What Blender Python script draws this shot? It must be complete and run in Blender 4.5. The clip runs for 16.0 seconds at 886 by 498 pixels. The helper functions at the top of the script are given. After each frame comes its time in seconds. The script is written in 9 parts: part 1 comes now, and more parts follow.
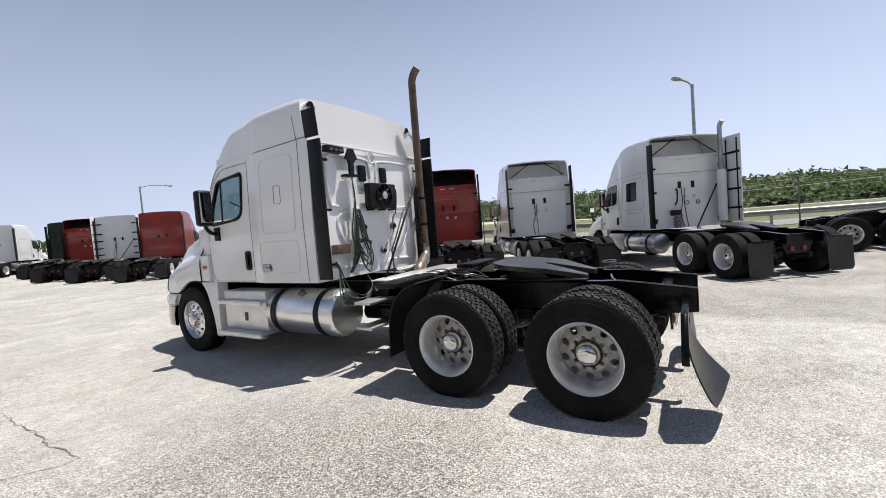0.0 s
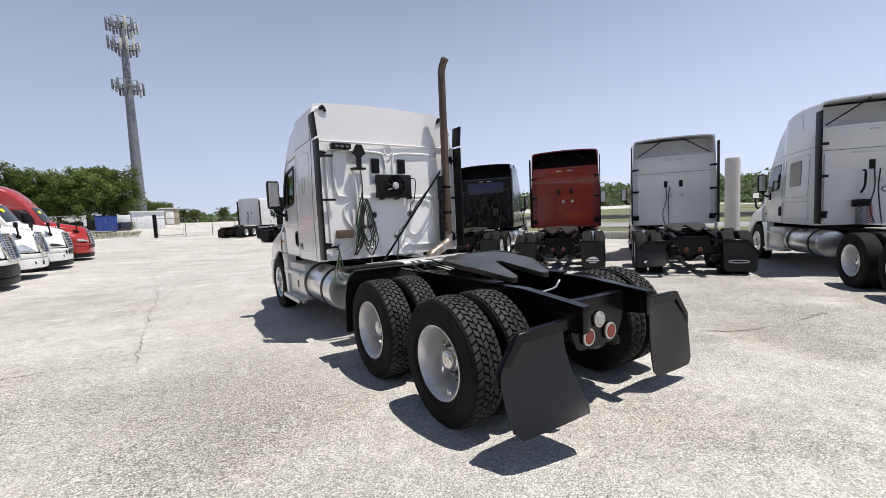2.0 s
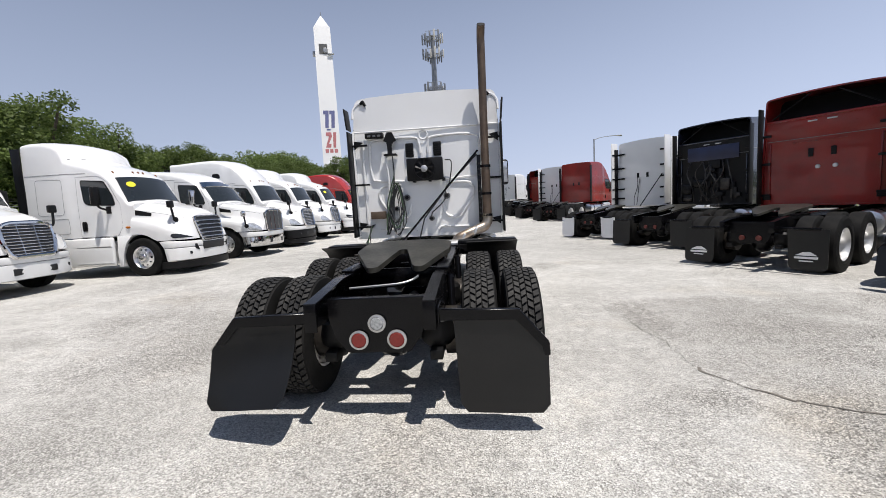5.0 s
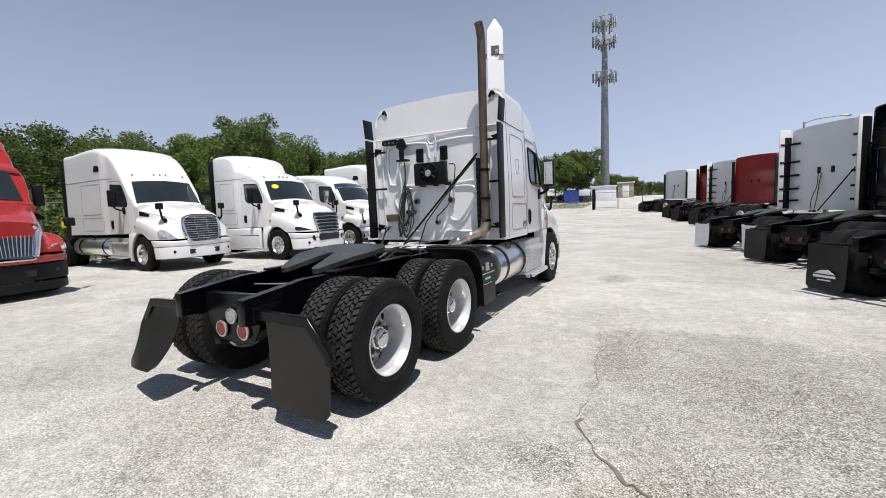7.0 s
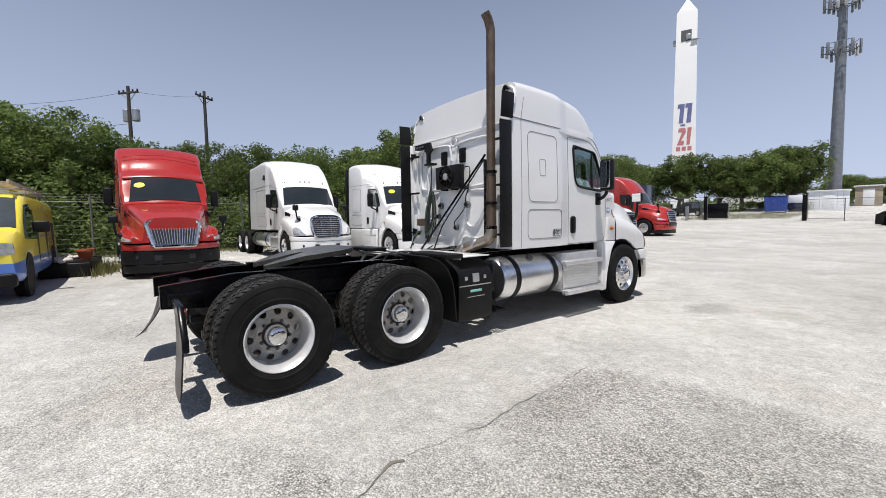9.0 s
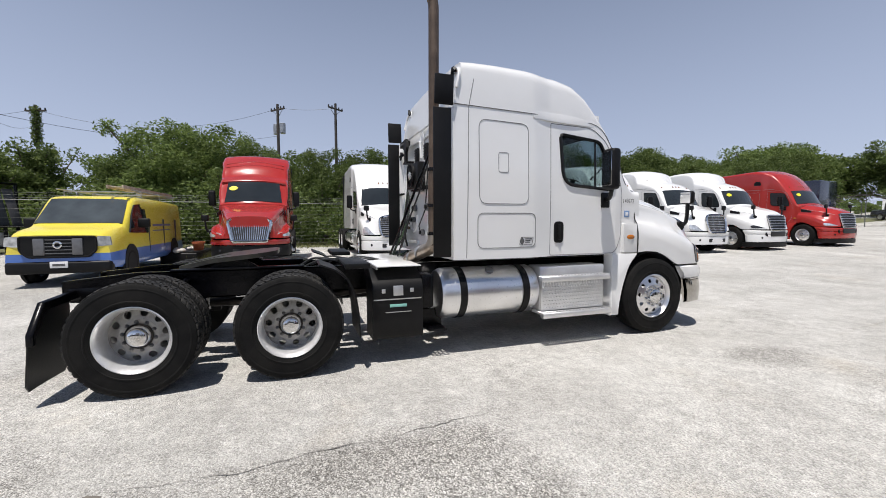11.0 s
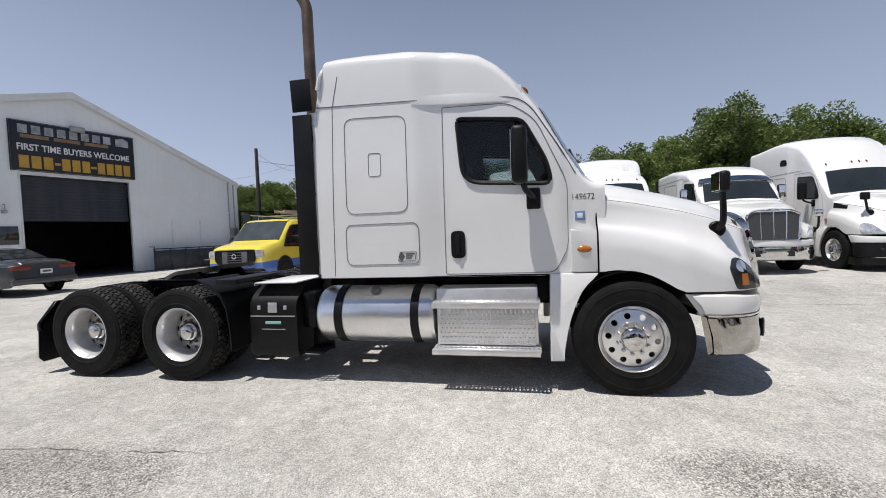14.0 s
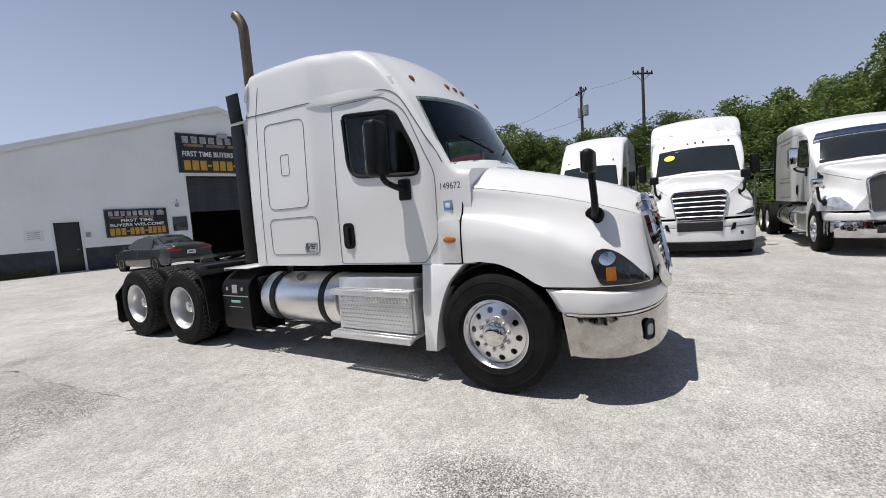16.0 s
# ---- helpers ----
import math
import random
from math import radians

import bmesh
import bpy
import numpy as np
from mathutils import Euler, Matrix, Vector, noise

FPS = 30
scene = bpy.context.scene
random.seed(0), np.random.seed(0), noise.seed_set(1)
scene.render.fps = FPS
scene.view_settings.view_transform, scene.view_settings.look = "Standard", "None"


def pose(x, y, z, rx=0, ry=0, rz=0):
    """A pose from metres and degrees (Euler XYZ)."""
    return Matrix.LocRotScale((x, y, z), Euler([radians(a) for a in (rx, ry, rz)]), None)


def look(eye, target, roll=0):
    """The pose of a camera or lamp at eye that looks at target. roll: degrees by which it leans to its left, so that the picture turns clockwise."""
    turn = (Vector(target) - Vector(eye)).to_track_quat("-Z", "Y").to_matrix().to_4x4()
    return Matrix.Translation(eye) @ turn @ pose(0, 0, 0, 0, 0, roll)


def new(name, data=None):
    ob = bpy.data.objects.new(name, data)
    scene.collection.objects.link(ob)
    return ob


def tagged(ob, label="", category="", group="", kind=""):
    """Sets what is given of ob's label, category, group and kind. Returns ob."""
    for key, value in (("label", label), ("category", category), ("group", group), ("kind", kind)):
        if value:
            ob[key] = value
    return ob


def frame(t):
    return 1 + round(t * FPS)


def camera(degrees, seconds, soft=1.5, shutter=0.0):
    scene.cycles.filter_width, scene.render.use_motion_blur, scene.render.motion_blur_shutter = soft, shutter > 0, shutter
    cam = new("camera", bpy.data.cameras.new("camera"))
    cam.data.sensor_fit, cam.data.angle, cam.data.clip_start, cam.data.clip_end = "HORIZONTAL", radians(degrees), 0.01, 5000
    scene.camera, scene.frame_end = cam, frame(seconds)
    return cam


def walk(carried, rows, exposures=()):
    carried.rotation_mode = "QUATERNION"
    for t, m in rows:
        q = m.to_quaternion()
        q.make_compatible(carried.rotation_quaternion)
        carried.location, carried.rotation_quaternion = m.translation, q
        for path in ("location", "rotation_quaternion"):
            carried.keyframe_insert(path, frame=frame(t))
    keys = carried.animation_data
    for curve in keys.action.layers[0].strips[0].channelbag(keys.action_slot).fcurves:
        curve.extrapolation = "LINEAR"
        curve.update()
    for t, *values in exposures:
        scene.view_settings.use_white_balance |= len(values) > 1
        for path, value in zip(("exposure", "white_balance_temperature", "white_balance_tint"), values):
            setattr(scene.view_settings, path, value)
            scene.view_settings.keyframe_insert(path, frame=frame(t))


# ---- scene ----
cam = camera(94.4, 16.0, soft=0.9)
PATH = [
    (0, (-4.593, -0.805, 1.664), (-2.891, 0.241, 1.562), -4.6),
    (0.5, (-4.303, -1.371, 1.656), (-2.724, -0.149, 1.543), -4.3),
    (1, (-3.902, -1.847, 1.641), (-2.466, -0.46, 1.512), -3.6),
    (1.5, (-3.473, -2.29, 1.668), (-2.196, -0.757, 1.525), -2.9),
    (2, (-2.955, -2.734, 1.679), (-1.851, -1.074, 1.524), -2.7),
    (2.5, (-2.363, -3.011, 1.674), (-1.439, -1.245, 1.511), -2.6),
    (3, (-1.768, -3.289, 1.675), (-1.044, -1.432, 1.504), -2.7),
    (3.5, (-1.17, -3.398, 1.634), (-0.666, -1.47, 1.459), -3.0),
    (4, (-0.574, -3.493, 1.605), (-0.296, -1.521, 1.419), -2.8),
    (4.5, (0.123, -3.555, 1.611), (0.167, -1.566, 1.411), -2.9),
    (5, (0.794, -3.546, 1.612), (0.613, -1.566, 1.398), -3.2),
    (5.2, (1.054, -3.506, 1.612), (0.792, -1.539, 1.363), -4.5),
    (7.3, (3.627, -2.608, 1.593), (2.564, -0.924, 1.414), -1.7),
    (7.5, (3.83, -2.469, 1.569), (2.695, -0.831, 1.397), -1.6),
    (8, (4.279, -2.047, 1.559), (2.971, -0.541, 1.414), -1.3),
    (8.5, (4.591, -1.579, 1.552), (3.14, -0.208, 1.421), -1.2),
    (8.7, (4.734, -1.382, 1.529), (3.234, -0.067, 1.395), -1.1),
    (10.8, (5.535, 1.16, 1.593), (3.676, 1.885, 1.446), -0.1),
    (11, (5.543, 1.407, 1.57), (3.662, 2.074, 1.433), -0.1),
    (11.5, (5.578, 2.067, 1.576), (3.645, 2.568, 1.456), 0.0),
    (12, (5.527, 2.712, 1.577), (3.555, 3.029, 1.467), -0.2),
    (12.5, (5.479, 3.37, 1.576), (3.485, 3.493, 1.479), -0.7),
    (13, (5.316, 3.989, 1.574), (3.319, 3.922, 1.484), -1.3),
    (13.5, (5.229, 4.596, 1.564), (3.246, 4.344, 1.484), -1.8),
    (14, (5.107, 5.218, 1.551), (3.152, 4.804, 1.47), -2.2),
    (14.5, (4.993, 5.83, 1.579), (3.075, 5.27, 1.48), -2.8),
    (15, (4.859, 6.464, 1.583), (2.99, 5.764, 1.456), -3.4),
    (15.5, (4.619, 7.013, 1.579), (2.813, 6.168, 1.43), -3.7),
    (16, (4.347, 7.544, 1.579), (2.628, 6.536, 1.412), -4.1),
]
walk(cam, [(t, look(eye, target, roll)) for t, eye, target, roll in PATH], [(0, 0.14, 6680, 12), (3, 0.10, 6620, 12), (5, 0.05, 6540, 12), (8.5, 0.06, 6520, 12), (12.5, -0.02, 6560, 12), (14.5, -0.10, 6560, 12), (16, -0.12, 6540, 12)])

# ---- light ----
SUN = Vector((0.225, -0.21, 1.0)).normalized()
world = bpy.data.worlds.new("sky")
scene.world = world
world.use_nodes = True
wn = world.node_tree.nodes
wl = world.node_tree.links
wn.clear()
sky = wn.new("ShaderNodeTexSky")
sky.sky_type = "NISHITA"
sky.sun_disc = False
sky.sun_elevation = math.asin(SUN.z)
sky.sun_rotation = math.atan2(SUN.x, SUN.y)
sky.altitude = 200
sky.air_density = 1.1
sky.dust_density = 0.3
sky.ozone_density = 2.0
bg = wn.new("ShaderNodeBackground")
bg.inputs["Strength"].default_value = 0.06
wo = wn.new("ShaderNodeOutputWorld")
haze = wn.new("ShaderNodeMix")
haze.data_type = "RGBA"
sky_co = wn.new("ShaderNodeTexCoord")
sky_up = wn.new("ShaderNodeSeparateXYZ")
thin = wn.new("ShaderNodeMapRange")
thin.inputs["From Min"].default_value, thin.inputs["From Max"].default_value = 0.0, 0.78
thin.inputs["To Min"].default_value, thin.inputs["To Max"].default_value = 0.84, 0.0
wl.new(sky_co.outputs["Generated"], sky_up.inputs[0])
wl.new(sky_up.outputs["Z"], thin.inputs["Value"])
wl.new(thin.outputs["Result"], haze.inputs["Factor"])
sunward = wn.new("ShaderNodeVectorMath")
sunward.operation = "DOT_PRODUCT"
sunward.inputs[1].default_value = (0.85, -0.35, 0.0)
wl.new(sky_co.outputs["Generated"], sunward.inputs[0])
glow = wn.new("ShaderNodeMath")
glow.operation = "MULTIPLY_ADD"
glow.inputs[1].default_value, glow.inputs[2].default_value = 0.22, 1.0
wl.new(sunward.outputs["Value"], glow.inputs[0])
veil = wn.new("ShaderNodeMix")
veil.data_type, veil.blend_type = "RGBA", "MULTIPLY"
veil.inputs["Factor"].default_value = 1.0
veil.inputs["A"].default_value = (10.7, 12.3, 16.3, 1)
wl.new(glow.outputs[0], veil.inputs["B"])
wl.new(veil.outputs["Result"], haze.inputs["B"])
wl.new(sky.outputs[0], haze.inputs["A"])
wl.new(haze.outputs["Result"], bg.inputs["Color"])
wl.new(bg.outputs[0], wo.inputs["Surface"])
sun_data = bpy.data.lights.new("sun", "SUN")
sun_data.energy = 5.0
sun_data.angle = radians(0.53)
sun_data.color = (1.0, 0.965, 0.91)
sun = new("sun", sun_data)
sun.matrix_world = look(SUN * 60, (0, 0, 0))

# ---- materials ----
MATS = {}


def mat(name, base, rough=0.5, metal=0.0, coat=0.0, var=0.12, scale=3.0, bump=0.0, bscale=60.0, dirt=None, dirt_amount=0.0,
        dirt_scale=1.5, rand=0.0, spec=0.5, fine=0.0):
    """A surface with variation at two scales: base colour, roughness, relief, optional dirt of its own colour."""
    if name in MATS:
        return MATS[name]
    m = bpy.data.materials.new(name)
    m.use_nodes = True
    n, l = m.node_tree.nodes, m.node_tree.links
    b = n["Principled BSDF"]
    b.inputs["Metallic"].default_value = metal
    b.inputs["Coat Weight"].default_value = coat
    b.inputs["Coat Roughness"].default_value = 0.05
    b.inputs["Specular IOR Level"].default_value = spec
    tc = n.new("ShaderNodeTexCoord")
    n1 = n.new("ShaderNodeTexNoise")
    n1.inputs["Scale"].default_value = scale
    n1.inputs["Detail"].default_value = 6
    l.new(tc.outputs["Object"], n1.inputs["Vector"])
    r = n.new("ShaderNodeMapRange")
    r.inputs["From Min"].default_value, r.inputs["From Max"].default_value = 0.3, 0.7
    r.inputs["To Min"].default_value, r.inputs["To Max"].default_value = 1 - var, 1 + var
    l.new(n1.outputs["Fac"], r.inputs["Value"])
    mix = n.new("ShaderNodeMix")
    mix.data_type, mix.blend_type = "RGBA", "MULTIPLY"
    mix.inputs["Factor"].default_value = 1.0
    mix.inputs["A"].default_value = (*base, 1)
    l.new(r.outputs["Result"], mix.inputs["B"])
    col = mix.outputs["Result"]
    if rand:
        oi = n.new("ShaderNodeObjectInfo")
        rr = n.new("ShaderNodeMapRange")
        rr.inputs["To Min"].default_value, rr.inputs["To Max"].default_value = 1 - rand, 1 + rand
        l.new(oi.outputs["Random"], rr.inputs["Value"])
        m2 = n.new("ShaderNodeMix")
        m2.data_type, m2.blend_type = "RGBA", "MULTIPLY"
        m2.inputs["Factor"].default_value = 1.0
        l.new(col, m2.inputs["A"])
        l.new(rr.outputs["Result"], m2.inputs["B"])
        col = m2.outputs["Result"]
    if dirt:
        n3 = n.new("ShaderNodeTexNoise")
        n3.inputs["Scale"].default_value = dirt_scale
        n3.inputs["Detail"].default_value = 9
        n3.inputs["Roughness"].default_value = 0.65
        l.new(tc.outputs["Object"], n3.inputs["Vector"])
        r3 = n.new("ShaderNodeMapRange")
        r3.inputs["From Min"].default_value, r3.inputs["From Max"].default_value = 0.42, 0.72
        r3.inputs["To Max"].default_value = dirt_amount
        l.new(n3.outputs["Fac"], r3.inputs["Value"])
        m3 = n.new("ShaderNodeMix")
        m3.data_type = "RGBA"
        m3.inputs["B"].default_value = (*dirt, 1)
        l.new(col, m3.inputs["A"])
        l.new(r3.outputs["Result"], m3.inputs["Factor"])
        col = m3.outputs["Result"]
    l.new(col, b.inputs["Base Color"])
    n2 = n.new("ShaderNodeTexNoise")
    n2.inputs["Scale"].default_value = bscale
    n2.inputs["Detail"].default_value = 5
    l.new(tc.outputs["Object"], n2.inputs["Vector"])
    rg = n.new("ShaderNodeMapRange")
    rg.inputs["To Min"].default_value, rg.inputs["To Max"].default_value = max(0.02, rough * 0.75), min(1, rough * 1.25)
    l.new(n2.outputs["Fac"], rg.inputs["Value"])
    l.new(rg.outputs["Result"], b.inputs["Roughness"])
    if bump:
        bp = n.new("ShaderNodeBump")
        bp.inputs["Strength"].default_value = 0.6
        bp.inputs["Distance"].default_value = bump
        l.new(n2.outputs["Fac"], bp.inputs["Height"])
        l.new(bp.outputs["Normal"], b.inputs["Normal"])
    MATS[name] = m
    return m


WHITE = mat("white_paint", (0.78, 0.78, 0.77), 0.22, coat=0.5, var=0.02, scale=2, dirt=(0.74, 0.72, 0.68), dirt_amount=0.22, dirt_scale=1.2)
RED = mat("bright_red_paint", (0.37, 0.022, 0.018), 0.25, coat=0.6, var=0.06, scale=2, dirt=(0.35, 0.06, 0.04), dirt_amount=0.3)
DARKRED = mat("faded_red_paint", (0.25, 0.010, 0.007), 0.3, coat=0.45, spec=0.4, var=0.18, scale=1.5, dirt=(0.12, 0.016, 0.012), dirt_amount=0.6, dirt_scale=1.1)
NAVY = mat("dark_blue_paint", (0.010, 0.013, 0.028), 0.2, coat=0.6, var=0.1, dirt=(0.06, 0.06, 0.07), dirt_amount=0.3)
GREENBLACK = mat("dark_green_paint", (0.008, 0.02, 0.016), 0.25, coat=0.5, var=0.1, dirt=(0.06, 0.06, 0.05), dirt_amount=0.3)
YELLOW = mat("yellow_paint", (0.78, 0.64, 0.06), 0.28, coat=0.5, var=0.04, dirt=(0.6, 0.5, 0.18), dirt_amount=0.2)
BLUE = mat("blue_paint", (0.06, 0.16, 0.50), 0.3, coat=0.4, var=0.06, dirt=(0.2, 0.24, 0.35), dirt_amount=0.3)
GREYCAR = mat("grey_metallic_paint", (0.035, 0.038, 0.045), 0.25, metal=0.1, coat=0.8, var=0.05)
CHROME = mat("chrome", (0.70, 0.70, 0.70), 0.05, metal=1.0, var=0.03, scale=8, dirt=(0.34, 0.29, 0.23), dirt_amount=0.5, dirt_scale=6)
ALU = mat("polished_aluminium", (0.80, 0.80, 0.81), 0.30, metal=1.0, var=0.07, scale=6, dirt=(0.62, 0.60, 0.57), dirt_amount=0.3, dirt_scale=3)
STEPALU = mat("bright_step_aluminium", (0.72, 0.72, 0.72), 0.36, metal=0.7, var=0.06, scale=6, bump=0.0004, bscale=140, dirt=(0.55, 0.53, 0.5), dirt_amount=0.35, dirt_scale=4)
ALUDULL = mat("dull_aluminium", (0.62, 0.62, 0.62), 0.42, metal=0.85, var=0.1, scale=5, bump=0.0006, bscale=120, dirt=(0.4, 0.38, 0.34), dirt_amount=0.5, dirt_scale=2.5)
RIMWHITE = mat("rim_aluminium", (0.76, 0.76, 0.76), 0.33, metal=0.55, var=0.1, scale=7, dirt=(0.45, 0.43, 0.39), dirt_amount=0.4, dirt_scale=5)
# rim metal with dust, toned down further for the shade deep in the dish
DISCGREY = mat("dusty_shaded_wheel_disc", (0.42, 0.41, 0.39), 0.42, metal=0.5, var=0.3, scale=9, dirt=(0.16, 0.14, 0.12), dirt_amount=0.6, dirt_scale=7)
RUBBER = mat("tyre_rubber", (0.007, 0.007, 0.007), 0.75, var=0.25, scale=7, bump=0.001, bscale=90, dirt=(0.05, 0.046, 0.04), dirt_amount=0.2, dirt_scale=4, spec=0.15)
BLACK = mat("black_frame_paint", (0.003, 0.003, 0.004), 0.24, var=0.25, scale=6, bump=0.001, bscale=50, spec=0.2, dirt=(0.05, 0.045, 0.035), dirt_amount=0.06, dirt_scale=3)
PLASTIC = mat("black_plastic", (0.005, 0.005, 0.0055), 0.45, var=0.2, scale=5, bump=0.0008, bscale=150, spec=0.22, dirt=(0.05, 0.047, 0.043), dirt_amount=0.12)
TREADRUBBER = mat("dusty_tread_rubber", (0.016, 0.0155, 0.015), 0.7, var=0.4, scale=9, dirt=(0.10, 0.095, 0.085), dirt_amount=0.5, dirt_scale=6, spec=0.3)
FLAP = mat("rubber_mud_flap", (0.006, 0.006, 0.006), 0.36, var=0.2, scale=4, bump=0.001, bscale=60, spec=0.42, dirt=(0.05, 0.046, 0.04), dirt_amount=0.06)
GREASE = mat("greasy_steel", (0.034, 0.03, 0.027), 0.36, metal=0.5, var=0.3, scale=7, bump=0.002, bscale=40, dirt=(0.13, 0.11, 0.085), dirt_amount=0.6, dirt_scale=5)
PLATE = mat("worn_coupling_steel", (0.026, 0.025, 0.021), 0.34, metal=0.3, var=0.4, scale=5, bump=0.002, bscale=30, dirt=(0.11, 0.105, 0.085), dirt_amount=0.75, dirt_scale=3.2)
RUST = mat("rusty_exhaust_steel", (0.15, 0.108, 0.078), 0.5, metal=0.6, var=0.3, scale=5, bump=0.001, bscale=40, dirt=(0.07, 0.05, 0.04), dirt_amount=0.7, dirt_scale=4)
HOT = mat("heat_stained_steel", (0.36, 0.32, 0.27), 0.38, metal=0.8, var=0.2, scale=6, dirt=(0.2, 0.13, 0.08), dirt_amount=0.8, dirt_scale=5)
GLASS = mat("dark_tinted_glass", (0.022, 0.027, 0.030), 0.03, var=0.2, scale=1.5, spec=0.7)
PANE = bpy.data.materials.new("clear_tinted_glass")
PANE.use_nodes = True
pb = PANE.node_tree.nodes["Principled BSDF"]
pb.inputs["Base Color"].default_value = (0.42, 0.50, 0.50, 1)
pb.inputs["Roughness"].default_value = 0.0
pb.inputs["Transmission Weight"].default_value = 1.0
pb.inputs["IOR"].default_value = 1.3
INSIDE = mat("dark_grey_cab_trim", (0.035, 0.035, 0.037), 0.7, var=0.2, scale=6, bump=0.001, bscale=80)
VANGLASS = mat("pale_van_glass", (0.055, 0.065, 0.07), 0.04, var=0.25, scale=2.2, spec=0.8)
LAMP = mat("headlamp_lens", (0.58, 0.60, 0.62), 0.08, metal=0.5, var=0.4, scale=9)
LAMPDARK = mat("smoked_headlamp_lens", (0.022, 0.023, 0.026), 0.06, var=0.4, scale=9, spec=0.4)
SMOKE = mat("dim_lamp_bowl", (0.06, 0.062, 0.066), 0.15, metal=0.6, var=0.3, scale=20)
AMBER = mat("amber_lens", (0.42, 0.13, 0.012), 0.12, var=0.15, scale=30)
REDLENS = mat("red_lens", (0.20, 0.016, 0.012), 0.15, var=0.2, scale=60)
CLEAR = mat("clear_lens", (0.36, 0.37, 0.37), 0.10, var=0.35, scale=60)
SEAM = mat("panel_gap", (0.09, 0.09, 0.09), 0.6, var=0.1)
# bumper chrome darkened and browned to stand in for reflected ground
BUMPERCHROME = mat("reflection_toned_chrome", (0.50, 0.485, 0.46), 0.07, metal=1.0, var=0.06, scale=5, dirt=(0.22, 0.185, 0.14), dirt_amount=0.6, dirt_scale=3)
GAP = mat("panel_joint_shadow_gap", (0.20, 0.20, 0.20), 0.6, var=0.1)
DULLRED = mat("dull_red_lens", (0.12, 0.02, 0.015), 0.3, var=0.2, scale=60)
HOSE = mat("black_hose", (0.015, 0.015, 0.015), 0.4, var=0.2)
HOSEG = mat("green_hose", (0.06, 0.11, 0.05), 0.4, var=0.2)
WALL = mat("white_corrugated_steel", (0.82, 0.83, 0.84), 0.45, var=0.03, scale=0.4, dirt=(0.62, 0.6, 0.56), dirt_amount=0.25, dirt_scale=0.6)
WAINSCOT = mat("dark_navy_steel", (0.018, 0.022, 0.035), 0.5, var=0.15, dirt=(0.1, 0.1, 0.1), dirt_amount=0.3)
# near-black for the shade inside the hall, also one dark rack panel
DARKHALL = mat("hall_shade_panel_dark", (0.05, 0.05, 0.055), 0.8, var=0.3, scale=1)
SIGNBLACK = mat("sign_black_vinyl", (0.010, 0.012, 0.018), 0.5, var=0.2, scale=2)
SIGNWHITE = mat("sign_white_vinyl", (0.75, 0.75, 0.75), 0.5, var=0.05)
SIGNGOLD = mat("sign_gold_vinyl", (0.50, 0.29, 0.035), 0.5, var=0.12, scale=3)
SIGNSILVER = mat("sign_silver_vinyl", (0.34, 0.35, 0.37), 0.45, var=0.5, scale=3)
SIGNBRONZE = mat("sign_bronze_vinyl", (0.24, 0.14, 0.07), 0.5, var=0.3, scale=3)
STICKER = mat("yellow_sticker", (0.80, 0.72, 0.04), 0.5, var=0.05)
TEAL = mat("teal_decal", (0.25, 0.55, 0.48), 0.5, var=0.05)
WIRE = mat("weathered_fence_wire", (0.13, 0.135, 0.13), 0.6, metal=0.4, var=0.2)
LAMPROOF = mat("dark_amber_lens", (0.16, 0.055, 0.01), 0.15, var=0.2, scale=30)
TOWER = mat("dark_galvanised_steel", (0.20, 0.21, 0.225), 0.5, metal=0.5, var=0.15, scale=2)
SOCKET = mat("grey_socket_steel", (0.16, 0.16, 0.165), 0.45, metal=0.6, var=0.15, scale=9)
GALV = mat("galvanised_steel", (0.36, 0.37, 0.38), 0.45, metal=0.7, var=0.15, scale=4, dirt=(0.2, 0.19, 0.17), dirt_amount=0.4)
POLEWOOD = mat("weathered_pole_wood", (0.055, 0.046, 0.04), 0.85, var=0.3, scale=2, bump=0.004, bscale=20)
CONCRETE = mat("pale_concrete", (0.5, 0.49, 0.46), 0.85, var=0.12, scale=3, bump=0.003, bscale=30, dirt=(0.3, 0.28, 0.25), dirt_amount=0.4)
BARK = mat("tree_bark", (0.10, 0.08, 0.06), 0.9, var=0.3, scale=6, bump=0.01, bscale=15)
OBELISK = mat("tower_white_paint", (0.74, 0.74, 0.73), 0.6, var=0.05, scale=0.3, dirt=(0.5, 0.48, 0.44), dirt_amount=0.3, dirt_scale=0.3)
SIGNBLUE = mat("tower_blue_paint", (0.13, 0.14, 0.28), 0.6, var=0.2)
SIGNRED = mat("tower_red_paint", (0.46, 0.17, 0.17), 0.6, var=0.2)
DUMP = mat("blue_dumpster_paint", (0.02, 0.06, 0.30), 0.5, var=0.2, dirt=(0.1, 0.09, 0.1), dirt_amount=0.4)
WOOD = mat("raw_lumber", (0.40, 0.33, 0.25), 0.75, var=0.25, scale=8)
TERRA = mat("terracotta", (0.42, 0.12, 0.05), 0.8, var=0.2)


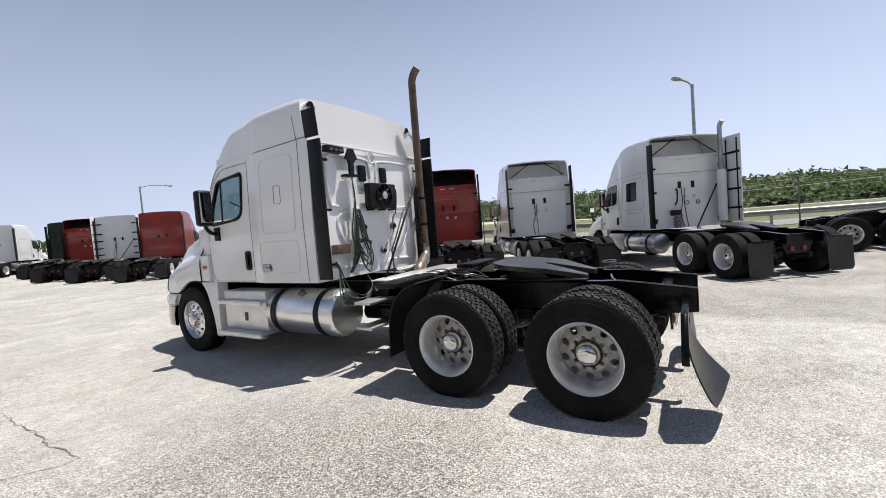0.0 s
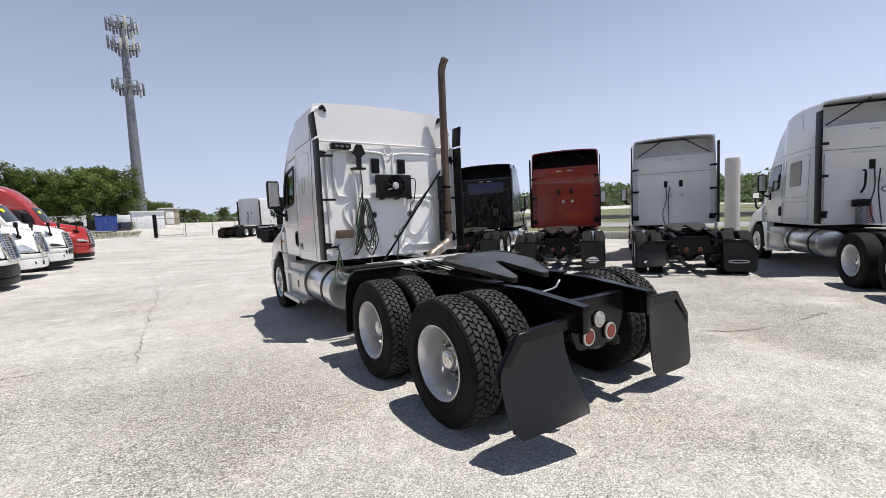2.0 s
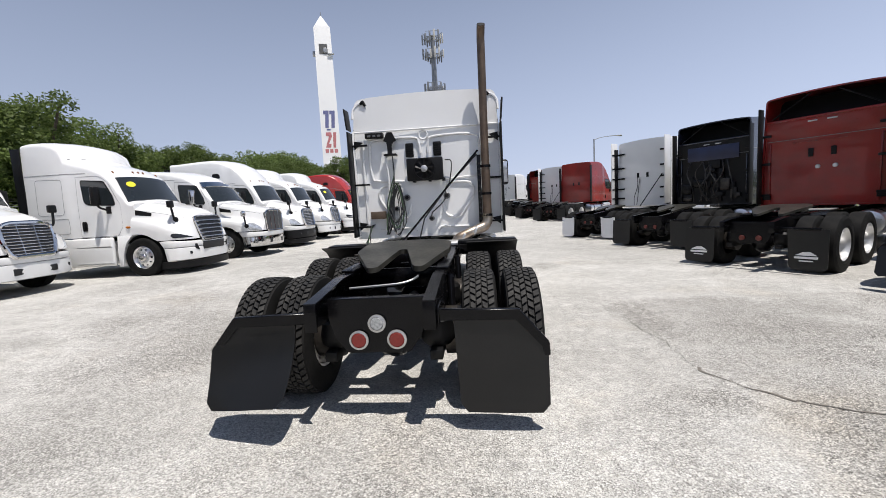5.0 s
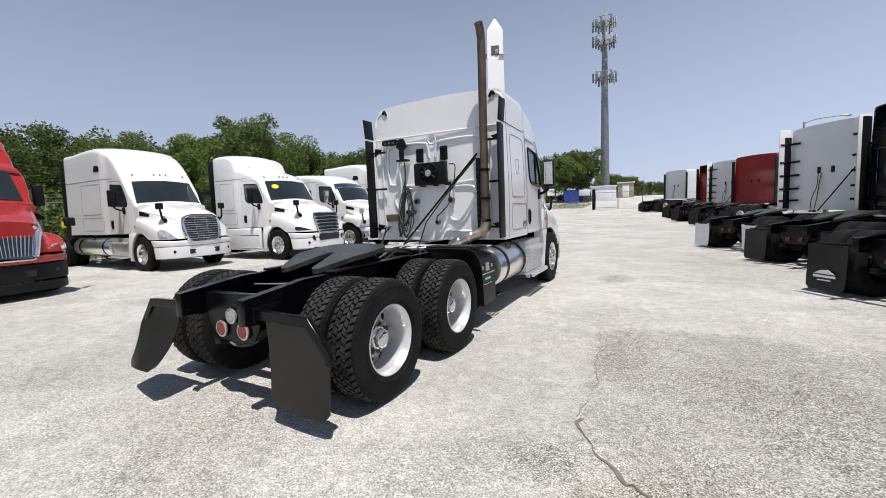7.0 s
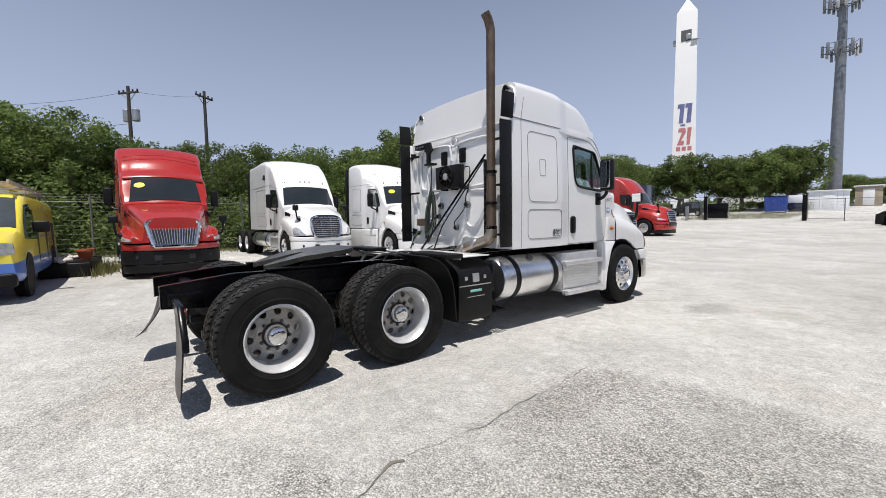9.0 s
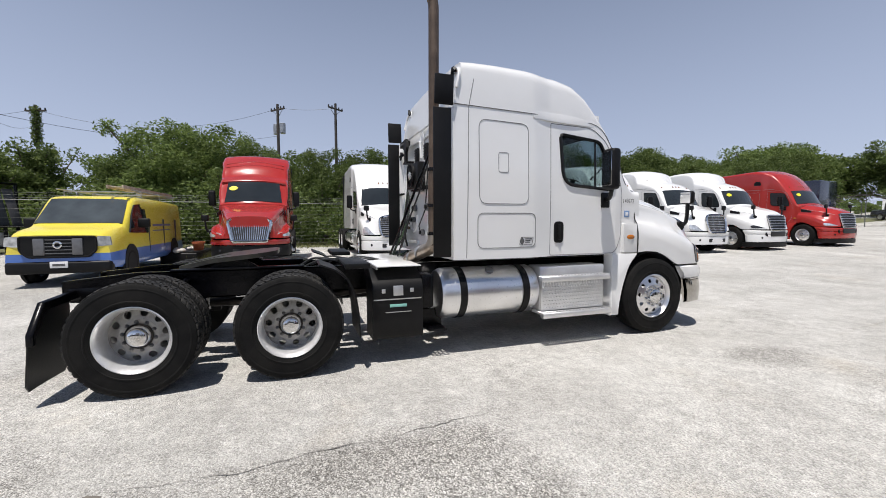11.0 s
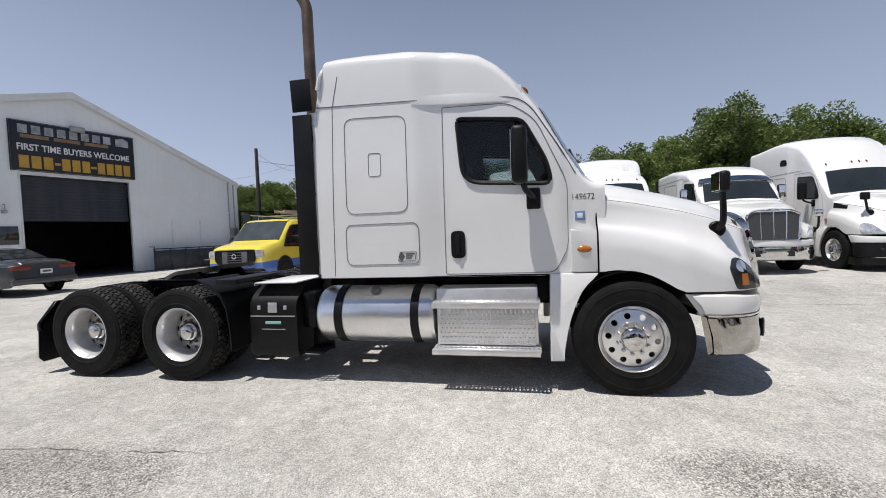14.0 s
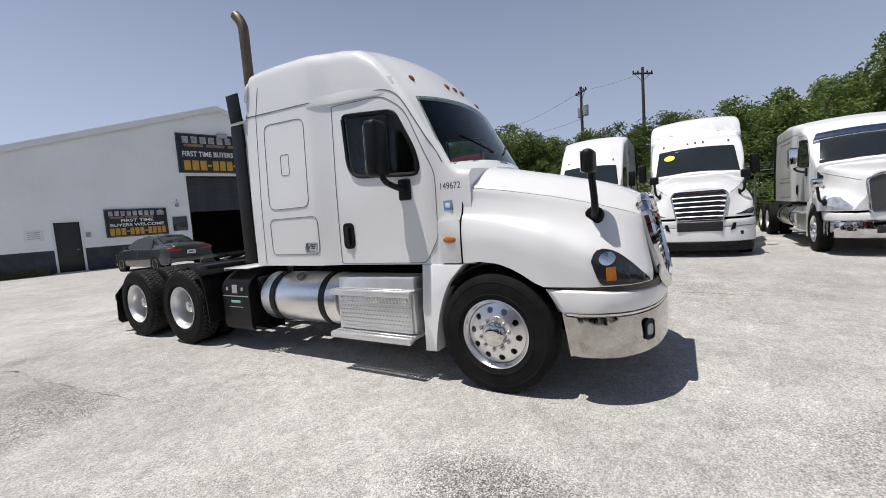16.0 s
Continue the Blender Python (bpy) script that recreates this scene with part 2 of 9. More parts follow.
def leaf_material(name, a, b):
    m = bpy.data.materials.new(name)
    m.use_nodes = True
    n, l = m.node_tree.nodes, m.node_tree.links
    p = n["Principled BSDF"]
    g = n.new("ShaderNodeNewGeometry")
    oi = n.new("ShaderNodeObjectInfo")
    ramp = n.new("ShaderNodeMix")
    ramp.data_type = "RGBA"
    ramp.inputs["A"].default_value, ramp.inputs["B"].default_value = (*a, 1), (*b, 1)
    l.new(g.outputs["Random Per Island"], ramp.inputs["Factor"])
    mul = n.new("ShaderNodeMix")
    mul.data_type, mul.blend_type = "RGBA", "MULTIPLY"
    mul.inputs["Factor"].default_value = 1.0
    rr = n.new("ShaderNodeMapRange")
    rr.inputs["To Min"].default_value, rr.inputs["To Max"].default_value = 0.75, 1.25
    l.new(oi.outputs["Random"], rr.inputs["Value"])
    l.new(ramp.outputs["Result"], mul.inputs["A"])
    l.new(rr.outputs["Result"], mul.inputs["B"])
    l.new(mul.outputs["Result"], p.inputs["Base Color"])
    p.inputs["Roughness"].default_value = 0.55
    p.inputs["Specular IOR Level"].default_value = 0.3
    tr = n.new("ShaderNodeBsdfTranslucent")
    l.new(mul.outputs["Result"], tr.inputs["Color"])
    ms = n.new("ShaderNodeMixShader")
    ms.inputs[0].default_value = 0.45
    l.new(p.outputs[0], ms.inputs[1])
    l.new(tr.outputs[0], ms.inputs[2])
    l.new(ms.outputs[0], n["Material Output"].inputs["Surface"])
    return m


LEAF = leaf_material("oak_leaves", (0.070, 0.105, 0.028), (0.19, 0.25, 0.072))
SLOPE = mat("dark_wooded_slope", (0.035, 0.055, 0.018), 0.95, var=0.4, scale=0.1)
LEAFFAR = leaf_material("far_wood_leaves", (0.05, 0.09, 0.028), (0.12, 0.17, 0.055))
GRASS = leaf_material("dry_grass_blades", (0.12, 0.14, 0.05), (0.24, 0.22, 0.09))


def ground_material():
    """Pale crushed stone rolled into old asphalt: cream, fine dark speckle, worn grey patches, faint rusty stains."""
    m = bpy.data.materials.new("crushed_limestone_paving")
    m.use_nodes = True
    n, l = m.node_tree.nodes, m.node_tree.links
    p = n["Principled BSDF"]
    p.inputs["Roughness"].default_value = 0.9
    p.inputs["Specular IOR Level"].default_value = 0.25
    tc = n.new("ShaderNodeTexCoord")

    def noise_at(scale, detail, rough):
        t = n.new("ShaderNodeTexNoise")
        t.inputs["Scale"].default_value, t.inputs["Detail"].default_value, t.inputs["Roughness"].default_value = scale, detail, rough
        l.new(tc.outputs["Object"], t.inputs["Vector"])
        return t.outputs["Fac"]

    def cells(scale):
        t = n.new("ShaderNodeTexVoronoi")
        t.inputs["Scale"].default_value = scale
        l.new(tc.outputs["Object"], t.inputs["Vector"])
        return t

    def ramp(val, a, b, ca, cb):
        r = n.new("ShaderNodeMapRange")
        r.inputs["From Min"].default_value, r.inputs["From Max"].default_value = a, b
        r.inputs["To Min"].default_value, r.inputs["To Max"].default_value = ca, cb
        l.new(val, r.inputs["Value"])
        return r.outputs["Result"]

    def mixed(fac, a, b, mode="MIX"):
        x = n.new("ShaderNodeMix")
        x.data_type, x.blend_type = "RGBA", mode
        for key, v in (("Factor", fac), ("A", a), ("B", b)):
            if isinstance(v, bpy.types.NodeSocket):
                l.new(v, x.inputs[key])
            else:
                x.inputs[key].default_value = v
        return x.outputs["Result"]

    def times(a, b):
        x = n.new("ShaderNodeMath")
        x.operation = "MULTIPLY"
        l.new(a, x.inputs[0])
        l.new(b, x.inputs[1])
        return x.outputs[0]

    def plus(a, b):
        x = n.new("ShaderNodeMath")
        x.operation, x.use_clamp = "ADD", True
        l.new(a, x.inputs[0])
        l.new(b, x.inputs[1])
        return x.outputs[0]

    sxyz = n.new("ShaderNodeSeparateXYZ")
    l.new(tc.outputs["Object"], sxyz.inputs[0])

    def patch_at(cx, cy, rx, ry, edge, amount, torn=0.5):
        """A worn patch with a torn edge: 0 outside, amount inside."""
        shift = n.new("ShaderNodeMapping")
        shift.inputs["Location"].default_value = (-cx / rx, -cy / ry, 0)
        shift.inputs["Scale"].default_value = (1 / rx, 1 / ry, 0)
        l.new(tc.outputs["Object"], shift.inputs["Vector"])
        far = n.new("ShaderNodeVectorMath")
        far.operation = "LENGTH"
        l.new(shift.outputs["Vector"], far.inputs[0])
        w = n.new("ShaderNodeMath")
        w.operation = "MULTIPLY_ADD"
        l.new(ragged, w.inputs[0])
        w.inputs[1].default_value = torn
        l.new(far.outputs["Value"], w.inputs[2])
        return ramp(w.outputs[0], 1.0 + torn * 0.5, 1.0 + torn * 0.5 - edge, 0, amount)

    def bound(sock, a, b):
        """A soft step across a wavy line."""
        w = n.new("ShaderNodeMath")
        w.operation = "MULTIPLY_ADD"
        l.new(ragged, w.inputs[0])
        w.inputs[1].default_value = 0.5
        l.new(sock, w.inputs[2])
        return ramp(w.outputs[0], a + 0.25, b + 0.25, 0, 1)

    ragged = noise_at(1.3, 6, 0.62)
    big, mid, fine = noise_at(0.17, 7, 0.6), noise_at(1.0, 9, 0.68), noise_at(30, 5, 0.72)
    vor, vor2 = cells(82), cells(150)
    # where the fines are gone and the coarse stone shows
    coarse = times(times(bound(sxyz.outputs["X"], 2.66, 2.84), bound(sxyz.outputs["Y"], 3.05, 2.80)), ramp(noise_at(0.8, 6, 0.6), 0.38, 0.62, 0.12, 0.75))
    for spot in ((4.1, 1.5, 1.0, 0.8, 0.7, 0.5), (2.35, 6.6, 0.42, 0.75, 0.6, 0.8), (2.6, -0.35, 0.30, 0.28, 0.7, 0.6), (-2.7, 1.6, 1.5, 2.4, 0.8, 0.7), (-4.4, 3.2, 1.1, 2.2, 0.8, 0.55), (-2.5, -1.0, 1.5, 1.0, 0.9, 0.45), (2.85, 1.9, 0.35, 0.9, 0.8, 0.5), (-5.6, -3.6, 2.6, 2.0, 0.9, 0.5)):
        coarse = plus(coarse, patch_at(*spot))
    coarse = plus(coarse, ramp(noise_at(0.33, 7, 0.64), 0.50, 0.66, 0.0, 0.55))
    col = mixed(ramp(mid, 0.34, 0.62, 0, 1), (0.47, 0.46, 0.43, 1), (0.63, 0.62, 0.585, 1))
    col = mixed(ramp(big, 0.42, 0.55, 0.45, 0), col, (0.36, 0.35, 0.325, 1))
    col = mixed(times(ramp(noise_at(0.45, 6, 0.6), 0.56, 0.72, 0, 1), ramp(mid, 0.4, 0.6, 0.15, 0.5)), col, (0.44, 0.37, 0.27, 1))
    col = mixed(1.0, col, ramp(noise_at(7.0, 7, 0.72), 0.32, 0.68, 0.80, 1.17), "MULTIPLY")
    col = mixed(ramp(coarse, 0, 1, 0, 0.42), col, (0.33, 0.315, 0.28, 1))
    sep = n.new("ShaderNodeSeparateColor")
    l.new(vor.outputs["Color"], sep.inputs["Color"])
    col = mixed(ramp(coarse, 0, 0.7, 0.55, 1.0), col, ramp(sep.outputs["Red"], 0, 1, 0.55, 1.42), "MULTIPLY")
    # dark gaps between the stones and dark chips, denser where the surface is worn
    gaps = times(ramp(vor.outputs["Distance"], 0.50, 0.72, 0, 1), ramp(coarse, 0, 0.8, 0.35, 0.95))
    pits = times(ramp(fine, 0.55, 0.66, 0, 1), ramp(coarse, 0, 0.8, 0.22, 0.8))
    col = mixed(gaps, col, (0.15, 0.14, 0.125, 1))
    col = mixed(pits, col, (0.13, 0.122, 0.11, 1))
    sep2 = n.new("ShaderNodeSeparateColor")
    l.new(vor2.outputs["Color"], sep2.inputs["Color"])
    col = mixed(times(ramp(sep2.outputs["Green"], 0.84, 0.88, 0, 1), ramp(coarse, 0, 0.6, 0.45, 0.8)), col, (0.10, 0.095, 0.085, 1))
    col = mixed(ramp(sep2.outputs["Blue"], 0.90, 0.93, 0, 0.55), col, (0.74, 0.725, 0.69, 1))
    l.new(col, p.inputs["Base Color"])
    hsum = n.new("ShaderNodeMath")
    hsum.operation = "ADD"
    l.new(vor.outputs["Distance"], hsum.inputs[0])
    l.new(pits, hsum.inputs[1])
    bp = n.new("ShaderNodeBump")
    bp.invert = True
    bp.inputs["Strength"].default_value, bp.inputs["Distance"].default_value = 0.9, 0.008
    l.new(hsum.outputs[0], bp.inputs["Height"])
    bp2 = n.new("ShaderNodeBump")
    bp2.inputs["Strength"].default_value, bp2.inputs["Distance"].default_value = 0.5, 0.03
    l.new(mid, bp2.inputs["Height"])
    l.new(bp2.outputs["Normal"], bp.inputs["Normal"])
    l.new(bp.outputs["Normal"], p.inputs["Normal"])
    return m


PAVING = ground_material()
TANWALL = mat("tan_shed_panel", (0.36, 0.30, 0.22), 0.7, var=0.15, scale=2)
TARCRACK = mat("dark_open_crack", (0.15, 0.135, 0.115), 0.95, var=0.3, scale=9)
CRUMBLE = mat("crumbling_crack", (0.17, 0.16, 0.145), 0.95, var=0.5, scale=14)
FAINTCRACK = mat("faint_closed_crack", (0.33, 0.31, 0.27), 0.95, var=0.3, scale=9)
STONE = mat("limestone_chip", (0.5, 0.48, 0.44), 0.85, var=0.2, scale=20, rand=0.2)
MEADOW = mat("dry_meadow", (0.14, 0.145, 0.065), 0.95, var=0.35, scale=0.15, dirt=(0.10, 0.13, 0.05), dirt_amount=0.7, dirt_scale=0.08)


# ---- mesh helpers ----
def link_mesh(name, bm, material, smooth=38):
    me = bpy.data.meshes.new(name)
    bmesh.ops.recalc_face_normals(bm, faces=bm.faces[:])
    bm.to_mesh(me)
    bm.free()
    me.materials.append(material)
    me.polygons.foreach_set("use_smooth", [True] * len(me.polygons))
    me.set_sharp_from_angle(angle=radians(smooth))
    return me


def part(name, bm, material, parent, label="", at=None, smooth=38):
    """Links a bmesh (or a shared mesh) as one mesh object under a thing or a part."""
    me = bm if isinstance(bm, bpy.types.Mesh) else link_mesh(name, bm, material, smooth)
    ob = new(name, me)
    if parent is not None:
        ob.parent = parent
    if at is not None:
        ob.matrix_basis = at
    if label:
        ob["label"] = label
    return ob


def thing(name, at, label, category, group="", kind=""):
    ob = new(name)
    ob.matrix_basis = at
    ob.empty_display_size = 0.3
    return tagged(ob, label, category, group, kind)


def box(bm, x0, x1, y0, y1, z0, z1, bevel=0.0, seg=2, m=None):
    vs = [bm.verts.new((x, y, z)) for x in (x0, x1) for y in (y0, y1) for z in (z0, z1)]
    fs = []
    for a in ((0, 1, 3, 2), (4, 6, 7, 5), (0, 4, 5, 1), (2, 3, 7, 6), (0, 2, 6, 4), (1, 5, 7, 3)):
        fs.append(bm.faces.new([vs[i] for i in a]))
    if m is not None:
        bmesh.ops.transform(bm, matrix=m, verts=vs)
    if bevel:
        es = list({e for f in fs for e in f.edges})
        bmesh.ops.bevel(bm, geom=es, offset=bevel, segments=seg, affect="EDGES", profile=0.5)
    return bm


def nb(*a, **k):
    """A new bmesh with one box."""
    return box(bmesh.new(), *a, **k)


def lathe(bm, prof, seg=48, m=None, axis="x"):
    """Turns a profile of (radius, along) about an axis."""
    rings = []
    for r, a in prof:
        ring = []
        if r < 1e-5:
            ring = [bm.verts.new((a, 0, 0))] * seg
        else:
            for i in range(seg):
                t = 2 * math.pi * i / seg
                ring.append(bm.verts.new((a, r * math.cos(t), r * math.sin(t))))
        rings.append(ring)
    vs = set()
    for p, q in zip(rings, rings[1:]):
        for i in range(seg):
            j = (i + 1) % seg
            f = list(dict.fromkeys((p[i], p[j], q[j], q[i])))
            if len(f) > 2:
                bm.faces.new(f)
    for r in rings:
        vs.update(r)
    turn = {"x": Matrix.Identity(4), "y": pose(0, 0, 0, 0, 0, 90), "z": pose(0, 0, 0, 0, -90, 0)}[axis]
    bmesh.ops.transform(bm, matrix=(m or Matrix.Identity(4)) @ turn, verts=list(vs))
    return bm


def cyl(bm, r, a, b, seg=24, bevel=0.0, r2=None):
    """A closed cylinder from point a to point b."""
    a, b = Vector(a), Vector(b)
    h = (b - a).length
    r2 = r if r2 is None else r2
    m = Matrix.Translation(a) @ (b - a).to_track_quat("X", "Z").to_matrix().to_4x4()
    e = min(bevel, r * 0.5, h * 0.4)
    prof = [(0, 0), (r, 0), (r2, h), (0, h)] if not e else [(0, 0), (r - e, 0), (r, e), (r2, h - e), (r2 - e, h), (0, h)]
    return lathe(bm, prof, seg, m)


def smooth_line(pts, n=8):
    """A Catmull-Rom line through points."""
    p = [Vector(q) for q in pts]
    p = [p[0] * 2 - p[1]] + p + [p[-1] * 2 - p[-2]]
    out = []
    for i in range(1, len(p) - 2):
        for k in range(n):
            t = k / n
            a, b, c, d = p[i - 1], p[i], p[i + 1], p[i + 2]
            out.append(0.5 * ((2 * b) + (c - a) * t + (2 * a - 5 * b + 4 * c - d) * t * t + (3 * b - a - 3 * c + d) * t ** 3))
    out.append(p[-2])
    return out


def tube(bm, pts, r, seg=8, closed=False, caps=True):
    """A round tube along a line; r a number or a list."""
    pts = [Vector(p) for p in pts]
    n = len(pts)
    rings = []
    up = Vector((0.123, 0.35, 0.93)).normalized()
    for i, p in enumerate(pts):
        a = pts[(i - 1) % n] if closed or i else pts[0]
        b = pts[(i + 1) % n] if closed or i < n - 1 else pts[-1]
        d = (b - a).normalized()
        u = d.cross(up)
        u = u.normalized() if u.length > 1e-4 else d.orthogonal().normalized()
        v = d.cross(u)
        rr = r[i] if isinstance(r, (list, tuple)) else r
        rings.append([bm.verts.new(p + rr * (math.cos(2 * math.pi * k / seg) * u + math.sin(2 * math.pi * k / seg) * v)) for k in range(seg)])
    for i in range(n if closed else n - 1):
        p, q = rings[i], rings[(i + 1) % n]
        for k in range(seg):
            bm.faces.new((p[k], p[(k + 1) % seg], q[(k + 1) % seg], q[k]))
    if caps and not closed:
        bm.faces.new(rings[0])
        bm.faces.new(rings[-1])
    return bm


def grid(bm, rows, close=False):
    """Faces between rows of points."""
    vr = [[bm.verts.new(p) for p in row] for row in rows]
    for a, b in zip(vr, vr[1:]):
        k = len(a)
        for i in range(k if close else k - 1):
            bm.faces.new((a[i], a[(i + 1) % k], b[(i + 1) % k], b[i]))
    return vr


def slab_from_rows(bm, rows, off):
    """A patch with thickness: the rows, and the same rows moved by -off, joined round the rim."""
    off = Vector(off)
    a = [[Vector(p) for p in r] for r in rows]
    top = grid(bm, a)
    low = grid(bm, [[p - off for p in r] for r in a])
    rim_t = top[0] + [r[-1] for r in top[1:]] + top[-1][-2::-1] + [r[0] for r in top[-2:0:-1]]
    rim_l = low[0] + [r[-1] for r in low[1:]] + low[-1][-2::-1] + [r[0] for r in low[-2:0:-1]]
    k = len(rim_t)
    for i in range(k):
        bm.faces.new((rim_t[i], rim_t[(i + 1) % k], rim_l[(i + 1) % k], rim_l[i]))
    return bm


def rounded(pts, r, n=5):
    """A polygon (2D) with rounded corners; r a number or one for each corner."""
    out = []
    k = len(pts)
    for i in range(k):
        p, a, b = Vector(pts[i]), Vector(pts[i - 1]), Vector(pts[(i + 1) % k])
        rr = r[i] if isinstance(r, (list, tuple)) else r
        u, v = (a - p).normalized(), (b - p).normalized()
        s, e = p + u * rr, p + v * rr
        for j in range(n + 1):
            t = j / n
            out.append(s * (1 - t) ** 2 + p * 2 * t * (1 - t) + e * t * t)
    return out


def plate(bm, outline, place, depth):
    """A solid plate: outline points (2D) put in space by place(u, v), with a thickness vector."""
    d = Vector(depth)
    a = [bm.verts.new(Vector(place(*p))) for p in outline]
    b = [bm.verts.new(Vector(place(*p)) - d) for p in outline]
    bm.faces.new(a)
    bm.faces.new(b[::-1])
    k = len(a)
    for i in range(k):
        bm.faces.new((a[i], a[(i + 1) % k], b[(i + 1) % k], b[i]))
    return bm


def ring_line(bm, outline, place, w):
    return tube(bm, [place(*p) for p in outline], w, seg=5, closed=True)


def text_mesh(body, size, depth=0.002, bold=0.0, width=None):
    cu = bpy.data.curves.new("writing", "FONT")
    cu.body, cu.size, cu.extrude, cu.offset = body, size, depth, bold
    cu.align_x, cu.align_y = "CENTER", "CENTER"
    ob = bpy.data.objects.new("writing", cu)
    me = bpy.data.meshes.new_from_object(ob)
    bpy.data.objects.remove(ob)
    bpy.data.curves.remove(cu)
    if width:
        xs = [v.co.x for v in me.vertices]
        s = width / (max(xs) - min(xs))
        for v in me.vertices:
            v.co.x *= s
    return me

# ---- wheels ----
DISH = 0.005  # depth by which the drive wheels are dished beyond their disc


def tyre_mesh(name, drive, detail):
    bm = bmesh.new()
    R, W = 0.527, 0.146
    top = R - (0.018 if drive and detail else 0.0)
    prof = [(0.296, -0.115), (0.303, -0.128), (0.342, -0.140), (0.405, -W), (0.462, -0.140), (0.498, -0.131), (top - 0.004, -0.118), (top, -0.10),
            (top, 0.10), (top - 0.004, 0.118), (0.502, 0.128), (0.492, 0.134), (0.470, 0.139), (0.467, 0.142), (0.455, 0.143), (0.451, 0.141), (0.41, W),
            (0.362, 0.144), (0.358, 0.148), (0.348, 0.148), (0.344, 0.142), (0.303, 0.128), (0.296, 0.115)]
    if not drive and detail:
        g = []
        for x in (-0.06, -0.02, 0.02, 0.06):
            g += [(R, x - 0.006), (R - 0.012, x - 0.004), (R - 0.012, x + 0.004), (R, x + 0.006)]
        prof = prof[:8] + g + prof[8:]
    lathe(bm, prof, 72 if detail else 30)
    return link_mesh(name, bm, RUBBER, 32)


def tread_mesh():
    """The blocks of a drive tyre."""
    bm = bmesh.new()
    R, top, n = 0.527, 0.509, 50
    for row, (x0, x1) in enumerate(((-0.118, -0.075), (-0.066, -0.027), (-0.018, 0.018), (0.027, 0.066), (0.075, 0.118))):
        for i in range(n):
            t0 = 2 * math.pi * (i + 0.5 * (row % 2)) / n
            dt = 2 * math.pi / n
            lean = 0.35 * dt * (1 if row % 2 else -1)
            vs = []
            for r, gr in ((top - 0.004, 0.0), (R, 0.06)):
                for x, k in ((x0, -1), (x1, 1)):
                    rr = r - (0.008 if abs(x) > 0.1 and gr else 0)
                    for a in (0.06 + gr * 0.5, 0.80 - gr * 0.5):
                        th = t0 + a * dt + k * lean * 0.5
                        vs.append(bm.verts.new((x, rr * math.cos(th), rr * math.sin(th))))
            for f in ((0, 1, 3, 2), (4, 6, 7, 5), (0, 4, 5, 1), (2, 3, 7, 6), (0, 2, 6, 4), (1, 5, 7, 3)):
                bm.faces.new([vs[q] for q in f])
    return link_mesh("tread", bm, TREADRUBBER, 32)


def holed_disc(bm, r0, x0, r1, x1, holes, hole_r, thick):
    """A wheel disc between two radii with round hand holes through it."""
    sect = 2 * math.pi / holes
    rc, bulge = (r0 + r1) / 2, 0.006
    for face in (0, 1):
        for h in range(holes):
            a0 = h * sect
            edge = []
            per = 6
            for i in range(per):
                edge.append((r1, a0 - sect / 2 + sect * i / per))
            for i in range(3):
                edge.append((r1 + (r0 - r1) * i / 3, a0 + sect / 2))
            for i in range(per):
                edge.append((r0, a0 + sect / 2 - sect * i / per))
            for i in range(3):
                edge.append((r0 + (r1 - r0) * i / 3, a0 - sect / 2))

            def at(r, a):
                x = x0 + (x1 - x0) * (r - r0) / (r1 - r0) - face * thick
                return (x, r * math.cos(a), r * math.sin(a))
            out = [bm.verts.new(at(*e)) for e in edge]
            k = len(edge)
            inn, deep = [], []
            for r, a in edge:
                u = Vector(((r - rc), rc * (a - a0)))
                u = u.normalized() * hole_r
                inn.append(bm.verts.new(at(rc + u.x, a0 + u.y / rc)))
            for i in range(k):
                bm.faces.new((out[i], out[(i + 1) % k], inn[(i + 1) % k], inn[i]))
            if not face:
                for v in inn:
                    deep.append(bm.verts.new(v.co - Vector((thick, 0, 0))))
                for i in range(k):
                    bm.faces.new((inn[i], inn[(i + 1) % k], deep[(i + 1) % k], deep[i]))
    bmesh.ops.remove_doubles(bm, verts=bm.verts[:], dist=0.0002)


def lug_mesh(r, h):
    bm = bmesh.new()
    lathe(bm, [(0, h), (r * 0.6, h), (r, h * 0.75), (r * 1.15, 0.004), (r * 1.4, 0.0)], 10)
    return link_mesh("lug_nut", bm, CHROME if r > 0.015 else SOCKET, 50)


def rim_mesh(name, steer, detail):
    bm = bmesh.new()
    seg = 60 if detail else 22
    k = 0.0 if steer else DISH
    lathe(bm, [(0.299, -0.11 - k), (0.274, -0.10 - k), (0.268, -0.03), (0.270, 0.06), (0.280, 0.10), (0.304, 0.120), (0.307, 0.132), (0.299, 0.136), (0.289, 0.122), (0.274, 0.098), (0.262, 0.06), (0.260, -0.1 - k)], seg)
    if steer:
        holed_disc(bm, 0.160, 0.120, 0.264, 0.085, 10, 0.028, 0.012)
        lathe(bm, [(0.162, 0.110), (0.160, 0.124), (0.11, 0.128), (0.105, 0.120), (0.0, 0.12)], seg)
    if not detail:
        for i in range(10):
            t = 2 * math.pi * (i + 0.5) / 10
            x = 0.124 if steer else -0.042 - DISH
            cyl(bm, 0.014, (x, 0.132 * math.cos(t), 0.132 * math.sin(t)), (x + 0.025, 0.132 * math.cos(t), 0.132 * math.sin(t)), 6)
    return link_mesh(name, bm, ALU if steer else RIMWHITE, 40)


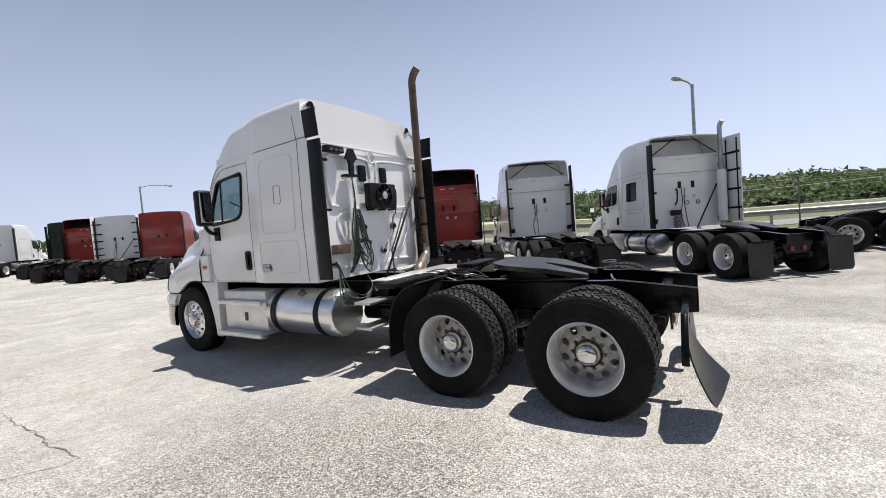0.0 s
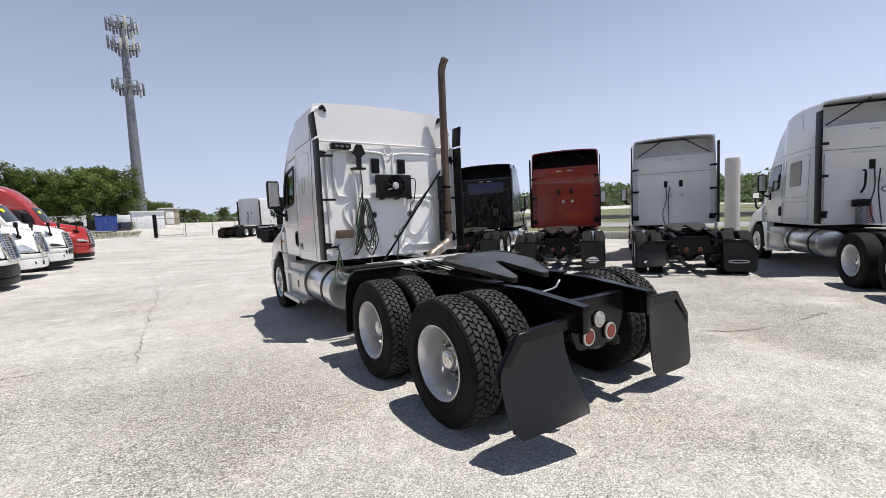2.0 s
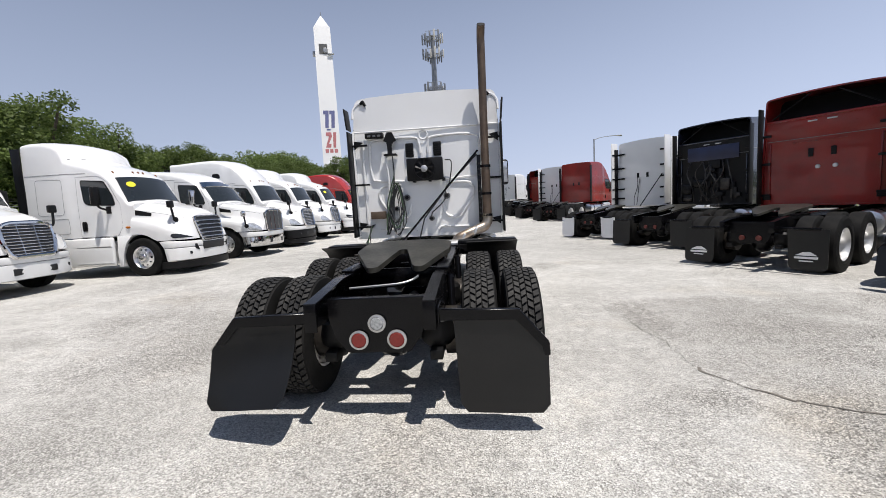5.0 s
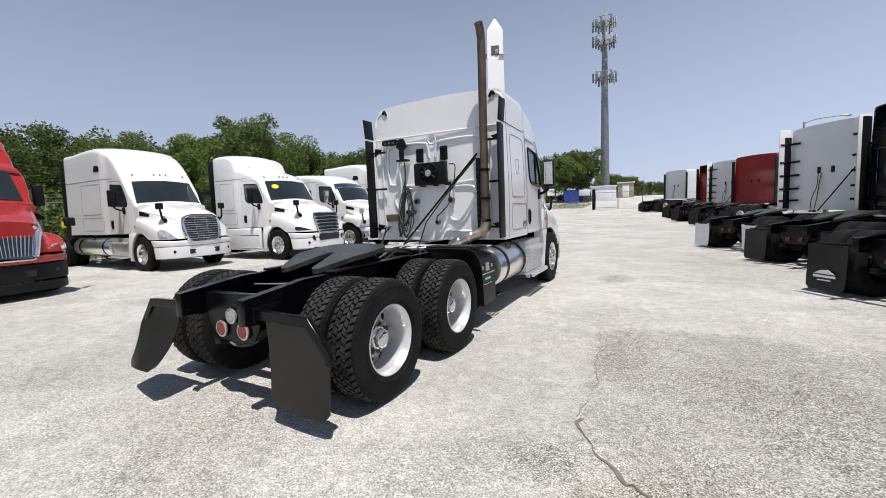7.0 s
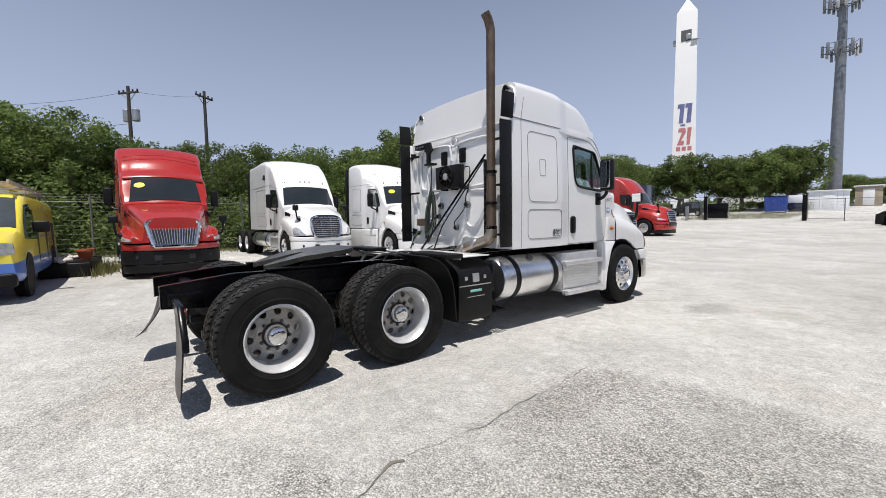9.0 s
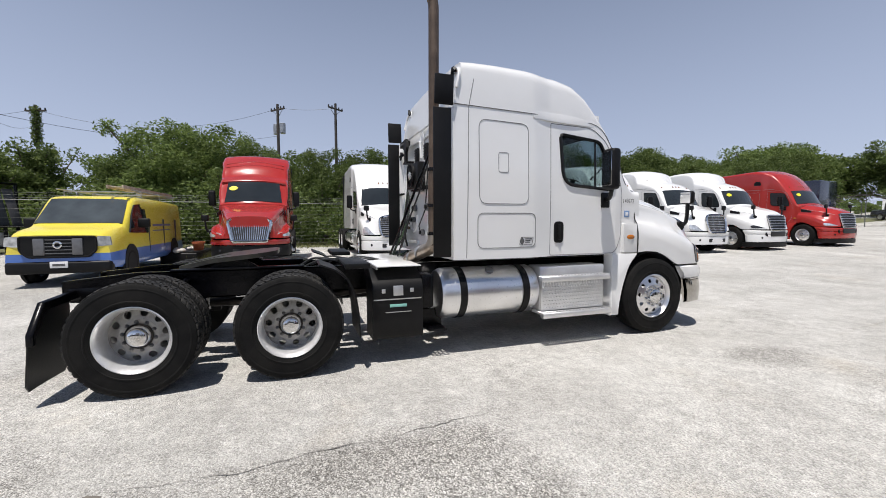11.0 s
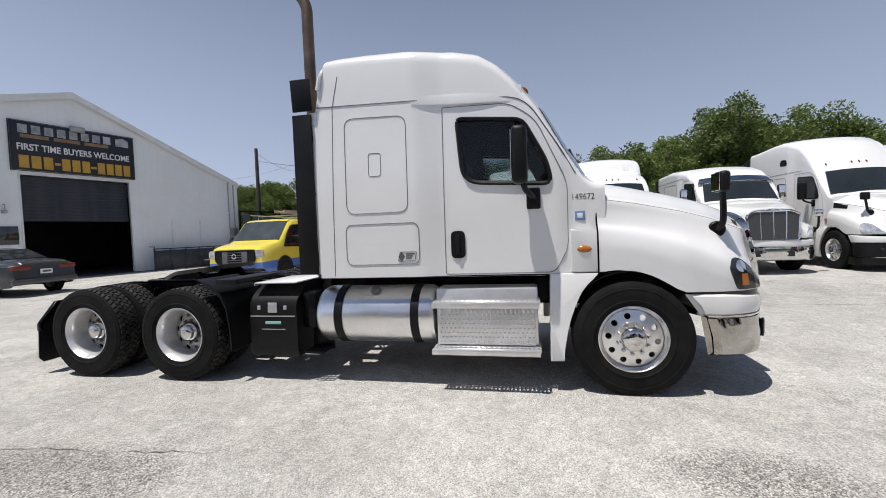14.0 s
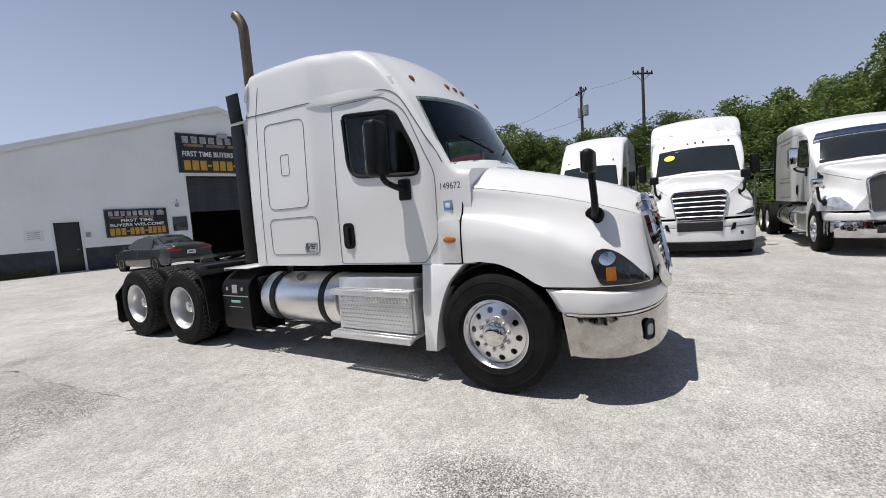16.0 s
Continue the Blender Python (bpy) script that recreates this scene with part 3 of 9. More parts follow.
def disc_mesh(seg):
    bm = bmesh.new()
    holed_disc(bm, 0.160, -0.045 - DISH, 0.262, -0.092 - DISH, 10, 0.033, 0.012)
    lathe(bm, [(0.162, -0.057 - DISH), (0.160, -0.041 - DISH), (0.105, -0.037 - DISH), (0.10, -0.039 - DISH), (0.0, -0.039 - DISH)], seg)
    return link_mesh("wheel_disc", bm, DISCGREY, 40)


def hub_mesh(name, steer, seg):
    bm = bmesh.new()
    if steer:
        lathe(bm, [(0.104, 0.12), (0.102, 0.165), (0.092, 0.178), (0.05, 0.186), (0.0, 0.188)], seg)
    else:
        lathe(bm, [(r, x - DISH) for r, x in ((0.108, -0.040), (0.10, 0.0), (0.085, 0.010), (0.083, 0.045), (0.074, 0.056), (0.03, 0.062), (0.0, 0.062))], seg)
    return link_mesh(name, bm, CHROME, 50)


def drum_mesh():
    bm = bmesh.new()
    lathe(bm, [(0.0, -0.10), (0.20, -0.10), (0.21, -0.09), (0.21, -0.30), (0.0, -0.30)], 24)
    return link_mesh("brake_drum", bm, GREASE)


WM = {}
for steer in (False, True):
    for det in (False, True):
        k = ("steer" if steer else "drive", det)
        WM[k] = (tyre_mesh("tyre", not steer, det), rim_mesh("rim", steer, det), hub_mesh("hub_cap", steer, 32 if det else 12))
DRUM = drum_mesh()
DISC = {det: disc_mesh(60 if det else 22) for det in (False, True)}
bmf = bmesh.new()
lathe(bmf, [(r, x - DISH) for r, x in ((0.086, -0.036), (0.118, -0.036), (0.118, -0.026), (0.104, -0.012), (0.086, -0.012))], 32)
FLANGE = link_mesh("hub_flange", bmf, GREASE, 40)
TREAD = tread_mesh()
LUGS = {True: lug_mesh(0.016, 0.045), False: lug_mesh(0.014, 0.03)}


def wheel(parent, kind, x, y, out, detail, inner=False):
    """One wheel of a tractor: the tyre, with its rim, hub cap and nuts."""
    tm, rm, hm = WM[(kind, detail)]
    t = part("tyre", tm, RUBBER, parent, at=pose(x, y, 0.51, random.uniform(0, 360) if detail else 0, 0, 0 if out > 0 else 180))
    if detail or not inner:
        rim = part("rim", rm, None, t)
        if kind == "drive":
            part("wheel_disc", DISC[detail], None, rim, "dusty grey wheel disc, darkened for the shade inside the rim")
    if detail and kind == "drive":
        tagged(part("tread", TREAD, None, t), kind="stuff")
    if inner:
        part("brake_drum", DRUM, None, t)
        return t
    part("hub_cap", hm, None, t)
    if detail and kind == "drive":
        part("hub_flange", FLANGE, None, t)
    if detail:
        st = kind == "steer"
        for i in range(10):
            a = 2 * math.pi * (i + 0.5) / 10
            part("lug_nut", LUGS[st], None, t, at=pose(0.124 if st else -0.040 - DISH, 0.132 * math.cos(a), 0.132 * math.sin(a)))
    return t


# ---- tractor bodies ----
def lerp(table, y):
    ys = [p[0] for p in table]
    return float(np.interp(y, ys, [p[1] for p in table]))


class Cab:
    """The skin of a cab with sleeper: stations along y, each a rounded section."""

    def __init__(s, top, wide, radius, bottom=1.12, crown=0.085, wrap=0.15, tumble=0.035):
        s.top, s.wide, s.radius, s.bottom, s.crown, s.wrap, s.tumble = top, wide, radius, bottom, crown, wrap, tumble

    def roof(s, x, y):
        return lerp(s.top, y + s.wrap * x * x) - s.crown * x * x

    def side(s, y, z):
        return lerp(s.wide, y) - s.tumble * max(0.0, z - 1.9)

    def section(s, y, inset=0.0):
        w, rc = lerp(s.wide, y) - inset, lerp(s.radius, y)
        zt = s.roof(w - rc, y) - inset
        lean = s.tumble * max(0.0, zt - rc - 1.9)
        half = []
        for i in range(11):
            z = s.bottom + inset + (zt - rc - s.bottom - inset) * i / 10
            half.append((w - s.tumble * max(0.0, z - 1.9), z))
        for i in range(1, 7):
            a = math.pi / 2 * i / 6
            half.append((w - lean - rc + rc * math.cos(a), zt - rc + rc * math.sin(a)))
        xe = w - lean - rc
        for i in range(1, 9):
            x = xe * (1 - i / 8)
            half.append((x, s.roof(x, y) - inset))
        full = half + [(-x, z) for x, z in half[-2::-1]]
        return [(x, y, z) for x, z in full]

    def build(s, y0, y1, rear_open=False, step=0.06):
        bm = bmesh.new()
        n = max(8, round((y1 - y0) / step))
        rows = [s.section(y0 + (y1 - y0) * i / n) for i in range(n + 1)]
        v = grid(bm, rows)
        for a, b in zip(v, v[1:]):
            bm.faces.new((a[0], b[0], b[-1], a[-1]))
        bm.faces.new(v[-1])
        if rear_open:
            inner = [bm.verts.new(p) for p in s.section(y0, 0.035)]
            k = len(inner)
            for i in range(k):
                bm.faces.new((v[0][i], v[0][(i + 1) % k], inner[(i + 1) % k], inner[i]))
            deep = [bm.verts.new(p) for p in s.section(y0 + 0.9, 0.035)]
            for i in range(k):
                bm.faces.new((inner[i], inner[(i + 1) % k], deep[(i + 1) % k], deep[i]))
        else:
            bm.faces.new(v[0])
        return bm

    def glass(s, y0, y1, xw, lift, thin=False, off=(0, 0.02, 0.03)):
        """A windscreen patch on the roof surface, from the header to the cowl."""
        rows = []
        for j in range(13):
            t = j / 12
            row = []
            for i in range(25):
                u = -1 + 2 * i / 24
                w = xw * (0.90 + 0.10 * t)
                x = u * w
                y = y0 + (y1 - y0) * t - s.wrap * x * x * 0.9
                row.append((x, y + lift * 0.7, s.roof(x, y) + lift))
            rows.append(row)
        return slab_from_rows(bmesh.new(), rows, (0, 0.004, 0.005) if thin else off)


class Hood:
    """The skin of a bonnet with its wings: stations along y through a table of sections."""

    def __init__(s, table, arch_y, arch_r=0.60):
        s.t, s.arch_y, s.arch_r, s.first = table, arch_y, arch_r, 18

    def low(s, y):
        d = y - s.arch_y
        z = 0.52 + math.sqrt(max(0.0, s.arch_r ** 2 - d * d)) if abs(d) < s.arch_r else 0.5
        return max(0.93 if d > 0 else 1.12, z) if d > 0.45 or d < -0.35 else z

    def lean(s, y, z):
        """How far the nose leans back at a station and a height."""
        return 0.0

    def half(s, y):
        v = [lerp([(r[0], r[i]) for r in s.t], y) for i in range(1, 6)]
        zc, xt, zv, xf, zf = v
        lo = s.low(y)
        ctrl = [(0, zc), (xt * 0.55, zc - 0.012), (xt, zc - 0.06), (xt * 0.80 + xf * 0.20, zc * 0.58 + zv * 0.42), (xt * 0.60 + xf * 0.40, zv), (xf - 0.05, zf), (xf, zf - 0.10), (xf + 0.005, max(lo + 0.03, zf - 0.2)), (xf, lo)]
        return [p.to_2d() for p in smooth_line([(x, z, 0) for x, z in ctrl], 4)]

    def build(s, y0, y1, step=0.05):
        bm = bmesh.new()
        n = round((y1 - y0) / step)
        rows = []
        for i in range(n + 1):
            y = y0 + (y1 - y0) * i / n
            h = s.half(y)
            rows.append([(p.x, y - s.lean(y, p.y), p.y) for p in h[::-1]] + [(-p.x, y - s.lean(y, p.y), p.y) for p in h[1:]])
        v = grid(bm, rows)
        low = []
        for r in rows:
            low.append([bmv for bmv in (Vector(r[0]) + Vector((-0.05, 0, 0.012)), Vector(r[-1]) + Vector((0.05, 0, 0.012)))])
        lv = [[bm.verts.new(p) for p in q] for q in low]
        for i in range(n):
            bm.faces.new((v[i][0], v[i + 1][0], lv[i + 1][0], lv[i][0]))
            bm.faces.new((v[i][-1], v[i + 1][-1], lv[i + 1][1], lv[i][1]))
        bm.faces.new(v[-1])
        bm.faces.new(v[0])
        return bm

    def on(s, y, z, lift=0.0):
        """The point of the skin at a station and a height, lifted along its normal."""
        h = s.half(y)[s.first:][::-1]
        zs = [p.y for p in h]
        x = float(np.interp(z, zs, [p.x for p in h]))
        e = 0.02
        d = Vector((float(np.interp(z + e, zs, [p.x for p in h]) - np.interp(z - e, zs, [p.x for p in h])), 2 * e)).normalized()
        return x + d.y * lift, z - d.x * lift

    def patch(s, y0, y1, lo, hi, side, lift=0.008, nx=9, ny=12):
        """A lens on the wing: for each y a range of heights, lo(t)..hi(t)."""
        rows = []
        for j in range(ny + 1):
            t = j / ny
            y = y0 + (y1 - y0) * t
            row = []
            for i in range(nx + 1):
                x, z = s.on(y, lo(t) + (hi(t) - lo(t)) * i / nx, lift)
                row.append((side * x, y + lift * 0.5 - s.lean(y, z), z))
            rows.append(row)
        return slab_from_rows(bmesh.new(), rows, (side * 0.03, 0.02, 0.0))


class Bonnet(Hood):
    """A long aerodynamic bonnet: crowned top, edge line, hollow flank, and a wing that rolls out over the wheel."""
    ARCH = [(5.70, 1.125), (5.84, 1.130), (6.00, 1.145), (6.17, 1.130), (6.30, 1.085), (6.40, 1.03), (6.50, 0.965), (6.57, 0.937), (7.40, 0.937)]

    def __init__(s, table, dy):
        s.t, s.dy, s.first = table, dy, 0

    def low(s, y):
        return lerp(s.ARCH, y - s.dy)

    def lean(s, y, z):
        return 0.17 * max(0.0, z - 1.0) * max(0.0, min(1.0, (y - s.dy - 6.9) / 0.43)) ** 1.5

    def half(s, y):
        zc, xe, ze, xv, zv, xs, zs, xw, zw = [lerp([(r[0], r[i]) for r in s.t], y - s.dy) for i in range(1, 10)]
        lo = s.low(y)
        zw = max(zw, lo + 0.02)
        ctrl = [(0, zc), (xe * 0.55, zc - 0.014), (xe - 0.075, ze + 0.026), (xe + 0.004, ze - 0.022), (xe * 0.55 + xv * 0.45 - 0.004, ze * 0.5 + zv * 0.5), (xv, zv), (xs, zs), (xw, zw), (xw + 0.003, (zw + lo) / 2), (xw, lo)]
        return [p.to_2d() for p in smooth_line([(x, z, 0) for x, z in ctrl], 4)]


ROOFS = {
    "mid": [(3.05, 3.42), (3.4, 3.455), (3.8, 3.46), (4.2, 3.45), (4.65, 3.41), (4.9, 3.35), (5.08, 3.235), (5.24, 3.07), (5.36, 2.92), (5.44, 2.82)],
    "high": [(2.3, 3.86), (3.4, 3.93), (3.9, 3.93), (4.3, 3.86), (4.7, 3.66), (5.0, 3.38), (5.24, 3.06), (5.36, 2.89), (5.44, 2.76)],
    "step": [(2.3, 3.72), (3.3, 3.80), (3.75, 3.80), (4.05, 3.72), (4.20, 3.60), (4.28, 3.32), (4.6, 3.20), (5.0, 3.07), (5.3, 2.91), (5.44, 2.76)],
    "slope": [(2.3, 3.80), (3.6, 3.88), (4.0, 3.84), (4.4, 3.62), (4.75, 3.34), (4.9, 3.16), (4.98, 3.02), (5.2, 2.93), (5.44, 2.80)],
    "flat": [(2.3, 3.22), (3.5, 3.26), (4.4, 3.18), (4.9, 3.02), (5.2, 2.80), (5.36, 2.69), (5.44, 2.60)],
    "low": [(2.3, 3.02), (4.6, 3.04), (5.0, 3.0), (5.3, 2.92), (5.44, 2.78)],
}
SCREEN = [(5.50, 2.72), (5.65, 2.45), (5.86, 2.09), (5.95, 2.02)]
HOODS = {
    "aero": [(5.60, 2.06, 1.015, 1.86, 1.04, 1.60, 1.08, 1.53, 1.10, 1.40), (5.84, 2.035, 1.005, 1.835, 1.04, 1.585, 1.08, 1.525, 1.105, 1.40), (6.2, 1.96, 0.955, 1.775, 1.02, 1.545, 1.085, 1.465, 1.12, 1.35),
             (6.6, 1.865, 0.865, 1.69, 0.975, 1.455, 1.085, 1.36, 1.12, 1.22), (6.9, 1.785, 0.765, 1.61, 0.92, 1.36, 1.06, 1.23, 1.09, 1.10), (7.05, 1.74, 0.705, 1.565, 0.88, 1.30, 1.01, 1.16, 1.04, 1.04),
             (7.18, 1.70, 0.645, 1.53, 0.82, 1.22, 0.925, 1.08, 0.95, 0.99), (7.27, 1.665, 0.60, 1.505, 0.745, 1.14, 0.82, 1.01, 0.84, 0.96), (7.33, 1.63, 0.56, 1.47, 0.645, 1.06, 0.68, 0.98, 0.69, 0.955)],
    "split": [(5.60, 2.04, 0.97, 1.55, 1.04, 1.38), (5.9, 2.00, 0.92, 1.46, 1.06, 1.36), (6.2, 1.93, 0.84, 1.36, 1.12, 1.33), (6.6, 1.83, 0.74, 1.24, 1.15, 1.27), (6.95, 1.72, 0.65, 1.12, 1.12, 1.18), (7.15, 1.64, 0.60, 1.04, 1.05, 1.12), (7.30, 1.58, 0.56, 1.0, 0.92, 1.08)],
    "square": [(5.60, 2.00, 0.95, 1.55, 1.06, 1.38), (5.9, 1.97, 0.90, 1.50, 1.12, 1.38), (6.2, 1.92, 0.84, 1.46, 1.17, 1.36), (6.6, 1.85, 0.75, 1.40, 1.18, 1.30),
               (6.95, 1.78, 0.66, 1.35, 1.12, 1.22), (7.15, 1.74, 0.58, 1.28, 0.98, 1.14), (7.30, 1.70, 0.50, 1.22, 0.76, 1.06)],
}


def carved(bm, cutters):
    """A mesh with other meshes cut out of it."""
    obs = []
    for b in (bm, *cutters):
        me = bpy.data.meshes.new("block")
        bmesh.ops.recalc_face_normals(b, faces=b.faces[:])
        b.to_mesh(me)
        b.free()
        ob = bpy.data.objects.new("block", me)
        scene.collection.objects.link(ob)
        obs.append(ob)
    for c in obs[1:]:
        md = obs[0].modifiers.new("cut", "BOOLEAN")
        md.object, md.operation, md.solver = c, "DIFFERENCE", "EXACT"
    bpy.context.view_layer.update()
    out = bpy.data.meshes.new_from_object(obs[0].evaluated_get(bpy.context.evaluated_depsgraph_get()))
    for ob in obs:
        bpy.data.objects.remove(ob)
    return out


def hollow_cab(cab, y0, y1, window, paint):
    """The cab as a shell with real window openings and a dark inside."""
    room = bmesh.new()
    v = grid(room, [cab.section(y, 0.045) for y in np.linspace(y0 + 0.05, y1 - 0.05, 36)])
    for a, b in zip(v, v[1:]):
        room.faces.new((a[0], b[0], b[-1], a[-1]))
    room.faces.new(v[0])
    room.faces.new(v[-1])
    doors = plate(bmesh.new(), window, lambda y, z: (2.0, y, z), (4.0, 0, 0))
    screen = cab.glass(5.465, 5.85, 0.985, 0.10, off=(0, 0.16, 0.20))
    me = carved(cab.build(y0, y1), [room, doors, screen])
    me.name = "cab"
    me.materials.clear()
    me.materials.append(paint)
    me.materials.append(INSIDE)
    for p in me.polygons:
        c = p.center
        p.use_smooth = True
        if abs(c.x) < cab.side(c.y, c.z) - 0.03 and c.z < cab.roof(c.x, c.y) - 0.03 and y0 + 0.03 < c.y < y1 - 0.03 and c.z > cab.bottom + 0.03:
            p.material_index = 1 if p.normal.x * c.x + p.normal.z * (c.z - 2.2) + p.normal.y * (c.y - 4.5) < 0 else 0
        else:
            p.material_index = 0
    for v in me.vertices:
        if v.co.z > 2.85 and v.co.y < y0 + 0.6:
            v.co.y += rear_lean(v.co.z) * max(0.0, 1 - (v.co.y - y0) / 0.6)
    me.set_sharp_from_angle(angle=radians(38))
    return me


def rear_lean(z):
    """How far the roof cap's back leans forward at a height."""
    return 0.24 * max(0.0, z - 2.87)


def side_outline(cab, s, pts, r, lift):
    """Puts an outline in (y, z) on the flank of the cab."""
    return rounded(pts, r), lambda y, z: (s * (cab.side(y, z) + lift), y, z)


def flank_panel(name, cab, s, pts, r, lift, material, parent, label=""):
    o, place = side_outline(cab, s, pts, r, lift)
    return part(name, plate(bmesh.new(), o, place, (s * 0.03, 0, 0)), material, parent, label)


def flank_seam(cab, s, pts, r, parent, w=0.0045, material=None):
    o, place = side_outline(cab, s, pts, r, 0.0015)
    dense = []
    for a, b in zip(o, o[1:] + o[:1]):
        k = max(1, int((b - a).length / 0.08))
        dense += [a.lerp(b, i / k) for i in range(k)]
    return part("panel_gap", ring_line(bmesh.new(), dense, place, w), material or GAP, parent)


def bumper_bm(dy, z0, z1, half=1.12, back=6.60, bulge=0.0, thick=0.04, slant=0.0, drop=0.0):
    """A wrapped bumper face; slant leans its ends forward towards the ground, drop lowers its upper edge at the nose."""
    bm = bmesh.new()
    plan = smooth_line([(half - 0.01, back, 0), (half, 6.85, 0), (half - 0.06, 7.06, 0), (half - 0.20, 7.22, 0), (half - 0.46, 7.345, 0), (0.30, 7.405, 0), (0, 7.415, 0)], 6)
    plan = plan + [Vector((-p.x, p.y, 0)) for p in plan[-2::-1]]

    def at(p, z, o):
        end = max(0.0, 1 - (p.y - back) / 0.45)
        nose = max(0.0, min(1.0, (p.y - 6.9) / 0.45))
        return (p.x * (1 + o / 1.3), p.y + dy + o + slant * end * (z1 - z) / (z1 - z0), z - drop * nose * (z - z0) / (z1 - z0))
    rows = [[at(p, z, o) for p in plan] for z, o in ((z0, -0.03), (z0 + 0.02, 0.0), ((z0 + z1) / 2, bulge), (z1 - 0.015, 0.0), (z1, -0.02))]
    inner = [[at(p, z, -thick) for p in plan] for z in (z1, z0)]
    grid(bm, rows + inner + [rows[0]])
    bmesh.ops.remove_doubles(bm, verts=bm.verts[:], dist=0.0005)
    return bm


def grille(parent, style, dy):
    y = 7.31 + dy
    if style == "square":
        o = rounded([(-0.55, 0.90), (0.55, 0.90), (0.60, 1.54), (0.40, 1.64), (-0.40, 1.64), (-0.60, 1.54)], 0.05)
    elif style == "trapeze":
        o = rounded([(-0.47, 0.84), (0.47, 0.84), (0.60, 1.40), (0.50, 1.51), (-0.50, 1.51), (-0.60, 1.40)], 0.06)
    elif style == "slats":
        o = rounded([(-0.46, 0.88), (0.46, 0.88), (0.57, 1.46), (0.50, 1.55), (-0.50, 1.55), (-0.57, 1.46)], 0.04)
    else:
        o = rounded([(-0.44, 0.86), (0.44, 0.86), (0.545, 1.18), (0.53, 1.52), (0.36, 1.61), (-0.36, 1.61), (-0.53, 1.52), (-0.545, 1.18)], [0.08, 0.08, 0.15, 0.08, 0.15, 0.15, 0.08, 0.15])
    put = lambda u, v: (u, y + 0.085 - (0.21 if style != "square" else 0.05) * (v - 0.95), v)
    g = part("grille", plate(bmesh.new(), o, put, (0, 0.08, 0)), mat("grille_mesh_grey", (0.05, 0.05, 0.052), 0.5, var=0.4, scale=60) if style == "square" else mat("grille_mesh_black", (0.012, 0.012, 0.013), 0.5), parent)
    bm = tube(bmesh.new(), [put(*p) for p in o], {"slats": 0.024, "square": 0.026, "trapeze": 0.055}.get(style, 0.046), 8, closed=True)
    part("surround", bm, CHROME, g, "chrome grille surround")
    if style == "trapeze":
        for i in range(17):
            u = -1 + 2 * (i + 0.5) / 17
            part("bar", tube(bmesh.new(), [put(u * 0.45, 0.88), put(u * 0.575, 1.48)], 0.011, 6), CHROME, g)
    elif style == "square":
        for u in (-0.5, 0.0, 0.5):
            part("bar", tube(bmesh.new(), [put(u * 0.56, 0.90), put(u * 0.60, 1.63 if u == 0 else 1.62)], 0.014, 8), CHROME, g)
        bm = bmesh.new()
        lathe(bm, [(0.0, 0.012), (0.07, 0.010), (0.085, 0.0), (0.085, -0.03)], 24, pose(*put(0, 1.645), 0, 0, 90) @ Matrix.Diagonal((1, 1.9, 0.55, 1)))
        part("badge", bm, CHROME, g)
    elif style == "slats":
        for i in range(5):
            z = 0.97 + 0.115 * i
            w = 0.445 + 0.11 * (z - 0.88) / 0.6
            rows = [[put(w * u, z + dz) for u in np.linspace(-1, 1, 9)] for dz in (-0.014, 0.006)]
            rows = [[(x, yy + (0.026 if j == 0 else 0.010), zz) for x, yy, zz in r] for j, r in enumerate(rows)]
            part("bar", slab_from_rows(bmesh.new(), rows, (0, -0.02, -0.008)), ALU, g)
            for s in (-1, 1):
                p = put(s * (w - 0.05), z - 0.03)
                part("clip", nb(p[0] - 0.05, p[0] + 0.05, p[1] - 0.01, p[1] + 0.026, z - 0.034, z - 0.004, 0.005), CHROME, g)
    else:
        n = 10
        for i in range(n):
            z = 0.93 + (1.55 - 0.93) * i / (n - 1)
            w = lerp([(0.86, 0.41), (1.18, 0.51), (1.5, 0.50), (1.6, 0.38)], z)
            bm = bmesh.new()
            a, b = put(-w, z), put(w, z)
            h = 0.016
            box(bm, -w, w, a[1] - 0.01, a[1] + 0.018, z - h, z + h * 0.3, 0.008)
            part("bar", bm, CHROME, g)
        for u in (-0.17, 0.17):
            part("bar", tube(bmesh.new(), [put(u, 0.90), put(u * 1.06, 1.58)], 0.010, 6), CHROME, g)
    return g


def mirror(parent, cab, s, y, chrome=False):
    x = s * (cab.side(y, 1.9) + 0.0)
    b = nb(x - 0.03, x + 0.03, y - 0.07, y + 0.06, 1.74, 1.94, 0.015)
    arm = part("mirror_arm", b, PLASTIC, parent)
    bm = tube(bmesh.new(), smooth_line([(x, y, 1.84), (x + s * 0.10, y - 0.02, 1.86), (x + s * 0.20, y - 0.08, 1.92), (x + s * 0.24, y - 0.10, 2.02)], 4), 0.028, 8)
    part("tube", bm, PLASTIC, arm)
    bm = nb(x + s * 0.24 - 0.105, x + s * 0.24 + 0.105, y - 0.19, y - 0.05, 1.96, 2.47, 0.045, 3)
    m = part("mirror", bm, CHROME if chrome else PLASTIC, parent, "" if chrome else "black door mirror housing")
    part("mirror_glass", nb(x + s * 0.24 - 0.085, x + s * 0.24 + 0.085, y - 0.196, y - 0.188, 2.01, 2.43, 0.003, 1), CHROME, m)
    return m


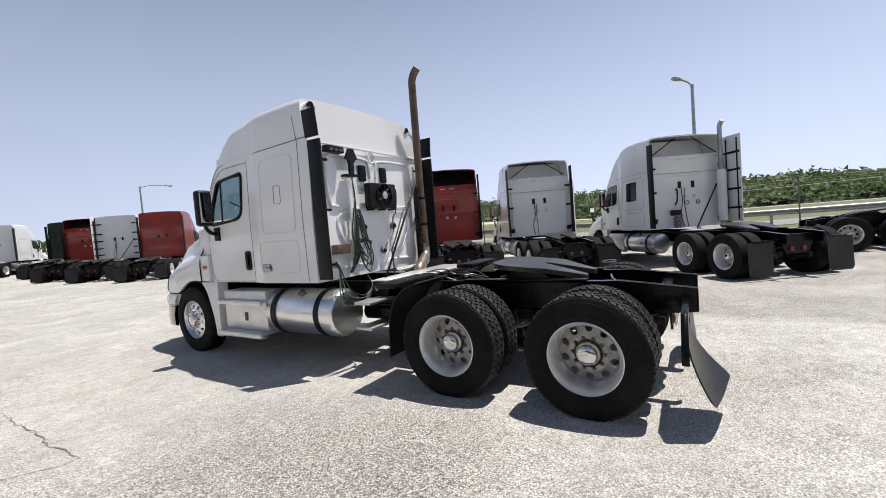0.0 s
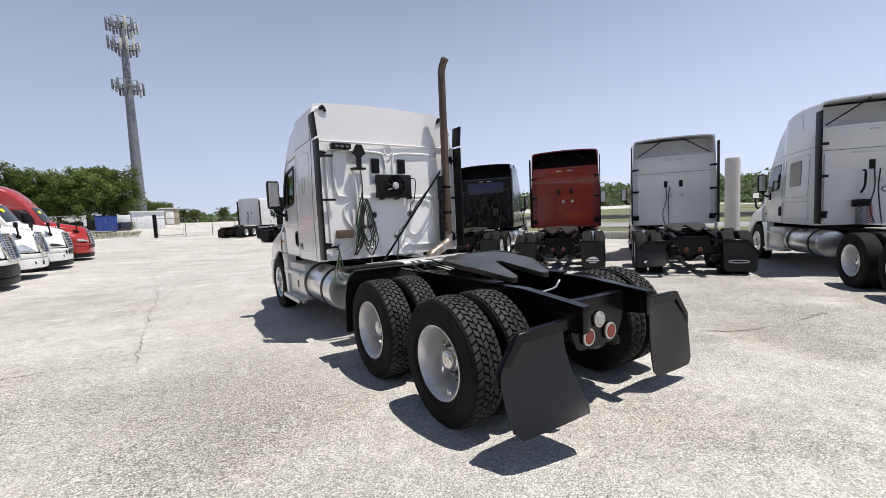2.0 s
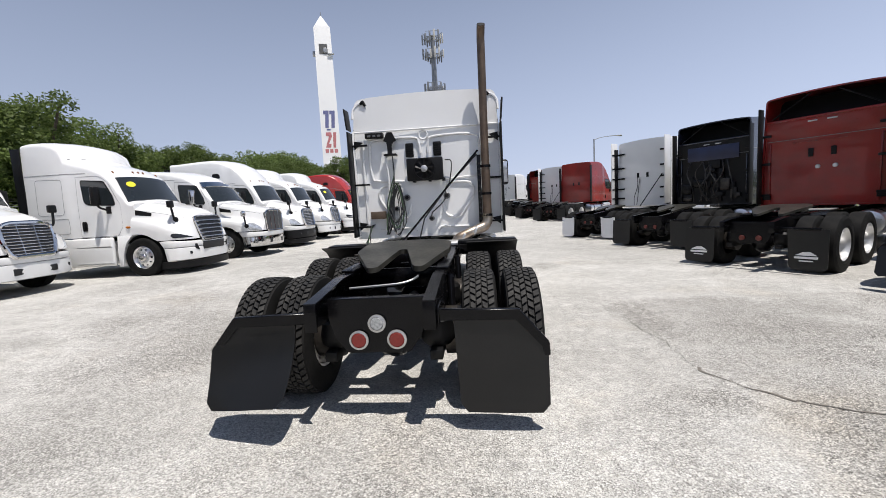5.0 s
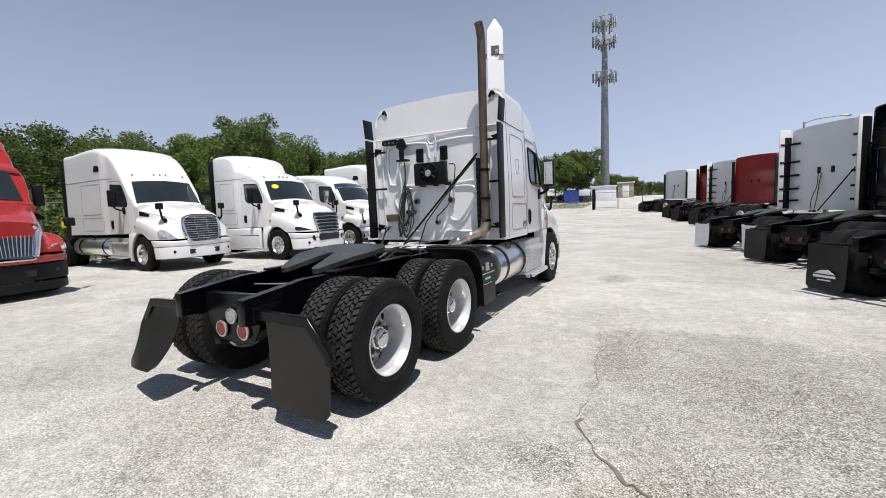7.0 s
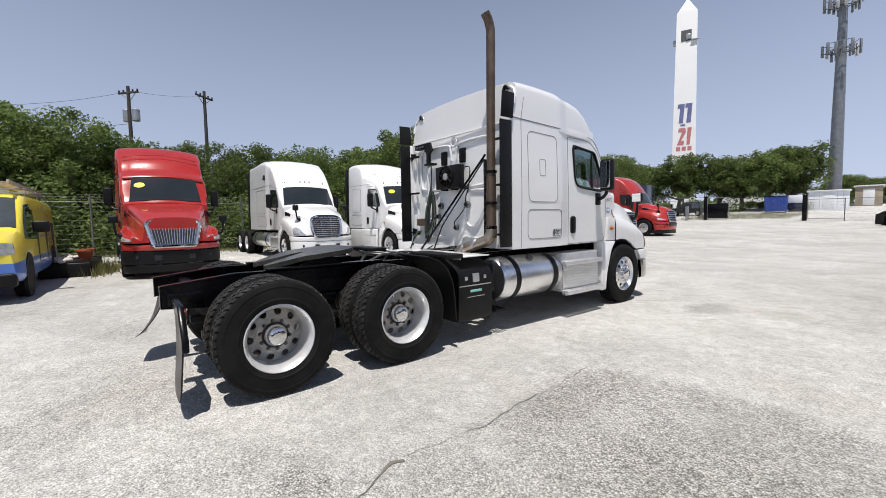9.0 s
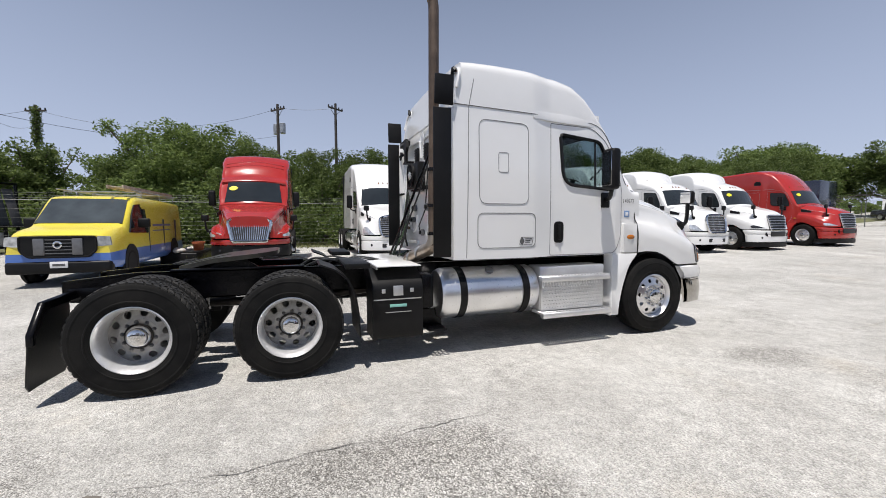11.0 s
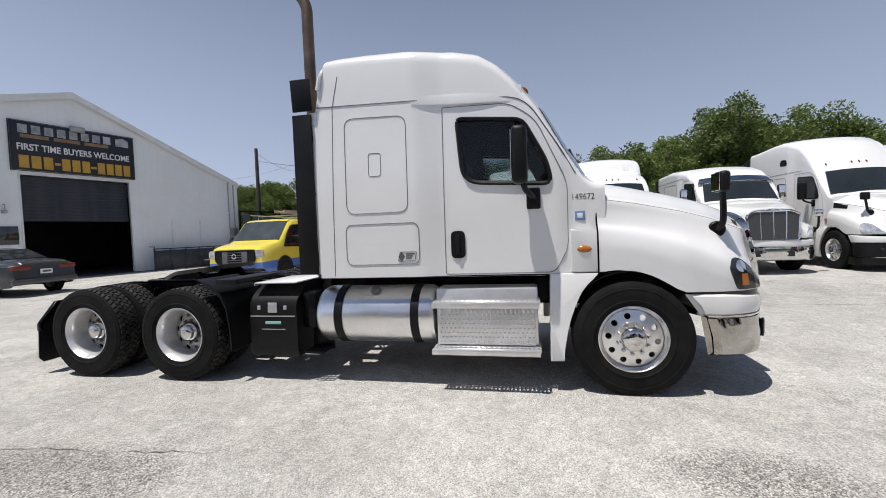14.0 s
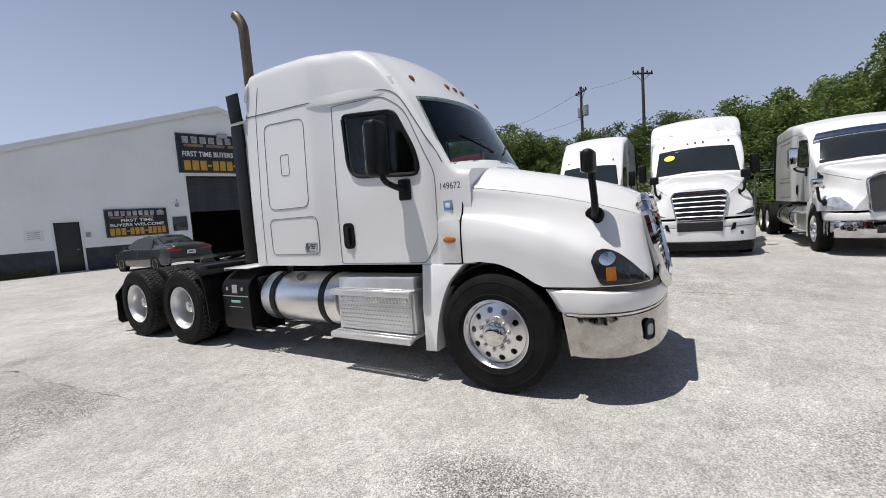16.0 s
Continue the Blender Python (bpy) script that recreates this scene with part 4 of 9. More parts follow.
def hood_mirror(parent, hood, s, y, dy, chrome=False):
    bx, bz = hood.on(y, 1.485 if not hood.first else 1.12)
    base = Vector((s * bx, y, bz))
    bm = bmesh.new()
    cyl(bm, 0.075, base - Vector((s * 0.02, 0, 0)), base + Vector((s * 0.035, 0, 0.0)), 16, 0.012)
    tip = base + Vector((s * 0.13, 0.0, 0.38))
    tube(bm, smooth_line([base + Vector((s * 0.03, 0, 0)), base + Vector((s * 0.09, 0.02, 0.06)), base + Vector((s * 0.115, 0.015, 0.22)), tip], 5), 0.028, 8)
    m = part("hood_mirror", bm, PLASTIC, parent)
    bm = bmesh.new()
    box(bm, tip.x - 0.10, tip.x + 0.10, tip.y - 0.05, tip.y + 0.04, tip.z - 0.05, tip.z + 0.14, 0.035, 3)
    part("head", bm, CHROME if chrome else PLASTIC, m)
    bm = bmesh.new()
    box(bm, tip.x - 0.085, tip.x + 0.085, tip.y - 0.056, tip.y - 0.048, tip.z - 0.035, tip.z + 0.125, 0.003, 1)
    part("mirror_glass", bm, CHROME, m)


def chassis(t, front, rear_wall, detail, rail_end=-0.66, flaps="straight", flap_mark=False, flap_paint=None):
    """Frame rails, axles, drive wheels, fifth wheel, mud flaps."""
    for s in (-1, 1):
        bm = bmesh.new()
        prof = [(rail_end - 0.15, 0.76), (rail_end - 0.15, 0.965), (-0.20, 1.03), (front - 0.2, 1.03), (front + 0.75, 0.95), (front + 0.75, 0.70), (front - 0.6, 0.73), (-0.45, 0.73)]
        plate(bm, prof, lambda y, z: (s * 0.465, y, z), (s * 0.012, 0, 0))
        box(bm, min(s * 0.385, s * 0.465), max(s * 0.385, s * 0.465), -0.05, front - 0.3, 1.018, 1.032)
        slab_from_rows(bm, [[(s * 0.38, y, z), (s * 0.468, y, z)] for y, z in ((rail_end - 0.154, 0.969), (-0.20, 1.034), (-0.05, 1.034))], (0, 0, 0.016))
        box(bm, min(s * 0.38, s * 0.468), max(s * 0.38, s * 0.468), rail_end - 0.156, rail_end - 0.142, 0.76, 0.962, 0.004)
        box(bm, min(s * 0.385, s * 0.465), max(s * 0.385, s * 0.465), -0.30, front - 0.6, 0.73, 0.744)
        part("frame_rail", bm, BLACK, t)
        if detail:
            for k in range(14):
                yb = -0.2 + k * 0.21
                part("bolt", BOLT, None, t, at=pose(s * 0.465, yb, 0.80 + 0.13 * (k % 2), 0, 0, 0 if s > 0 else 180))
    for y, zt in ((-0.25, 0.82), (0.66, 0.98), (1.95, 0.98), (3.1, 0.98), (4.4, 0.98)):
        part("crossmember", nb(-0.45, 0.45, y - 0.05, y + 0.05, zt - 0.20, zt, 0.015), BLACK, t)
    for y in (0.0, 1.32):
        bm = bmesh.new()
        cyl(bm, 0.075, (-0.95, y, 0.51), (0.95, y, 0.51), 16)
        lathe(bm, [(0, -0.19), (0.10, -0.18), (0.20, -0.10), (0.23, 0), (0.20, 0.10), (0.10, 0.18), (0, 0.19)], 20, pose(0, y, 0.51))
        cyl(bm, 0.09, (0, y, 0.53), (0, y + 0.38, 0.60), 14)
        part("axle", bm, BLACK, t)
        for s in (-1, 1):
            bm = bmesh.new()
            lathe(bm, [(0, 0), (0.11, 0), (0.135, 0.03), (0.14, 0.10), (0.125, 0.17), (0.13, 0.2), (0.10, 0.24), (0, 0.24)], 16, pose(s * 0.42, y - 0.30, 0.50, 0, -90, 0))
            box(bm, s * 0.42 - 0.05, s * 0.42 + 0.05, y - 0.5, y + 0.45, 0.42, 0.50, 0.01)
            part("air_spring", bm, PLASTIC, t)
            bm = bmesh.new()
            cyl(bm, 0.035, (s * 0.52, y + 0.1, 0.5), (s * 0.50, y + 0.28, 0.95), 10)
            cyl(bm, 0.025, (s * 0.52, y + 0.1, 0.42), (s * 0.52, y + 0.1, 0.5), 10)
            part("shock_absorber", bm, BLACK, t)
            for inner in (False, True):
                wheel(t, "drive", s * (0.765 if inner else 1.113), y, s, detail and not inner or detail, inner)
    bm = bmesh.new()
    cyl(bm, 0.055, (0, 0.4, 0.60), (0, 1.15, 0.58), 12)
    cyl(bm, 0.06, (0, 1.7, 0.62), (0, 3.6, 0.75), 12)
    part("drive_shaft", bm, GREASE, t)
    bm = bmesh.new()
    cyl(bm, 0.06, (-0.85, front, 0.48), (0.85, front, 0.48), 12)
    part("front_axle", bm, BLACK, t)
    for s in (-1, 1):
        wheel(t, "steer", s * 1.005, front, s, detail)
    # fifth wheel
    fy = 0.72
    o = rounded([(-0.035, fy - 0.06), (-0.165, fy - 0.56), (-0.255, fy - 0.585), (-0.48, fy - 0.12), (-0.48, fy + 0.30), (-0.32, fy + 0.46), (0.32, fy + 0.46), (0.48, fy + 0.30), (0.48, fy - 0.12), (0.255, fy - 0.585), (0.165, fy - 0.56), (0.035, fy - 0.06)],
                [0.04, 0.04, 0.05, 0.08, 0.1, 0.08, 0.08, 0.1, 0.08, 0.05, 0.04, 0.04])
    tilt = lambda x, y: (x, y, 1.18 + 0.10 * (y - fy) - 0.16 * max(0, fy - 0.22 - y))
    fw = part("fifth_wheel_plate", plate(bmesh.new(), o, tilt, (0, 0, 0.05)), PLATE, t, "greasy steel fifth wheel coupling plate")
    for s in (-1, 1):
        bm = bmesh.new()
        plate(bm, [(fy - 0.28, 1.03), (fy + 0.28, 1.03), (fy + 0.10, 1.16), (fy - 0.10, 1.16)], lambda y, z: (s * 0.43, y, z), (s * 0.08, 0, 0))
        part("bracket", bm, BLACK, fw)
    part("slide_rail", nb(-0.50, -0.38, fy - 0.6, fy + 0.75, 1.033, 1.055, 0.005), BLACK, t)
    part("slide_rail", nb(0.38, 0.50, fy - 0.6, fy + 0.75, 1.033, 1.055, 0.005), BLACK, t)
    # tail plate with lamps
    bm = plate(bmesh.new(), rounded([(-0.33, 0.66), (-0.24, 0.53), (0.24, 0.53), (0.33, 0.66), (0.375, 0.80), (0.375, 0.945), (-0.375, 0.945), (-0.375, 0.80)], 0.03), lambda x, z: (x, rail_end + 0.06, z), (0, -0.02, 0))
    box(bm, -0.375, 0.375, rail_end + 0.062, rail_end + 0.15, 0.93, 0.95, 0.004)
    tp = part("tail_plate", bm, BLACK, t)
    rear_lamps = ((-0.145, 0.635, REDLENS, 0.058), (0.145, 0.635, REDLENS, 0.058), (0, 0.76, CLEAR, 0.052))
    for x, z, mt, r in rear_lamps if detail else ((-0.145, 0.635, DULLRED, 0.05), (0.145, 0.635, DULLRED, 0.05)):
        bm = bmesh.new()
        cyl(bm, r, (x, rail_end + 0.07, z), (x, rail_end + 0.025, z), 24, 0.008)
        lens = part("work_lamp" if mt is CLEAR else "tail_lamp", bm, mt, tp, "round red tail lamp" if mt is not CLEAR else "round clear work lamp")
        if not detail:
            continue
        bm = bmesh.new()
        lathe(bm, [(r, -0.002), (r + 0.016, 0), (r + 0.016, 0.012), (r, 0.016)], 24, pose(x, rail_end + 0.045, z, 0, 0, -90), "x")
        part("flange", bm, ALUDULL, lens)
    # flap hangers and flaps
    for s in (-1, 1):
        y0 = rail_end + 0.02
        bm = bmesh.new()
        if flaps == "curved":
            yb = y0 - 0.10
            arm = [(0.44, 0.885), (1.045, 0.868), (1.245, 0.625), (1.25, 0.53), (1.205, 0.53), (1.20, 0.60), (1.02, 0.80), (0.44, 0.80)]
            plate(bm, arm, lambda x, z: (s * x, yb, z), (0, -0.05, 0))
            bmesh.ops.bevel(bm, geom=bm.edges[:], offset=0.006, segments=1, affect="EDGES")
            box(bm, min(s * 0.468, s * 0.485), max(s * 0.468, s * 0.485), yb - 0.02, y0 + 0.16, 0.78, 0.90, 0.005)
        else:
            box(bm, min(s * 0.40, s * 1.10), max(s * 0.40, s * 1.10), y0 - 0.03, y0 + 0.03, 0.80, 0.86, 0.008)
        part("flap_hanger", bm, BLACK, t)
        xi, xo = 0.58 if flaps == "curved" else 0.62, 1.235 if flaps == "curved" else 1.22
        rows = []
        back = (0.16 if s < 0 else 0.04) if flaps == "curved" else 0.02
        drop = (0.60 if s < 0 else 0.70) if flaps == "curved" else 0.74
        for j in range(13):
            q = j / 12
            z = 0.83 - drop * q
            cut = max(0.0, (z - 0.62)) / 0.21 * 0.18 if flaps == "curved" else 0.0
            yy = y0 - (0.085 if flaps == "curved" else 0.035) - back * q ** 2.2
            xin = xi + 0.03 * q
            out_x = xo - cut
            rnd_c = 0.05 * max(0.0, (q - 0.9) / 0.1) ** 2
            xin, out_x = xin + rnd_c, out_x - rnd_c
            twist = 0.13 * q ** 1.6 if flaps == "curved" and s < 0 else 0.0
            rows.append([(s * (xin + (out_x - xin) * i / 8), yy + 0.012 * math.sin(3 * i / 8 + j * 0.2) - twist * (1 - i / 8), z + 0.5 * twist * (1 - i / 8)) for i in range(9)])
        bm = slab_from_rows(bmesh.new(), rows, (0, -0.012, 0))
        f = part("mud_flap", bm, flap_paint or FLAP, t, ("white" if flap_paint else "black") + " rubber mud flap" + (" with a white mark" if flap_mark else ""))
        if flap_mark:
            xm = s * (xi + xo) / 2
            part("mark", nb(xm - 0.17, xm + 0.17, y0 - 0.085, y0 - 0.075, 0.30, 0.34, 0.003, 1), SIGNWHITE, f)
            bm = bmesh.new()
            plate(bm, [(xm - 0.16, 0.36), (xm - 0.05, 0.42), (xm + 0.06, 0.43), (xm + 0.16, 0.36)], lambda x, z: (x, y0 - 0.085, z), (0, -0.008, 0))
            part("mark", bm, SIGNWHITE, f)
            part("mark", nb(xm - 0.10, xm + 0.10, y0 - 0.085, y0 - 0.075, 0.25, 0.27, 0.002, 1), SIGNWHITE, f)


bmq = bmesh.new()
lathe(bmq, [(0.016, 0), (0.016, 0.012), (0.012, 0.014), (0, 0.014)], 6)
BOLT = link_mesh("bolt", bmq, BLACK, 30)


def tank(t, s, y0, y1, r=0.305, x=0.86, z=0.695):
    bm = bmesh.new()
    e = 0.05
    m = pose(s * x, 0, z)
    lathe(bm, [(0, y0 - 0.03), (r * 0.6, y0 - 0.02), (r - e * 0.6, y0), (r, y0 + e), (r, y1 - e), (r - e * 0.6, y1), (r * 0.6, y1 + 0.02), (0, y1 + 0.03)], 40, m, "y")
    k = part("fuel_tank", bm, ALU, t, "polished aluminium fuel tank")
    for yy in (y0 + (y1 - y0) * 0.20, y0 + (y1 - y0) * 0.85):
        bm = bmesh.new()
        lathe(bm, [(r + 0.001, yy - 0.045), (r + 0.009, yy - 0.043), (r + 0.009, yy + 0.043), (r + 0.001, yy + 0.045)], 48, m, "y")
        part("strap", bm, PLASTIC, k)
    bm = bmesh.new()
    c = Vector((s * (x + 0.15), (y0 + y1) / 2, z + r * 0.84))
    cyl(bm, 0.055, c, c + Vector((s * 0.025, 0, 0.035)), 18, 0.01)
    part("filler_cap", bm, SOCKET, k)
    return k


def tractor(name, at, label, paint, roof="high", hood="aero", nose="bars", rear=2.85, dy=0.35, detail=False, group="parked tractors", bumper=None,
            window=True, flap_mark=False, inner=None, sticker=False, open_back=False, flaps="straight", lamps=None, fairing=False, stacks=0, chrome_mirror=False, flap_paint=None):
    t = thing(name, at, label, "truck", group)
    top = [(y + dy, z) for y, z in ROOFS[roof]] if roof != "mid" else ROOFS[roof]
    top = [(rear - 0.1, top[0][1])] + [p for p in top if p[0] > rear] + [(y + dy, z if roof != "flat" else 2.0 + (z - 2.02) * 0.80) for y, z in SCREEN]
    cab = Cab(top, [(rear, 1.19), (4.14 + dy, 1.19), (4.40 + dy, 1.125), (5.52 + dy, 1.085), (5.60 + dy, 1.045), (5.95 + dy, 1.02)],
              [(rear, 0.09 if open_back else 0.12), (4.4 + dy, 0.17), (5.2 + dy, 0.12), (5.95 + dy, 0.07)], crown=0.05)
    hd = Bonnet(HOODS[hood], dy) if hood == "aero" else Hood([(r[0] + dy, *r[1:]) for r in HOODS[hood]], 6.12 + dy)
    front = 6.12 + dy
    chassis(t, front, rear, detail, flaps=flaps, flap_mark=flap_mark, flap_paint=flap_paint)
    zsp = [(4.60 + dy, 2.03), (5.44 + dy, 1.975), (5.39 + dy, 2.20), (5.18 + dy, 2.60), (4.55 + dy, 2.655)]
    zrad = [0.17, 0.09, 0.09, 0.08, 0.06]
    if detail:
        part("cab", hollow_cab(cab, rear, 5.92 + dy, rounded(zsp, zrad), paint), None, t)
    else:
        part("cab", cab.build(rear, 5.92 + dy, open_back, 0.10), paint, t)
    if open_back:
        bm = bmesh.new()
        zc = min(3.25, cab.roof(0.9, rear) - 0.42)
        w = 1.145
        zr = cab.roof(1.0, rear + 0.85) - 0.04
        rows = [[(-w, y, z), (-w * 0.5, y, z), (0, y, z), (w * 0.5, y, z), (w, y, z)] for y, z in ((rear + 0.05, 1.14), (rear + 0.05, 2.0), (rear + 0.05, zc - 0.45), (rear + 0.02, zc - 0.38), (rear + 0.02, zc), (rear + 0.06, zc + 0.03))]
        grid(bm, rows)
        part("rear_wall", bm, inner or paint, t)
        bm = bmesh.new()
        grid(bm, [[(-w, y, z), (0, y, z), (w, y, z)] for y, z in ((rear + 0.06, zc + 0.03), (rear + 0.70, zc + 0.06), (rear + 0.85, zr))])
        part("fairing_recess", bm, paint if paint is WHITE else PLASTIC, t)
        part("wall_ledge", nb(-1.10, 1.10, rear - 0.01, rear + 0.06, zc - 0.03, zc + 0.015, 0.008), paint, t)
        part("wall_seam", nb(-1.10, 1.10, rear + 0.038, rear + 0.056, zc - 0.50, zc - 0.488), GAP, t)
        part("wall_ledge", nb(-0.55, 0.45, rear + 0.02, rear + 0.06, zc - 0.585, zc - 0.565, 0.004), paint, t)
        for k in (-1, 1):
            part("wall_flange", nb(min(k * 1.0, k * 1.03), max(k * 1.0, k * 1.03), rear + 0.015, rear + 0.06, 1.2, zc - 0.55, 0.006), paint, t)
            part("corner_bracket", nb(min(k * 0.98, k * 1.14), max(k * 0.98, k * 1.14), rear - 0.03, rear + 0.05, 1.28, 1.40, 0.01), PLASTIC, t)
        for k in (-1, 1):
            part("fairing_strut", tube(bmesh.new(), [(k * 0.25, rear + 0.06, cab.roof(0.25, rear) - 0.06), (k * 1.0, rear + 0.06, zc + 0.06)], 0.016, 6), PLASTIC, t)
            part("marker_lamp", nb(k * 0.18 - 0.09, k * 0.18 + 0.09, rear + 0.0, rear + 0.03, zc - 0.12, zc - 0.09, 0.006), ALUDULL, t)
            bm = bmesh.new()
            cyl(bm, 0.05, (k * 0.16 + 0.1, rear + 0.06, 2.05), (k * 0.16 + 0.1, rear + 0.02, 2.05), 16, 0.01)
            part("socket", bm, ALUDULL, t)
            for z in (2.9, 2.2, 1.4):
                part("hinge_bracket", nb(min(k * 0.98, k * 1.16), max(k * 0.98, k * 1.16), rear - 0.06, rear - 0.02, z - 0.03, z + 0.03, 0.006), PLASTIC, t)
    ws = part("windscreen", cab.glass(5.455 + dy, 5.86 + dy, 1.01 if detail else (0.88 if hood == "split" else 0.96), 0.006 if detail else 0.022, thin=detail), PANE if detail else GLASS, t, "tinted windscreen" if detail else "dark windscreen")
    ws.visible_shadow = not detail
    if sticker:
        bm = bmesh.new()
        yy = 5.60 + dy
        c = [(-0.62 + 0.13 * math.cos(a), 0.075 * math.sin(a)) for a in np.linspace(0, 2 * math.pi, 20, endpoint=False)]
        plate(bm, [(-x - 0.0, q) for x, q in c], lambda x, q: (x, yy + 0.035 - q * 0.55 - cab.wrap * x * x * 0.9, cab.roof(x, yy - q * 0.55 - cab.wrap * x * x * 0.9) + 0.03), (0, 0.003, 0.004))
        part("sticker", bm, STICKER, t, "yellow oval windscreen sticker")
    for s in (-1, 1):
        y = dy
        if detail:
            o, place = side_outline(cab, s, zsp, zrad, 0.004)
            part("window_seal", ring_line(bmesh.new(), o, place, 0.022), PLASTIC, t)
            part("window_bar", tube(bmesh.new(), [place(5.10, 2.0), place(5.10, 2.58)], 0.012, 6), PLASTIC, t)
            o, place = side_outline(cab, s, zsp, zrad, -0.004)
            pane = part("side_window", plate(bmesh.new(), o, place, (s * 0.006, 0, 0)), PANE, t, "tinted door window")
            pane.visible_shadow = False
        else:
            flank_panel("window_seal", cab, s, [(4.58 + y, 2.00), (5.47 + y, 1.945), (5.42 + y, 2.20), (5.20 + y, 2.63), (4.52 + y, 2.685)], [0.17, 0.09, 0.09, 0.08, 0.07], 0.005, PLASTIC, t)
            flank_panel("side_window", cab, s, zsp, zrad, 0.010, GLASS, t)
        flank_seam(cab, s, [(4.40 + y, 1.135), (5.45 + y, 1.135), (5.575 + y, 1.36), (5.58 + y, 1.98), (5.30 + y, 2.60), (5.06 + y, 2.765), (4.41 + y, 2.775)], [0.03, 0.06, 0.08, 0.1, 0.12, 0.1, 0.02], t)
        bm = bmesh.new()
        o = rounded([(4.46 + y, 1.29), (4.60 + y, 1.29), (4.60 + y, 1.56), (4.46 + y, 1.56)], 0.055)
        plate(bm, o, lambda yy, z: (s * (cab.side(yy, z) + 0.012), yy, z), (s * 0.03, 0, 0))
        h = part("door_handle", bm, PLASTIC, t)
        part("grip", nb(s * (cab.side(4.53 + y, 1.4) + 0.022) - 0.012, s * (cab.side(4.53 + y, 1.4) + 0.022) + 0.012, 4.51 + y, 4.55 + y, 1.33, 1.52, 0.008), PLASTIC, h)
        if rear < 3.9:
            r1 = max(rear + 0.2, 3.0)
            flank_seam(cab, s, [(r1 + 0.12, 1.77), (4.05 + y, 1.77), (4.05 + y, 2.72), (r1 + 0.12, 2.74)], 0.10, t, 0.0045 if s > 0 or not detail else 0.006, None if s > 0 or not detail else paint)
            flank_seam(cab, s, [(r1 + 0.10, 1.25), (4.15 + y, 1.25), (4.15 + y, 1.66), (r1 + 0.10, 1.66)], 0.08, t, 0.0045 if s > 0 or not detail else 0.006, None if s > 0 or not detail else paint)
        mirror(t, cab, s, 5.27 + dy if not chrome_mirror else 5.30 + dy, chrome_mirror)
        if s > 0 or not detail:
            hood_mirror(t, hd, s, 6.93 + dy, dy, chrome_mirror)
        # side extender at the rear edge
        bm = nb(min(s * 1.17, s * 1.20), max(s * 1.17, s * 1.20), rear - 0.24, rear + (0.02 if not detail else -0.03), 1.16, min(cab.roof(1.0, rear) - 0.1, 3.6) if not detail else 2.82, 0.008)
        part("side_extender", bm, PLASTIC, t)
        # wing behind the front wheel and step box
        bm = bmesh.new()
        o = [(front - 0.72, 1.118), (front - 0.285, 1.118)] + [(q.x, q.y) for q in smooth_line([(front - 0.30, 1.10, 0), (front - 0.44, 0.94, 0), (front - 0.545, 0.68, 0), (front - 0.60, 0.42, 0), (front - 0.61, 0.285, 0)], 5)] + [(front - 0.735, 0.282), (front - 0.73, 0.70)]
        plate(bm, o, lambda yy, z: (s * (1.108 + 0.02 * min(1, (1.12 - z) / 0.3)), yy, z), (s * 0.16, 0, 0))
        bmesh.ops.bevel(bm, geom=[e for e in bm.edges if all(abs(v.co.x) > 1.05 for v in e.verts)], offset=0.014, segments=2, affect="EDGES", profile=0.5)
        part("wing_skirt", bm, paint, t)
        rows = [[(s * 0.52, front + 0.60 * math.cos(a), 0.52 + 0.60 * math.sin(a)), (s * 1.06, front + 0.60 * math.cos(a), 0.52 + 0.60 * math.sin(a))] for a in np.linspace(radians(25), radians(170), 14)]
        part("wheel_liner", slab_from_rows(bmesh.new(), rows, (0, 0, -0.012)), PLASTIC, t)
        b0, b1 = 4.28 + dy, front - 0.84
        part("step_box", nb(min(s * 0.80, s * 1.10), max(s * 0.80, s * 1.10), b0, b1, 0.42, 0.99, 0.02), STEPALU, t)
        for z, xo in ((0.85, 1.20), (0.40, 1.24)):
            bm = bmesh.new()
            if detail:
                for x in (0.965, xo - 0.205, xo - 0.15, xo - 0.095, xo - 0.022):
                    box(bm, min(s * (x - 0.014), s * (x + 0.014)), max(s * (x - 0.014), s * (x + 0.014)), b0 - 0.02, b1 + 0.02, z - 0.012, z + 0.02, 0.004, 1)
                for q in np.linspace(b0 - 0.01, b1 + 0.01, 27):
                    box(bm, min(s * 0.96, s * (xo - 0.01)), max(s * 0.96, s * (xo - 0.01)), q - 0.009, q + 0.009, z - 0.008, z + 0.016)
            else:
                box(bm, min(s * 0.95, s * xo), max(s * 0.95, s * xo), b0 - 0.02, b1 + 0.02, z - 0.025, z + 0.02, 0.008)
            part("step", bm, STEPALU, t)
        tank(t, s, rear + 0.02 if not detail else 2.97, 4.18 + dy if not detail else 4.25)
        if not detail:
            part("side_marker", amber_bm(s, cab, 5.705 + dy, 1.05), AMBER, t, "amber side marker lamp")
        lens = lamps or LAMP
        lamp_hi = [(0, 1.14), (0.04, 1.188), (0.1, 1.212), (0.2, 1.222), (0.3, 1.216), (0.4, 1.201), (0.5, 1.178), (0.6, 1.148), (0.7, 1.11), (0.8, 1.065), (0.9, 1.012), (1, 0.955)]
        if nose == "slats":
            lamp_hi = [(q, 0.985 + 0.45 * (z - 0.945)) for q, z in lamp_hi]
        if hood == "split":
            lamp_hi = [(0, 1.05), (0.1, 1.10), (0.8, 1.08), (1, 1.04)]
        lamp_lo = [(0, 1.13), (0.05, 1.065), (0.1, 1.01), (0.15, 0.967), (0.2, 0.95), (1, 0.945)] if hood != "split" else [(0, 1.03), (0.1, 0.98), (1, 0.97)]
